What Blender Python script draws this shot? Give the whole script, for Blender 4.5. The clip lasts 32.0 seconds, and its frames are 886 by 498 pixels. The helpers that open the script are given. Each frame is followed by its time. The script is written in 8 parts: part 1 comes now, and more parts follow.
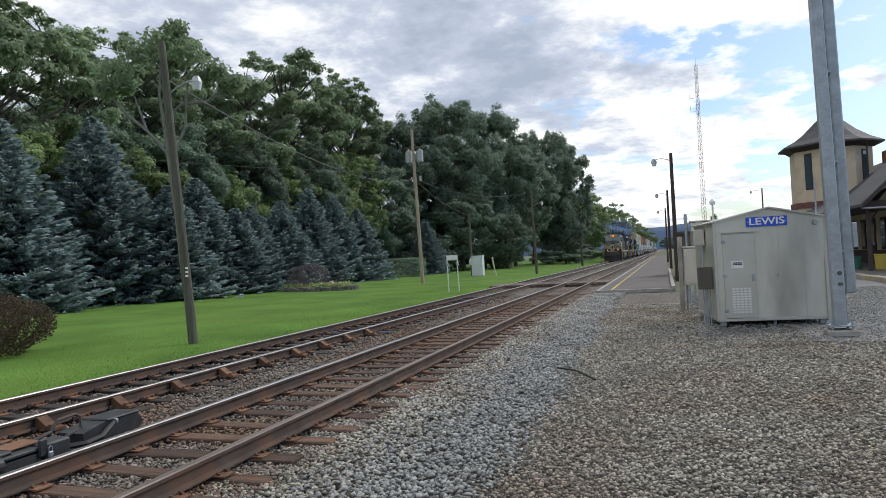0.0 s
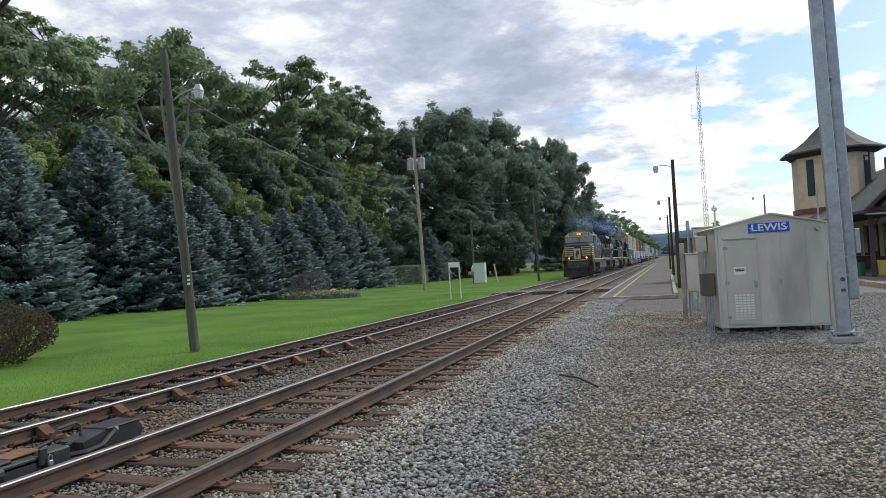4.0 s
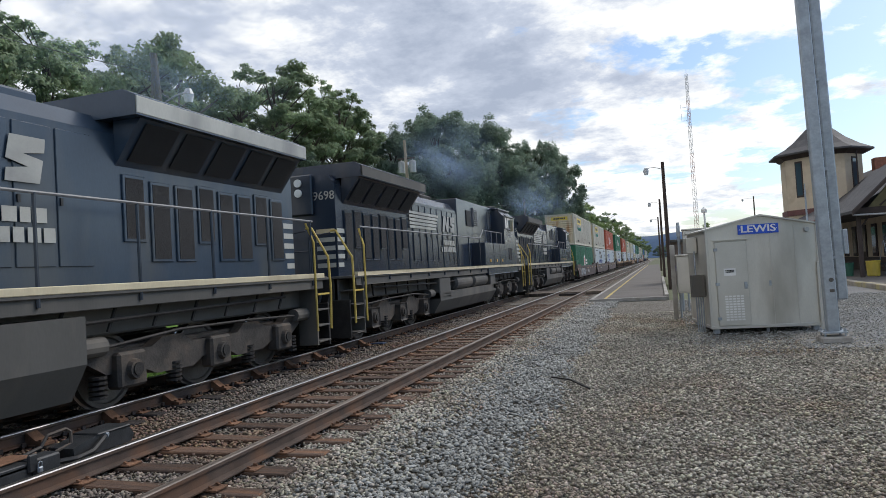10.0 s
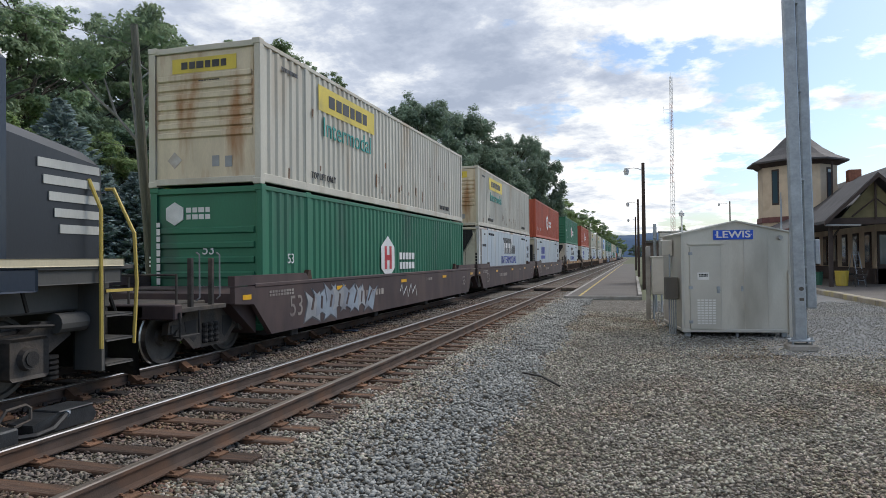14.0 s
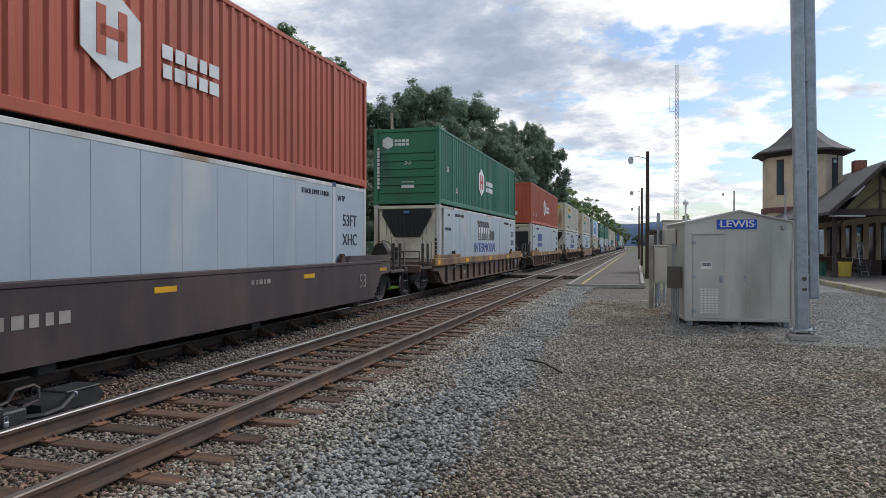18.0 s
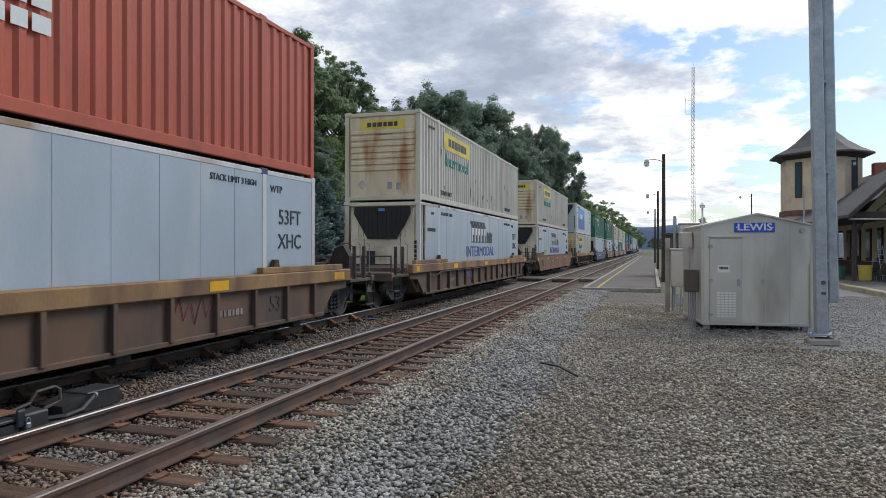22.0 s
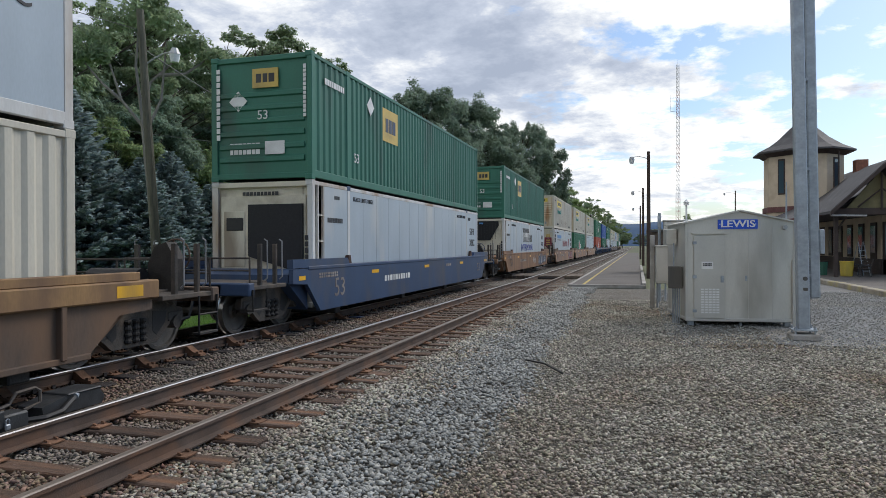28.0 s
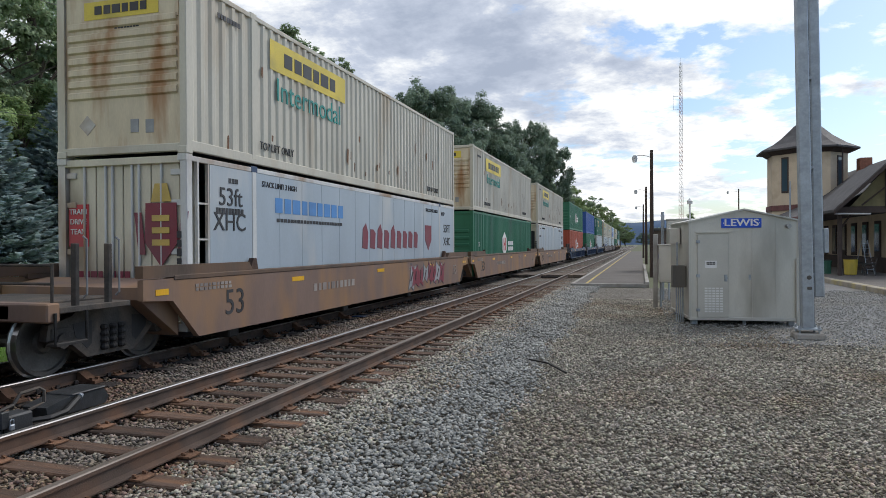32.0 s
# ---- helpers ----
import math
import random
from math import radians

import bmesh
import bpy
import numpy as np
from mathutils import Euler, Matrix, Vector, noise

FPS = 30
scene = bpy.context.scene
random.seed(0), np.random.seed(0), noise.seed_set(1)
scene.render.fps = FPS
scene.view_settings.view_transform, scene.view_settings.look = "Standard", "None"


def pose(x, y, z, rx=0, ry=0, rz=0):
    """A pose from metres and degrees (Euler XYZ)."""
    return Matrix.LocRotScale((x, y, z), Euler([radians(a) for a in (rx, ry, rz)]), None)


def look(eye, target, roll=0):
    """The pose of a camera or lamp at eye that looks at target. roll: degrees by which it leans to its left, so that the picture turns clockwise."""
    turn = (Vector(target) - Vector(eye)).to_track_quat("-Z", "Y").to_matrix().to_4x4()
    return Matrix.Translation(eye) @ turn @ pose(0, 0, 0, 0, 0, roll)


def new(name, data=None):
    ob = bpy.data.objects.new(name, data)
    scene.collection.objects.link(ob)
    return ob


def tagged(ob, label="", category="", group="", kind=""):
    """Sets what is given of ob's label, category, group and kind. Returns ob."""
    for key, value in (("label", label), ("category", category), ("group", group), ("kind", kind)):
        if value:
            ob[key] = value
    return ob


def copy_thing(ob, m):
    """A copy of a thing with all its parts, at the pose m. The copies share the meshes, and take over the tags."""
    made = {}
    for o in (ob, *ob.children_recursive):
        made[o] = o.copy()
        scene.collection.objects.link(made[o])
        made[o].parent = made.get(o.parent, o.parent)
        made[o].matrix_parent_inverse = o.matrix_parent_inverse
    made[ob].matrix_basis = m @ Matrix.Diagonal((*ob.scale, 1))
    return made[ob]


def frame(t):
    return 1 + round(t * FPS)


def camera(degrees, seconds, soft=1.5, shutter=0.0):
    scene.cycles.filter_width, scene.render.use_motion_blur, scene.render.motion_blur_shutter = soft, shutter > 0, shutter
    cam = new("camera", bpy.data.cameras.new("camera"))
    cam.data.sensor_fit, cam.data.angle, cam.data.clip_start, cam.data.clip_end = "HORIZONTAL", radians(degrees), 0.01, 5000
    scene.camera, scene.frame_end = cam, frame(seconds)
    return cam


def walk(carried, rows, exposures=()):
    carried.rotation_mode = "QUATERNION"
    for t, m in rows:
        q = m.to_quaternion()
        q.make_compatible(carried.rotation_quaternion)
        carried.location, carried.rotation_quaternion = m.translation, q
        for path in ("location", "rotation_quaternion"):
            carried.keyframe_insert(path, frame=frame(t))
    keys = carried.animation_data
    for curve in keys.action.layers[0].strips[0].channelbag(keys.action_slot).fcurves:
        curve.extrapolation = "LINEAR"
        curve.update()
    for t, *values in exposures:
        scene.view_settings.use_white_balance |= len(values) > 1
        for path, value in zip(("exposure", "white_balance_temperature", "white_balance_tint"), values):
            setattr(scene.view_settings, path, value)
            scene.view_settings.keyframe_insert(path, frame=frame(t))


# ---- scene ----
cam = camera(67.0, 32.0, soft=0.8)
PATH = [
    (0, (0.003, -0.142, 1.874), (-0.625, 1.756, 1.906), -2.9),
    (0.5, (0.005, -0.114, 1.869), (-0.622, 1.785, 1.901), -3.0),
    (1, (0.013, -0.1, 1.87), (-0.618, 1.798, 1.906), -3.0),
    (1.5, (0.01, -0.109, 1.875), (-0.622, 1.788, 1.913), -2.9),
    (2, (0.014, -0.095, 1.863), (-0.62, 1.802, 1.902), -2.9),
    (2.5, (0.003, -0.111, 1.863), (-0.633, 1.785, 1.904), -2.9),
    (3, (0.004, -0.11, 1.874), (-0.634, 1.785, 1.916), -3.1),
    (3.5, (0.005, -0.12, 1.87), (-0.631, 1.776, 1.917), -3.0),
    (5.5, (0.013, -0.118, 1.871), (-0.605, 1.783, 1.936), -3.5),
    (6, (0.006, -0.1, 1.872), (-0.613, 1.8, 1.937), -3.5),
    (6.5, (0.023, -0.113, 1.871), (-0.599, 1.787, 1.94), -3.5),
    (7, (0.022, -0.099, 1.871), (-0.601, 1.8, 1.939), -3.5),
    (7.5, (0.02, -0.1, 1.866), (-0.604, 1.799, 1.938), -3.7),
    (8, (0.017, -0.12, 1.872), (-0.607, 1.778, 1.946), -3.8),
    (8.5, (0.02, -0.143, 1.872), (-0.604, 1.756, 1.947), -3.5),
    (9, (0.016, -0.113, 1.871), (-0.605, 1.787, 1.947), -3.6),
    (9.5, (0.02, -0.115, 1.874), (-0.602, 1.784, 1.947), -3.8),
    (10, (0.016, -0.131, 1.867), (-0.593, 1.773, 1.929), -3.4),
    (10.5, (0.003, -0.112, 1.866), (-0.532, 1.814, 1.916), -2.3),
    (11, (0.0, -0.103, 1.87), (-0.528, 1.825, 1.92), -1.5),
    (11.5, (-0.012, -0.063, 1.867), (-0.528, 1.869, 1.922), -1.1),
    (12, (-0.001, -0.056, 1.891), (-0.518, 1.875, 1.958), -0.7),
    (12.5, (0.0, -0.021, 1.888), (-0.525, 1.908, 1.963), -0.5),
    (13, (0.008, -0.052, 1.89), (-0.524, 1.874, 1.968), -0.6),
    (13.5, (0.01, -0.069, 1.892), (-0.529, 1.856, 1.946), -0.5),
    (14, (0.005, -0.075, 1.9), (-0.542, 1.849, 1.928), -0.6),
    (14.5, (0.01, -0.073, 1.896), (-0.546, 1.848, 1.917), -0.6),
    (16.5, (-0.005, -0.104, 1.886), (-0.551, 1.82, 1.877), 0.0),
    (17, (-0.002, -0.091, 1.893), (-0.554, 1.831, 1.884), 0.1),
    (17.5, (0.003, -0.085, 1.89), (-0.555, 1.836, 1.882), 0.0),
    (18, (-0.005, -0.117, 1.889), (-0.56, 1.804, 1.878), 0.0),
    (18.5, (-0.013, -0.118, 1.883), (-0.565, 1.804, 1.87), 0.2),
    (19, (0.003, -0.126, 1.896), (-0.552, 1.796, 1.881), 0.1),
    (19.5, (-0.009, -0.067, 1.894), (-0.569, 1.853, 1.878), 0.3),
    (20, (-0.008, -0.089, 1.89), (-0.57, 1.83, 1.876), -0.1),
    (20.5, (-0.006, -0.067, 1.891), (-0.572, 1.851, 1.883), 0.0),
    (21, (-0.002, -0.05, 1.898), (-0.583, 1.864, 1.893), -0.0),
    (21.5, (0.005, -0.083, 1.892), (-0.587, 1.827, 1.888), 0.1),
    (22, (-0.01, -0.141, 1.89), (-0.607, 1.768, 1.889), -0.0),
    (22.5, (-0.007, -0.146, 1.899), (-0.601, 1.764, 1.892), 0.1),
    (23, (-0.009, -0.166, 1.904), (-0.597, 1.745, 1.896), 0.0),
    (23.5, (-0.011, -0.152, 1.894), (-0.59, 1.762, 1.884), 0.1),
    (24, (-0.013, -0.155, 1.895), (-0.586, 1.761, 1.884), 0.0),
    (24.5, (-0.006, -0.128, 1.891), (-0.578, 1.789, 1.882), -0.2),
    (25, (-0.009, -0.145, 1.897), (-0.577, 1.773, 1.887), -0.1),
    (25.5, (-0.015, -0.116, 1.896), (-0.577, 1.804, 1.884), 0.1),
    (27.5, (-0.007, -0.118, 1.901), (-0.566, 1.802, 1.892), -0.0),
    (28, (0.01, -0.121, 1.896), (-0.549, 1.799, 1.887), -0.2),
    (28.5, (-0.009, -0.117, 1.902), (-0.565, 1.804, 1.888), -0.1),
    (29, (0.005, -0.098, 1.899), (-0.552, 1.823, 1.885), -0.2),
    (29.5, (-0.002, -0.126, 1.912), (-0.558, 1.795, 1.897), -0.2),
    (30, (-0.004, -0.094, 1.906), (-0.562, 1.827, 1.891), -0.2),
    (30.5, (-0.012, -0.084, 1.902), (-0.571, 1.836, 1.886), -0.0),
    (31, (-0.003, -0.088, 1.902), (-0.566, 1.831, 1.889), 0.0),
    (31.5, (-0.003, -0.09, 1.896), (-0.569, 1.828, 1.885), -0.3),
    (32, (0.004, -0.116, 1.905), (-0.563, 1.802, 1.893), -0.3),
]
walk(cam, [(t, look(eye, target, roll)) for t, eye, target, roll in PATH], [(0, 0.22), (14.0, 0.20), (16.5, 0.08), (18.5, 0.08), (20.5, 0.18), (32.0, 0.18)])

# ---- light ----
SUN_EL, SUN_AZ = radians(44), radians(42)      # azimuth from +Y towards +X
world = bpy.data.worlds.new("sky")
scene.world = world
world.use_nodes = True


def sky_nodes():
    nt = world.node_tree
    nt.nodes.clear()
    N = nt.nodes.new
    out, bg = N("ShaderNodeOutputWorld"), N("ShaderNodeBackground")
    sky = N("ShaderNodeTexSky")
    sky.sky_type, sky.sun_disc = "NISHITA", False
    sky.sun_elevation, sky.sun_rotation = SUN_EL, SUN_AZ
    sky.air_density, sky.dust_density = 1.0, 1.5
    co, sep = N("ShaderNodeTexCoord"), N("ShaderNodeSeparateXYZ")
    nt.links.new(co.outputs["Generated"], sep.inputs[0])
    # flat cloud deck: direction divided by its height
    zz = N("ShaderNodeMath"); zz.operation = "MAXIMUM"; zz.inputs[1].default_value = 0.0
    nt.links.new(sep.outputs["Z"], zz.inputs[0])
    za = N("ShaderNodeMath"); za.operation = "ADD"; za.inputs[1].default_value = 0.20
    nt.links.new(zz.outputs[0], za.inputs[0])
    dv = N("ShaderNodeVectorMath"); dv.operation = "DIVIDE"
    comb = N("ShaderNodeCombineXYZ")
    for k in range(3):
        nt.links.new(za.outputs[0], comb.inputs[k])
    nt.links.new(co.outputs["Generated"], dv.inputs[0]); nt.links.new(comb.outputs[0], dv.inputs[1])
    def tex(scale, detail, rough, off):
        mp = N("ShaderNodeMapping"); mp.inputs["Location"].default_value = off
        nt.links.new(dv.outputs[0], mp.inputs[0])
        n = N("ShaderNodeTexNoise"); n.inputs["Scale"].default_value = scale
        n.inputs["Detail"].default_value, n.inputs["Roughness"].default_value = detail, rough
        n.inputs["Distortion"].default_value = 0.1
        nt.links.new(mp.outputs[0], n.inputs["Vector"])
        return n
    def ramp(src, a, b, ca=(0, 0, 0, 1), cb=(1, 1, 1, 1)):
        r = N("ShaderNodeValToRGB")
        r.color_ramp.elements[0].position, r.color_ramp.elements[1].position = a, b
        r.color_ramp.elements[0].color, r.color_ramp.elements[1].color = ca, cb
        nt.links.new(src, r.inputs[0])
        return r
    sub_x = N("ShaderNodeMath"); sub_x.operation = "MULTIPLY_ADD"
    sub_x.inputs[1].default_value, sub_x.inputs[2].default_value = -0.42, -0.02
    nt.links.new(sep.outputs["X"], sub_x.inputs[0])
    addn = N("ShaderNodeMath"); addn.operation = "ADD"
    nt.links.new(tex(2.9, 12, 0.60, (3.1, 7.4, 0)).outputs["Fac"], addn.inputs[0]); nt.links.new(sub_x.outputs[0], addn.inputs[1])
    cover = ramp(addn.outputs[0], 0.37, 0.46)
    # thinner, brighter cloud towards the sun
    lift = N("ShaderNodeMapRange")
    for k, v in zip(("From Min", "From Max", "To Min", "To Max"), (-0.55, 0.05, -0.07, 0.06)):
        lift.inputs[k].default_value = v
    nt.links.new(sep.outputs["X"], lift.inputs["Value"])
    adds = N("ShaderNodeMath"); adds.operation = "ADD"
    nt.links.new(tex(3.1, 13, 0.63, (9.3, 1.2, 4.0)).outputs["Fac"], adds.inputs[0]); nt.links.new(lift.outputs[0], adds.inputs[1])
    # one great grey bank of cloud over the line
    bank = N("ShaderNodeVectorMath"); bank.operation = "DOT_PRODUCT"
    bank.inputs[1].default_value = (-0.235, 0.92, 0.315)
    nt.links.new(co.outputs["Generated"], bank.inputs[0])
    heavy = N("ShaderNodeMapRange")
    for k, v in zip(("From Min", "From Max", "To Min", "To Max"), (0.955, 0.995, 0.045, -0.10)):
        heavy.inputs[k].default_value = v
    nt.links.new(bank.outputs["Value"], heavy.inputs["Value"])
    addb = N("ShaderNodeMath"); addb.operation = "ADD"
    nt.links.new(adds.outputs[0], addb.inputs[0]); nt.links.new(heavy.outputs[0], addb.inputs[1])
    shade = ramp(addb.outputs[0], 0.30, 0.64, (4.6, 5.3, 6.7, 1), (14.0, 14.0, 13.9, 1))
    mid = shade.color_ramp.elements.new(0.44); mid.color = (6.4, 7.1, 8.5, 1)
    mid = shade.color_ramp.elements.new(0.53); mid.color = (9.6, 10.0, 10.6, 1)
    mix = N("ShaderNodeMixRGB")
    nt.links.new(cover.outputs[0], mix.inputs[0])
    boost = N("ShaderNodeMixRGB"); boost.blend_type = "MULTIPLY"; boost.inputs[0].default_value = 1.0
    boost.inputs[2].default_value = (1.25, 1.43, 1.62, 1)
    nt.links.new(sky.outputs[0], boost.inputs[1])
    nt.links.new(boost.outputs[0], mix.inputs[1]); nt.links.new(shade.outputs[0], mix.inputs[2])
    nt.links.new(mix.outputs[0], bg.inputs[0])
    bg.inputs[1].default_value = 0.08
    nt.links.new(bg.outputs[0], out.inputs[0])


sky_nodes()
sun = new("sun", bpy.data.lights.new("sun", "SUN"))
sun.data.energy, sun.data.angle, sun.data.color = 1.5, radians(24), (1.0, 0.93, 0.84)
sun.matrix_world = look((300 * math.sin(SUN_AZ) * math.cos(SUN_EL), 300 * math.cos(SUN_AZ) * math.cos(SUN_EL), 300 * math.sin(SUN_EL)), (0, 0, 0))

# ---- materials ----
def mat(name, col, rough=0.7, metal=0.0, scale=6.0, var=0.25, fine=60.0, bump=0.15, stain=None, stain_amt=0.0, rand=0.0, spec=0.5, stretch=(1, 1, 1), dist=0.02, trans=0.0, emit=None):
    """Base colour with coarse and fine variation, optional stains, relief."""
    m = bpy.data.materials.new(name)
    m.use_nodes = True
    nt = m.node_tree
    N, L = nt.nodes.new, nt.links.new
    bs = nt.nodes["Principled BSDF"]
    bs.inputs["Roughness"].default_value, bs.inputs["Metallic"].default_value = rough, metal
    bs.inputs["Specular IOR Level"].default_value = spec
    co = N("ShaderNodeTexCoord")
    mp = N("ShaderNodeMapping"); mp.inputs["Scale"].default_value = stretch
    L(co.outputs["Object"], mp.inputs[0])
    n1, n2 = N("ShaderNodeTexNoise"), N("ShaderNodeTexNoise")
    n1.inputs["Scale"].default_value, n1.inputs["Detail"].default_value = scale, 4
    n2.inputs["Scale"].default_value, n2.inputs["Detail"].default_value = fine, 2
    L(mp.outputs[0], n1.inputs["Vector"]); L(mp.outputs[0], n2.inputs["Vector"])
    def shade(c, k):
        return (min(1, c[0] * k), min(1, c[1] * k), min(1, c[2] * k), 1)
    r1 = N("ShaderNodeValToRGB")
    r1.color_ramp.elements[0].position, r1.color_ramp.elements[1].position = 0.3, 0.7
    r1.color_ramp.elements[0].color, r1.color_ramp.elements[1].color = shade(col, 1 - var), shade(col, 1 + var)
    L(n1.outputs["Fac"], r1.inputs[0])
    r2 = N("ShaderNodeValToRGB")
    r2.color_ramp.elements[0].position, r2.color_ramp.elements[1].position = 0.3, 0.7
    r2.color_ramp.elements[0].color, r2.color_ramp.elements[1].color = (1 - var,) * 3 + (1,), (1, 1, 1, 1)
    L(n2.outputs["Fac"], r2.inputs[0])
    mul = N("ShaderNodeMixRGB"); mul.blend_type = "MULTIPLY"; mul.inputs[0].default_value = 0.8
    L(r1.outputs[0], mul.inputs[1]); L(r2.outputs[0], mul.inputs[2])
    last = mul.outputs[0]
    if stain:
        n3 = N("ShaderNodeTexNoise"); n3.inputs["Scale"].default_value, n3.inputs["Detail"].default_value = scale * 0.7, 6
        m3 = N("ShaderNodeMapping"); m3.inputs["Location"].default_value = (5.2, 3.7, 1.1); m3.inputs["Scale"].default_value = stretch
        L(co.outputs["Object"], m3.inputs[0]); L(m3.outputs[0], n3.inputs["Vector"])
        r3 = N("ShaderNodeValToRGB")
        r3.color_ramp.elements[0].position, r3.color_ramp.elements[1].position = 0.62 - stain_amt * 0.4, 0.80 - stain_amt * 0.3
        L(n3.outputs["Fac"], r3.inputs[0])
        sm = N("ShaderNodeMixRGB"); sm.inputs[2].default_value = (*stain, 1)
        L(r3.outputs[0], sm.inputs[0]); L(last, sm.inputs[1])
        last = sm.outputs[0]
    if rand:
        oi = N("ShaderNodeObjectInfo"); hs = N("ShaderNodeHueSaturation")
        mr = N("ShaderNodeMapRange"); mr.inputs["To Min"].default_value, mr.inputs["To Max"].default_value = 1 - rand, 1 + rand
        L(oi.outputs["Random"], mr.inputs[0]); L(mr.outputs[0], hs.inputs["Value"]); L(last, hs.inputs["Color"])
        last = hs.outputs[0]
    L(last, bs.inputs["Base Color"])
    if bump:
        b = N("ShaderNodeBump"); b.inputs["Strength"].default_value, b.inputs["Distance"].default_value = bump, dist
        L(n2.outputs["Fac"], b.inputs["Height"]); L(b.outputs[0], bs.inputs["Normal"])
    if emit:
        bs.inputs["Emission Color"].default_value, bs.inputs["Emission Strength"].default_value = (*emit[:3], 1), emit[3]
    return m


def island(m, amt, hue=0.0):
    """Adds variation from piece to piece of a joined mesh."""
    nt = m.node_tree
    N, L = nt.nodes.new, nt.links.new
    bs = nt.nodes["Principled BSDF"]
    src = bs.inputs["Base Color"].links[0].from_socket
    g, hs, mr = N("ShaderNodeNewGeometry"), N("ShaderNodeHueSaturation"), N("ShaderNodeMapRange")
    mr.inputs["To Min"].default_value, mr.inputs["To Max"].default_value = 1 - amt, 1 + amt
    L(g.outputs["Random Per Island"], mr.inputs[0]); L(mr.outputs[0], hs.inputs["Value"])
    if hue:
        m2 = N("ShaderNodeMapRange"); m2.inputs["To Min"].default_value, m2.inputs["To Max"].default_value = 0.5 - hue, 0.5 + hue
        w = N("ShaderNodeMath"); w.operation = "FRACT"; k = N("ShaderNodeMath"); k.operation = "MULTIPLY"; k.inputs[1].default_value = 7.31
        L(g.outputs["Random Per Island"], k.inputs[0]); L(k.outputs[0], w.inputs[0]); L(w.outputs[0], m2.inputs[0]); L(m2.outputs[0], hs.inputs["Hue"])
    L(src, hs.inputs["Color"]); L(hs.outputs[0], bs.inputs["Base Color"])
    return m


def leafy(name, col, var=0.3, trans=0.42, amt=0.35, hue=0.02, rand=0.22):
    m = island(mat(name, col, 0.6, scale=0.35, var=var, fine=3, bump=0, spec=0.25, rand=rand), amt, hue)
    nt = m.node_tree
    bs = nt.nodes["Principled BSDF"]
    tr, mx = nt.nodes.new("ShaderNodeBsdfTranslucent"), nt.nodes.new("ShaderNodeMixShader")
    mx.inputs[0].default_value = trans
    nt.links.new(bs.inputs["Base Color"].links[0].from_socket, tr.inputs[0])
    nt.links.new(bs.outputs[0], mx.inputs[1]); nt.links.new(tr.outputs[0], mx.inputs[2])
    nt.links.new(mx.outputs[0], nt.nodes["Material Output"].inputs[0])
    return m


M = {}


def stone_bed(name, dark, mid, light, size):
    """Crushed stone too small to build: one tone for each stone, dark joints and relief."""
    m = mat(name, mid, 0.95, scale=0.7, var=0.3, fine=30, bump=0)
    nt = m.node_tree
    N, L = nt.nodes.new, nt.links.new
    bs = nt.nodes["Principled BSDF"]
    src = bs.inputs["Base Color"].links[0].from_socket
    co, vo, ed = N("ShaderNodeTexCoord"), N("ShaderNodeTexVoronoi"), N("ShaderNodeTexVoronoi")
    ed.feature = "DISTANCE_TO_EDGE"
    for v in (vo, ed):
        v.inputs["Scale"].default_value = 1 / size
        L(co.outputs["Object"], v.inputs["Vector"])
    sep, ra = N("ShaderNodeSeparateColor"), N("ShaderNodeValToRGB")
    L(vo.outputs["Color"], sep.inputs[0]); L(sep.outputs[0], ra.inputs[0])
    ra.color_ramp.elements[0].color, ra.color_ramp.elements[1].color = (*dark, 1), (*light, 1)
    ra.color_ramp.elements.new(0.55).color = (*mid, 1)
    mx = N("ShaderNodeMixRGB"); mx.inputs[0].default_value = 0.7
    L(src, mx.inputs[1]); L(ra.outputs[0], mx.inputs[2])
    jo = N("ShaderNodeMapRange")
    for k, v in zip(("From Min", "From Max", "To Min", "To Max"), (0.0, 0.16, 0.18, 1.0)):
        jo.inputs[k].default_value = v
    L(ed.outputs["Distance"], jo.inputs["Value"])
    mu = N("ShaderNodeMixRGB"); mu.blend_type = "MULTIPLY"; mu.inputs[0].default_value = 1.0
    L(mx.outputs[0], mu.inputs[1]); L(jo.outputs[0], mu.inputs[2]); L(mu.outputs[0], bs.inputs["Base Color"])
    bp = N("ShaderNodeBump"); bp.inputs["Strength"].default_value, bp.inputs["Distance"].default_value = 0.8, 0.02
    L(jo.outputs[0], bp.inputs["Height"]); L(bp.outputs[0], bs.inputs["Normal"])
    return m


M["ballast_base"] = stone_bed("ballast_ground", (0.09, 0.078, 0.062), (0.22, 0.195, 0.158), (0.36, 0.33, 0.28), 0.042)
M["gravel"] = island(mat("gravel_stone", (0.37, 0.342, 0.28), 0.9, scale=0.8, var=0.18, fine=40, bump=0.3, stain=(0.27, 0.215, 0.155), stain_amt=0.35), 0.55, 0.04)
M["ballast"] = island(mat("ballast_stone", (0.225, 0.192, 0.157), 0.9, scale=0.9, var=0.2, fine=40, bump=0.3, stain=(0.19, 0.115, 0.07), stain_amt=0.45), 0.5, 0.03)
M["bluestone"] = island(mat("fresh_ballast_stone", (0.30, 0.30, 0.278), 0.85, scale=0.8, var=0.15, fine=40, bump=0.3), 0.42, 0.02)
M["lawn"] = mat("lawn_turf", (0.103, 0.20, 0.034), 0.9, scale=0.35, var=0.25, fine=25, bump=0.6, dist=0.03, stain=(0.125, 0.20, 0.035), stain_amt=0.3, spec=0.15)
M["earth"] = mat("earth_ground", (0.11, 0.12, 0.06), 0.95, scale=0.05, var=0.3, fine=2, bump=0.3)
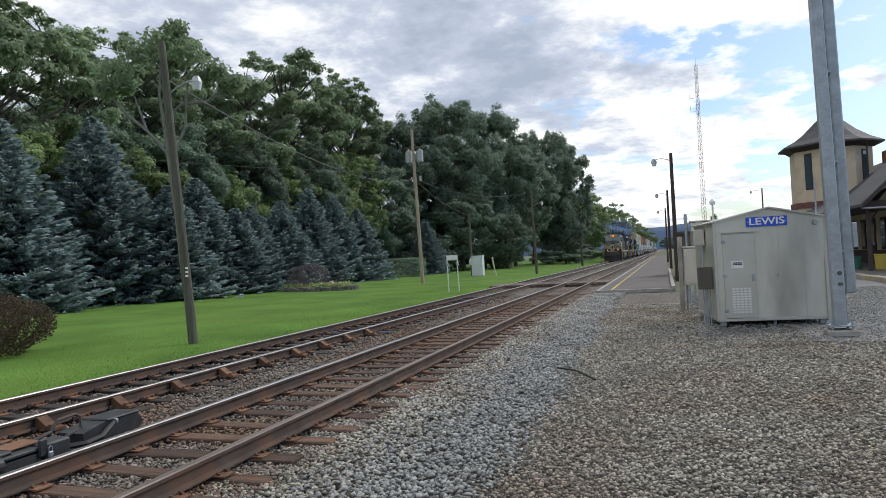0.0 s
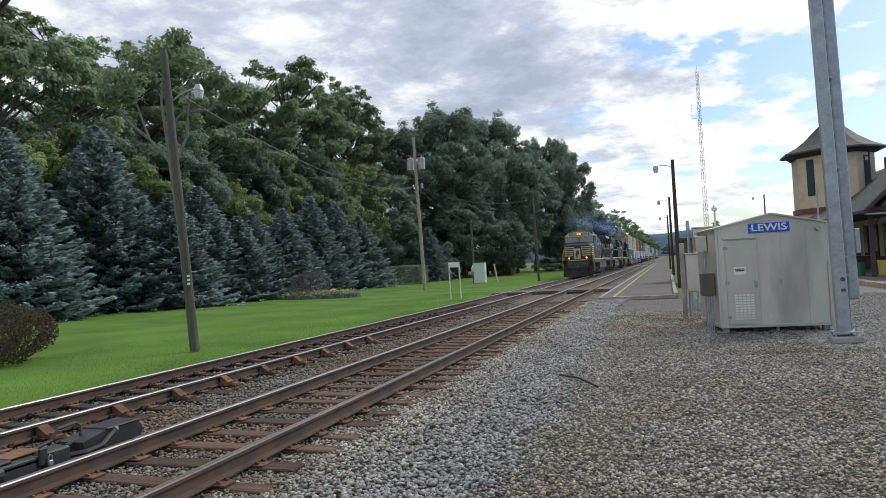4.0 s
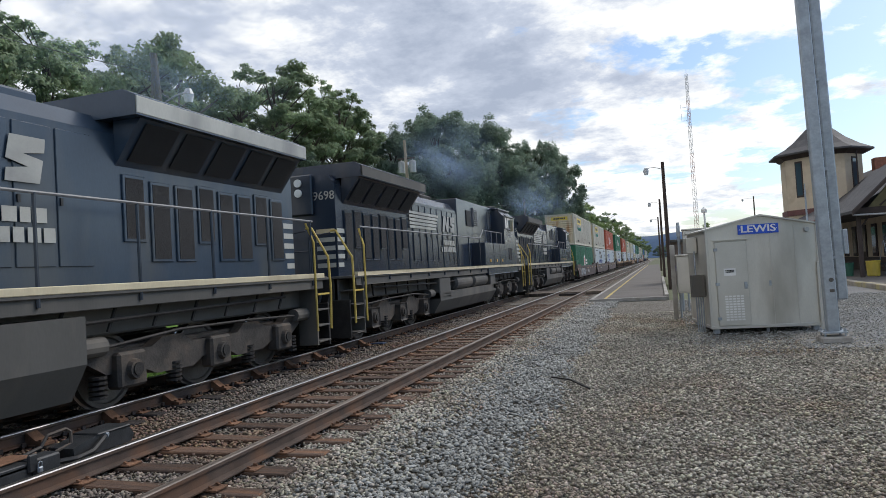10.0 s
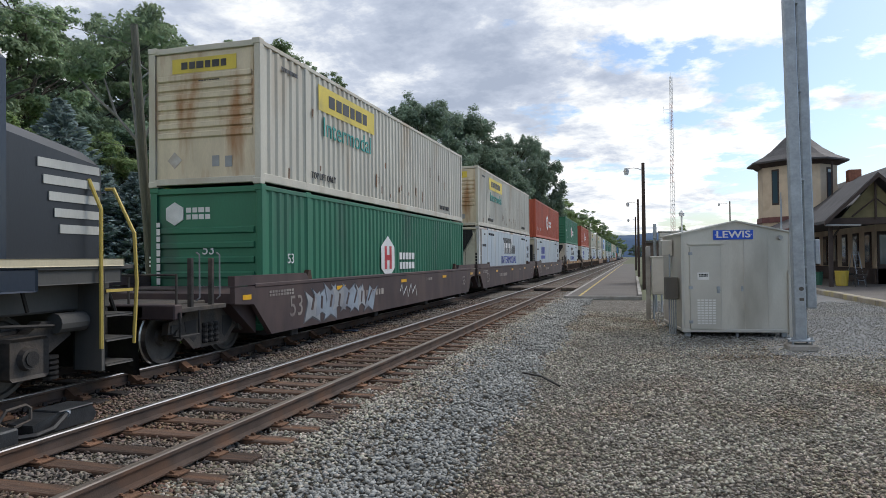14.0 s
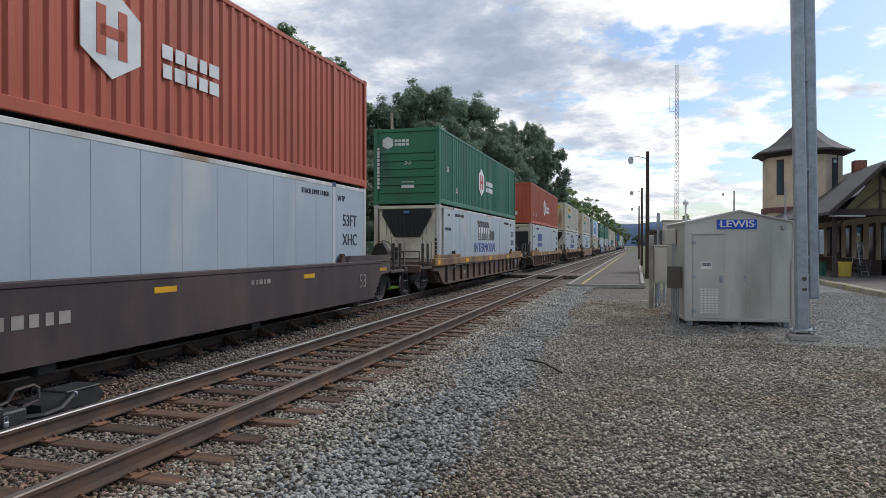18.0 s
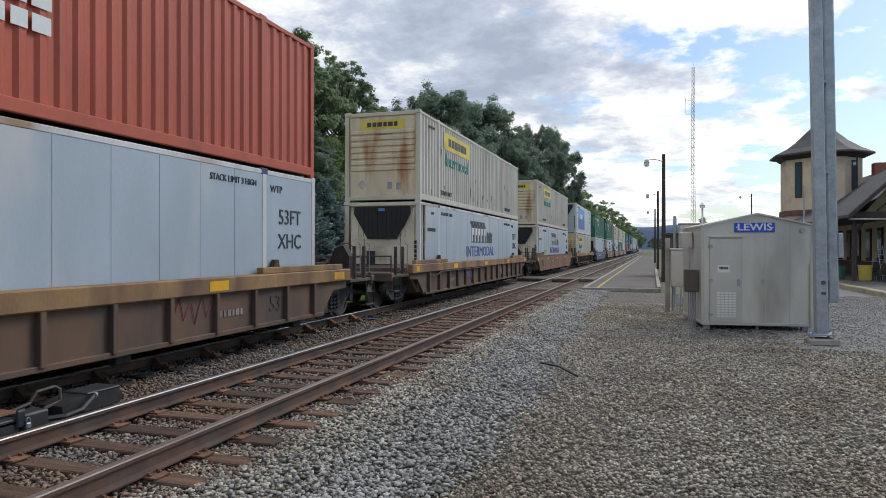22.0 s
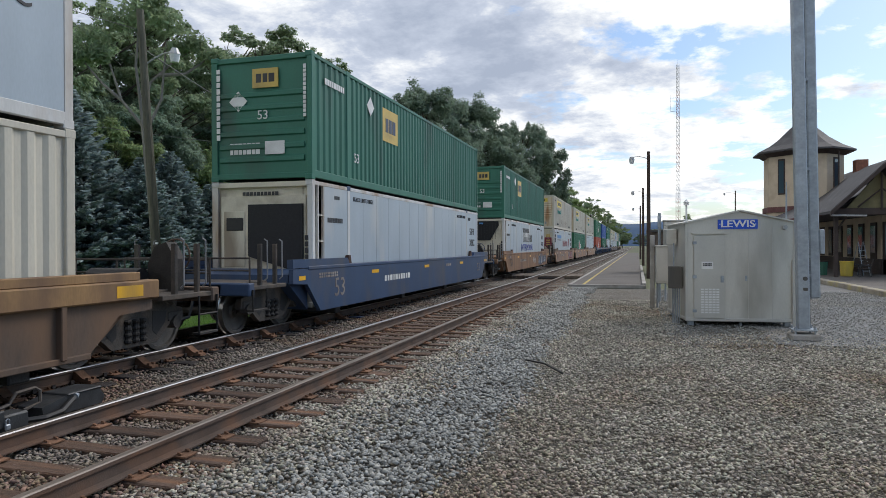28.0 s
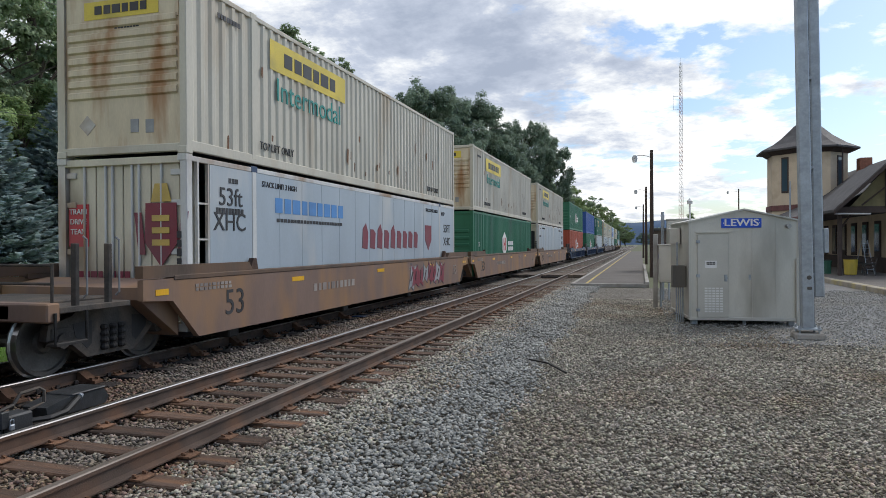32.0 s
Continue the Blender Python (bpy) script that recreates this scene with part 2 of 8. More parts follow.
M["paving"] = mat("asphalt_paving", (0.125, 0.112, 0.10), 0.9, scale=0.6, var=0.15, fine=90, bump=0.35, dist=0.01)
M["lotgravel"] = mat("fine_grey_gravel", (0.19, 0.19, 0.19), 0.95, scale=0.7, var=0.15, fine=45, bump=0.7, dist=0.015, stain=(0.16, 0.14, 0.11), stain_amt=0.3)
M["concrete"] = mat("concrete", (0.36, 0.34, 0.31), 0.9, scale=2.5, var=0.2, fine=60, bump=0.3, stain=(0.2, 0.18, 0.15), stain_amt=0.3)
M["kerb"] = mat("stone_kerb", (0.34, 0.30, 0.24), 0.9, scale=1.5, var=0.25, fine=40, bump=0.4, stain=(0.4, 0.33, 0.13), stain_amt=0.25)
M["yellow_line"] = mat("worn_yellow_paint", (0.55, 0.42, 0.12), 0.8, scale=3, var=0.25, fine=50, bump=0.2, stain=(0.2, 0.17, 0.1), stain_amt=0.4)
M["rail_side"] = mat("rusty_rail_steel", (0.095, 0.065, 0.05), 0.75, 0.2, scale=3, var=0.3, fine=80, bump=0.25, stain=(0.14, 0.075, 0.045), stain_amt=0.35)
M["rail_top"] = mat("polished_rail_head", (0.50, 0.47, 0.44), 0.36, 1.0, scale=2, var=0.12, fine=50, bump=0.03, stretch=(6, 0.3, 6))
# nearest rail: its weaker sky reflection is put into this duller brown
M["rail_low_sheen"] = mat("low_sheen_brown_rail_head", (0.27, 0.225, 0.19), 0.48, 0.8, scale=2, var=0.2, fine=50, bump=0.05, stretch=(6, 0.3, 6))
M["tie"] = mat("weathered_creosote_wood", (0.115, 0.072, 0.05), 0.9, scale=2.5, var=0.35, fine=30, bump=0.7, stretch=(0.5, 6, 6), rand=0.35, stain=(0.19, 0.095, 0.05), stain_amt=0.35)
M["tie_dark"] = mat("dark_creosote_wood", (0.05, 0.04, 0.035), 0.9, scale=2.5, var=0.35, fine=30, bump=0.7, stretch=(0.5, 6, 6), rand=0.3)
M["tieplate"] = mat("rusty_tie_plate", (0.20, 0.105, 0.06), 0.85, 0.2, scale=9, var=0.3, fine=80, bump=0.4, rand=0.3)
M["anchor"] = mat("dark_oily_steel", (0.05, 0.04, 0.036), 0.6, 0.4, scale=8, var=0.3, fine=60, bump=0.3)
M["plank"] = mat("crossing_timber", (0.15, 0.115, 0.085), 0.9, scale=2, var=0.3, fine=30, bump=0.6, stretch=(6, 0.6, 6), rand=0.3)
M["machine"] = mat("black_switch_iron", (0.05, 0.053, 0.056), 0.5, 0.3, scale=6, var=0.35, fine=60, bump=0.25)
M["shed"] = mat("brushed_aluminium_skin", (0.62, 0.60, 0.545), 0.42, 0.65, scale=1.5, var=0.08, fine=40, bump=0.05, stain=(0.40, 0.38, 0.33), stain_amt=0.2, stretch=(1, 1, 0.3))
M["shed_door"] = mat("aluminium_door", (0.56, 0.545, 0.50), 0.4, 0.65, scale=2, var=0.07, fine=40, bump=0.05)
M["galv"] = mat("galvanised_steel", (0.36, 0.40, 0.44), 0.45, 0.55, scale=5, var=0.16, fine=22, bump=0.08)
M["sign_blue"] = mat("blue_sign_enamel", (0.02, 0.10, 0.62), 0.4, scale=5, var=0.1, bump=0.02)
M["white"] = mat("white_paint", (0.78, 0.78, 0.76), 0.5, scale=4, var=0.06, bump=0.03)
M["whitebox"] = mat("white_cabinet_paint", (0.72, 0.74, 0.74), 0.5, scale=4, var=0.06, bump=0.03)
M["dark"] = mat("dark_void_metal", (0.015, 0.015, 0.016), 0.6, scale=8, var=0.3, bump=0.1)
M["pole_wood"] = mat("weathered_pole_wood", (0.16, 0.13, 0.10), 0.9, scale=3, var=0.3, fine=30, bump=0.6, stretch=(5, 5, 0.4), rand=0.2)
M["pole_red"] = mat("tan_pole_wood", (0.46, 0.37, 0.27), 0.9, scale=3, var=0.3, fine=30, bump=0.6, stretch=(5, 5, 0.4))
M["pole_dark"] = mat("dark_weathered_pole_wood", (0.12, 0.115, 0.085), 0.9, scale=3, var=0.3, fine=30, bump=0.6, stretch=(5, 5, 0.4))
M["pole_brown"] = mat("dark_brown_pole_wood", (0.075, 0.052, 0.04), 0.9, scale=3, var=0.3, fine=30, bump=0.6, stretch=(5, 5, 0.4))
M["lamp_grey"] = mat("grey_lamp_metal", (0.42, 0.43, 0.43), 0.5, 0.4, scale=6, var=0.1, bump=0.05)
M["lamp_glass"] = mat("frosted_lamp_glass", (0.7, 0.72, 0.72), 0.25, scale=6, var=0.1, bump=0.03)
M["wire"] = mat("grey_cable", (0.14, 0.14, 0.13), 0.6, scale=5, bump=0)
M["bark"] = mat("tree_bark", (0.10, 0.08, 0.06), 0.95, scale=3, var=0.35, fine=20, bump=0.8, stretch=(4, 4, 0.6))
M["dead"] = mat("bare_grey_branch", (0.22, 0.20, 0.18), 0.9, scale=3, var=0.25, fine=20, bump=0.5, stretch=(4, 4, 0.6))
M["grass"] = leafy("grass_blades", (0.185, 0.34, 0.06), var=0.25, trans=0.5, amt=0.2, hue=0.015)
M["spruce"] = leafy("blue_spruce_needles", (0.365, 0.455, 0.45), hue=0.012, trans=0.3, amt=0.25, rand=0.08)
M["leaf_a"] = leafy("green_leaves", (0.345, 0.44, 0.26), trans=0.5, amt=0.25)
M["leaf_b"] = leafy("bright_green_leaves", (0.345, 0.45, 0.20), trans=0.5, amt=0.25)
M["leaf_c"] = leafy("dark_green_leaves", (0.28, 0.37, 0.27), trans=0.5, amt=0.25)
M["leaf_d"] = leafy("reddish_brown_leaves", (0.10, 0.075, 0.045))
M["leaf_e"] = leafy("grey_purple_shrub_leaves", (0.16, 0.13, 0.14))
M["flower"] = island(mat("flower_petals", (0.75, 0.6, 0.3), 0.6, var=0.2, bump=0), 0.3, 0.12)
# ridge colour carries the distance haze, not just the trees' own green
M["hill"] = mat("wooded_ridge_haze_blue", (0.032, 0.075, 0.15), 1.0, scale=0.004, var=0.2, fine=0.05, bump=0)
M["rock"] = mat("field_stone", (0.16, 0.145, 0.13), 0.9, scale=3, var=0.3, fine=30, bump=0.5, rand=0.25)


# ---- mesh helpers ----
def thing(name, m=None, label="", category="", group="", kind=""):
    ob = new(name)
    ob.empty_display_size = 0.2
    if m is not None:
        ob.matrix_basis = m
    return tagged(ob, label, category, group, kind)


def bake(name, bm, material, smooth=False):
    me = bpy.data.meshes.new(name)
    bmesh.ops.recalc_face_normals(bm, faces=bm.faces)
    bm.to_mesh(me)
    bm.free()
    if smooth:
        for p in me.polygons:
            p.use_smooth = True
    if material:
        me.materials.append(material)
    return me


def part(name, bm, material, parent, label="", m=None, smooth=False):
    """One mesh object under a thing or under a part; bm may be a ready mesh."""
    me = bm if isinstance(bm, bpy.types.Mesh) else bake(name, bm, material, smooth)
    ob = new(name, me)
    ob.parent = parent
    if m is not None:
        ob.matrix_basis = m
    if label:
        ob["label"] = label
    return ob


def single(name, bm, material, label, category, group="", kind="", m=None, smooth=False):
    """A thing or piece of the setting that is one mesh."""
    me = bm if isinstance(bm, bpy.types.Mesh) else bake(name, bm, material, smooth)
    ob = new(name, me)
    if m is not None:
        ob.matrix_basis = m
    return tagged(ob, label, category, group, kind)


def BM():
    return bmesh.new()


def box(bm, x0, x1, y0, y1, z0, z1, c=0.0):
    """A box, its edges cut by c."""
    if c <= 0:
        v = [bm.verts.new((x, y, z)) for z in (z0, z1) for y in (y0, y1) for x in (x0, x1)]
        for f in ((0, 2, 3, 1), (4, 5, 7, 6), (0, 1, 5, 4), (2, 6, 7, 3), (0, 4, 6, 2), (1, 3, 7, 5)):
            bm.faces.new([v[k] for k in f])
        return bm
    V = {}
    lo, hi = (x0, y0, z0), (x1, y1, z1)
    for sx in (0, 1):
        for sy in (0, 1):
            for sz in (0, 1):
                s = (sx, sy, sz)
                cor = [hi[k] if s[k] else lo[k] for k in range(3)]
                for a in range(3):
                    q = [cor[k] + (0 if k == a else (-c if s[k] else c)) for k in range(3)]
                    V[s, a] = bm.verts.new(q)
    for a in range(3):
        b, d = (a + 1) % 3, (a + 2) % 3
        for sa in (0, 1):
            ring = []
            for sb, sd in ((0, 0), (1, 0), (1, 1), (0, 1)):
                s = [0, 0, 0]; s[a], s[b], s[d] = sa, sb, sd
                ring.append(V[tuple(s), a])
            bm.faces.new(ring if sa else ring[::-1])
        for sb in (0, 1):
            for sd in (0, 1):
                s0 = [0, 0, 0]; s0[b], s0[d] = sb, sd
                s1 = list(s0); s1[a] = 1
                s0, s1 = tuple(s0), tuple(s1)
                bm.faces.new([V[s0, b], V[s1, b], V[s1, d], V[s0, d]])
    for s in [(i, j, k) for i in (0, 1) for j in (0, 1) for k in (0, 1)]:
        bm.faces.new([V[s, 0], V[s, 1], V[s, 2]])
    return bm


def rod(bm, p0, p1, r0, r1=None, n=8):
    """A tapered round bar from p0 to p1."""
    r1 = r0 if r1 is None else r1
    p0, p1 = Vector(p0), Vector(p1)
    q = (p1 - p0).to_track_quat("Z", "Y")
    ring = [[bm.verts.new(p + q @ Vector((r * math.cos(2 * math.pi * k / n), r * math.sin(2 * math.pi * k / n), 0))) for k in range(n)] for p, r in ((p0, r0), (p1, r1))]
    for k in range(n):
        bm.faces.new((ring[0][k], ring[0][(k + 1) % n], ring[1][(k + 1) % n], ring[1][k]))
    bm.faces.new(ring[0][::-1]); bm.faces.new(ring[1])
    return bm


def pipe(bm, pts, r, n=6):
    """A bent tube of one piece through pts."""
    pts = [Vector(p) for p in pts]
    rows = []
    for k, p in enumerate(pts):
        a = (pts[k] - pts[k - 1]).normalized() if k else (pts[1] - pts[0]).normalized()
        b = (pts[k + 1] - pts[k]).normalized() if k < len(pts) - 1 else a
        d = a + b
        d = d.normalized() if d.length > 1e-4 else b
        q = d.to_track_quat("Z", "Y")
        if k == 0:
            ref = q @ Vector((1, 0, 0))
        u = ref - d * ref.dot(d)
        u = u.normalized() if u.length > 1e-4 else q @ Vector((1, 0, 0))
        ref = u
        w = d.cross(u)
        rows.append([p + u * r * math.cos(2 * math.pi * i / n) + w * r * math.sin(2 * math.pi * i / n) for i in range(n)])
    return ring_rows(bm, rows)


def prism(bm, pts, axis, a0, a1):
    """The outline pts, drawn out along axis from a0 to a1; pts are the two other coordinates in order."""
    def at(p, a):
        q = list(p)
        q.insert("xyz".index(axis), a)
        return q
    A, C = [bm.verts.new(at(p, a0)) for p in pts], [bm.verts.new(at(p, a1)) for p in pts]
    n = len(pts)
    for k in range(n):
        bm.faces.new((A[k], A[(k + 1) % n], C[(k + 1) % n], C[k]))
    bm.faces.new(A[::-1]); bm.faces.new(C)
    return bm


def ring_rows(bm, rows, closed=True):
    """A skin over rows of points of equal length."""
    V = [[bm.verts.new(p) for p in r] for r in rows]
    n = len(V[0])
    for a, b in zip(V, V[1:]):
        for k in range(n if closed else n - 1):
            bm.faces.new((a[k], a[(k + 1) % n], b[(k + 1) % n], b[k]))
    if closed:
        bm.faces.new(V[0][::-1]); bm.faces.new(V[-1])
    return bm


TEXTS = {}


def letters(text, size, depth=0.006):
    """Raised lettering as a mesh: x to the right, y up, middle at the origin."""
    key = (text, size)
    if key not in TEXTS:
        cu = bpy.data.curves.new("lettering", "FONT")
        cu.body, cu.size, cu.extrude, cu.align_x, cu.align_y = text, size, depth, "CENTER", "CENTER"
        cu.resolution_u = 3
        ob = bpy.data.objects.new("lettering", cu)
        scene.collection.objects.link(ob)
        dg = bpy.context.evaluated_depsgraph_get()
        TEXTS[key] = bpy.data.meshes.new_from_object(ob.evaluated_get(dg))
        bpy.data.objects.remove(ob)
        bpy.data.curves.remove(cu)
    return TEXTS[key]


def lettering(text, size, material, parent, m, name="lettering", label="", width=0):
    me = letters(text, size).copy()
    if width:
        xs = [v.co.x for v in me.vertices]
        k = width / (max(xs) - min(xs))
        for v in me.vertices:
            v.co.x *= k
    me.materials.clear()
    me.materials.append(material)
    return part(name, me, None, parent, label, m)


def cloud_mesh(name, tris, material):
    """A mesh from an array of shape (n, k, 3): n loose polygons of k corners."""
    n, k = tris.shape[:2]
    me = bpy.data.meshes.new(name)
    me.vertices.add(n * k); me.loops.add(n * k); me.polygons.add(n)
    me.vertices.foreach_set("co", tris.reshape(-1).astype(np.float32))
    me.loops.foreach_set("vertex_index", np.arange(n * k, dtype=np.int32))
    me.polygons.foreach_set("loop_start", np.arange(0, n * k, k, dtype=np.int32))
    me.update(calc_edges=True)
    me.validate()
    if material:
        me.materials.append(material)
    return me


def stones_mesh(name, pts, sizes, rng, material):
    """Angular stones at pts."""
    base = np.array([(1, 0, 0), (-1, 0, 0), (0, 1, 0), (0, -1, 0), (0, 0, 1), (0, 0, -1), (0.62, 0.62, 0.5), (-0.62, -0.62, 0.5)], float)
    faces = np.array([(0, 2, 6), (2, 4, 6), (4, 0, 6), (1, 3, 7), (3, 4, 7), (4, 1, 7), (2, 1, 4), (3, 0, 4), (2, 0, 5), (1, 2, 5), (3, 1, 5), (0, 3, 5)])
    n = len(pts)
    v = np.repeat(base[None], n, 0) * (1 + rng.uniform(-0.3, 0.3, (n, 8, 1)))
    v *= np.stack([sizes * rng.uniform(0.7, 1.3, n), sizes * rng.uniform(0.6, 1.1, n), sizes * rng.uniform(0.45, 0.8, n)], 1)[:, None]
    a, b = rng.uniform(0, 6.283, n), rng.uniform(-0.6, 0.6, n)
    ca, sa, cb, sb = np.cos(a), np.sin(a), np.cos(b), np.sin(b)
    x, y, z = v[..., 0], v[..., 1], v[..., 2]
    x, z = x * cb[:, None] + z * sb[:, None], -x * sb[:, None] + z * cb[:, None]
    x, y = x * ca[:, None] - y * sa[:, None], x * sa[:, None] + y * ca[:, None]
    v = np.stack([x, y, z], -1) + pts[:, None]
    idx = (faces[None] + (np.arange(n) * 8)[:, None, None]).reshape(-1)
    me = bpy.data.meshes.new(name)
    me.vertices.add(n * 8); me.loops.add(n * 36); me.polygons.add(n * 12)
    me.vertices.foreach_set("co", v.reshape(-1).astype(np.float32))
    me.loops.foreach_set("vertex_index", idx.astype(np.int32))
    me.polygons.foreach_set("loop_start", np.arange(0, n * 36, 3, dtype=np.int32))
    me.update(calc_edges=True)
    me.materials.append(material)
    return me

# ---- ground and tracks ----
NEAR_X, FAR_X, RAIL_Z, HALF = -4.80, -8.31, 0.20, 0.7525
rng = np.random.default_rng(5)


def sheet(name, x0, x1, y0, y1, z, material, label, category, step=None, wave=0.0):
    bm = BM()
    nx = max(1, int((x1 - x0) / step)) if step else 1
    ny = max(1, int((y1 - y0) / step)) if step else 1
    V = [[bm.verts.new((x0 + (x1 - x0) * i / nx, y0 + (y1 - y0) * j / ny, z + (wave * noise.noise((i * 0.37, j * 0.37, z)) if wave else 0))) for i in range(nx + 1)] for j in range(ny + 1)]
    for j in range(ny):
        for i in range(nx):
            bm.faces.new((V[j][i], V[j][i + 1], V[j + 1][i + 1], V[j + 1][i]))
    return single(name, bm, material, label, category, kind="structure")


sheet("ground", -3000, 3000, -400, 4200, -0.06, M["earth"], "green-brown open ground reaching the horizon", "ground")
sheet("ballast_ground", -9.9, 8.4, -25, 30.9, -0.055, M["ballast_base"], "grey crushed-stone ground beside the tracks", "gravel")
sheet("gravel_lot", 2.6, 40, 14.0, 90, -0.012, M["lotgravel"], "fine grey gravel lot before the station", "gravel")
# track bed, past the gravel
bm = BM(); prism(bm, [(-9.95, -0.03), (-9.6, 0.0), (-3.2, 0.0), (-2.9, -0.03)], "y", 30.9, 700)
single("track_bed", bm, M["ballast_base"], "stone ballast bed under the two tracks", "ballast", kind="structure")

# lawn, with a slight rise towards the trees
bm = BM()
rows = []
for j in range(60):
    y = -30 + j * 4
    rows.append([(x + (0.12 * noise.noise((x, y * 0.9, 3.0)) if x > -11 else 0), y, 0.0 + 0.012 * max(0, -x - 10.3) + 0.03 * noise.noise((x * 0.3, y * 0.2, 1.0)) - (0.03 if x > -10.2 else 0)) for x in (-9.75, -10.2, -11, -12.5, -15, -18, -22, -27, -33, -40, -50, -75)])
V = [[bm.verts.new(p) for p in r] for r in rows]
for a, b in zip(V, V[1:]):
    for k in range(len(a) - 1):
        bm.faces.new((a[k + 1], a[k], b[k], b[k + 1]))
single("lawn", bm, M["lawn"], "mown bright green lawn beside the tracks", "lawn", kind="structure", smooth=True)


def rail_mesh(y0, y1, name="rail", head="rail_top"):
    bm = BM()
    h = RAIL_Z
    out = [(-0.073, h - 0.178), (0.073, h - 0.178), (0.073, h - 0.165), (0.012, h - 0.145), (0.009, h - 0.055), (0.036, h - 0.042), (0.0365, h - 0.012), (0.031, h), (-0.031, h), (-0.0365, h - 0.012), (-0.036, h - 0.042), (-0.009, h - 0.055), (-0.012, h - 0.145), (-0.073, h - 0.165)]
    prism(bm, out, "y", y0, y1)
    me = bake(name, bm, M["rail_side"])
    me.materials.append(M[head])
    for p in me.polygons:
        if p.center.z > h - 0.008:
            p.material_index = 1
    return me


def tie_mesh(name, L, W, H, m):
    bm = BM()
    box(bm, -L / 2, L / 2, -W / 2, W / 2, -H, 0, 0.012)
    for v in bm.verts:
        v.co += Vector((0.02 * noise.noise(v.co * 9), 0.008 * noise.noise(v.co * 7 + Vector((4, 0, 0))), 0.006 * noise.noise(v.co * 5)))
    return bake(name, bm, m)


TIE_STEP = 0.60
rail_near = rail_mesh(-30, 120)
rail_far = rail_mesh(120, 700)
rail_low_sheen = rail_mesh(-30, 120, head="rail_low_sheen")
ties = [tie_mesh("tie", 2.62, 0.235, 0.18, M["tie"]) for _ in range(4)]
ties_d = [tie_mesh("tie", 2.6, 0.23, 0.18, M["tie_dark"]) for _ in range(3)]
bm = BM(); box(bm, -0.19, 0.19, -0.09, 0.09, -0.002, 0.018, 0.004)
for sx in (-0.12, -0.1, 0.1, 0.12):
    for sy in (-0.055, 0.055):
        box(bm, sx - 0.012, sx + 0.012, sy - 0.012, sy + 0.012, 0.01, 0.045 if abs(sx) < 0.11 else 0.035)
plate = bake("tie_plate", bm, M["tieplate"])
bm = BM(); box(bm, -0.1, 0.1, -0.022, 0.022, 0.008, 0.03, 0.005); box(bm, -0.11, -0.085, -0.03, 0.03, 0.0, 0.055, 0.004); box(bm, 0.085, 0.11, -0.03, 0.03, 0.0, 0.055, 0.004)
anchor = bake("rail_anchor", bm, M["anchor"])


bm = BM(); prism(bm, [(0.075, 0.0), (0.34, 0.0), (0.34, 0.035), (0.2, 0.06), (0.06, 0.155), (0.035, 0.15), (0.03, 0.05)], "y", -0.075, 0.075)
for sy in (-0.05, 0.05):
    box(bm, 0.24, 0.29, sy - 0.02, sy + 0.02, 0.03, 0.075)
brace = bake("rail_brace", bm, M["tieplate"])


def track(name, X, label, meshes, anchors):
    t = thing(name, pose(X, 0, 0), label, "railway track", kind="structure")
    for s in (-1, 1):
        part("rail", rail_low_sheen if s > 0 and not anchors else rail_near, None, t, "", pose(s * HALF, 0, 0))
        part("rail", rail_far, None, t, "", pose(s * HALF, 0, 0))
    far = []
    for k in range(-12, 1000):
        y = k * TIE_STEP + 0.23
        if y < 64:
            o = part("tie", meshes[k % len(meshes)], None, t, "", pose(random.uniform(-0.06, 0.06), y + random.uniform(-0.03, 0.03), 0.004 + random.uniform(-0.008, 0.004), random.uniform(-0.4, 0.4), random.uniform(-0.3, 0.3), random.uniform(-1.2, 1.2) + (180 if k % 3 else 0)))
            if 2 < y < 26:
                for s in (-1, 1):
                    part("tie_plate", plate, None, t, "", pose(s * HALF, y, 0.008, 0, 0, random.uniform(-2, 2)))
                    if anchors and k % 2 == 0 and y < 17:
                        part("rail_brace", brace, None, t, "", pose(s * HALF, y, 0.016, 0, 0, 0 if s > 0 else 180))
                    if anchors:
                        for d in (-0.15, 0.15):
                            part("rail_anchor", anchor, None, t, "", pose(s * HALF, y + d, 0.01, 0, 0, random.uniform(-6, 6)))
        elif y < 320:
            far.append(y)
    bm = BM()
    for y in far:
        dx, dy = random.uniform(-0.05, 0.05), random.uniform(-0.03, 0.03)
        box(bm, -1.3 + dx, 1.3 + dx, y - 0.11 + dy, y + 0.11 + dy, -0.15, 0.0)
    tagged(part("tie_run", bm, meshes[0].materials[0], t), kind="stuff")
    return t


track("track_near", NEAR_X, "empty railway track with polished rails on rusty brown wooden ties", ties, False)
track("track_far", FAR_X, "railway track with dark oily ties and rail anchors", ties_d, True)


# ---- loose stones ----
def field(n, xr, yr, keep=None, power=1.6):
    """Points on the ground, denser near the camera."""
    y = yr[0] + (yr[1] - yr[0]) * rng.random(n) ** power
    x = xr[0] + (xr[1] - xr[0]) * rng.random(n)
    p = np.stack([x, y], 1)
    return p[keep(p)] if keep is not None else p


def seam(y):
    return -1.35 + 0.11 * np.sin(y * 0.9) + 0.06 * np.sin(y * 2.3) - 0.02 * y + rng.normal(0, 0.1, np.shape(y))


def stones(name, p, z, s0, s1, m, label, category="gravel"):
    n = len(p)
    size = rng.uniform(s0, s1, n) * (1 + 0.018 * np.maximum(0, p[:, 1] - 6))
    zz = z(p) if callable(z) else np.full(n, z)
    tagged(new(name, stones_mesh(name, np.column_stack([p, zz + rng.uniform(-0.012, 0.014, n)]), size, rng, m)), label, category, kind="stuff")


STONES = 1.0


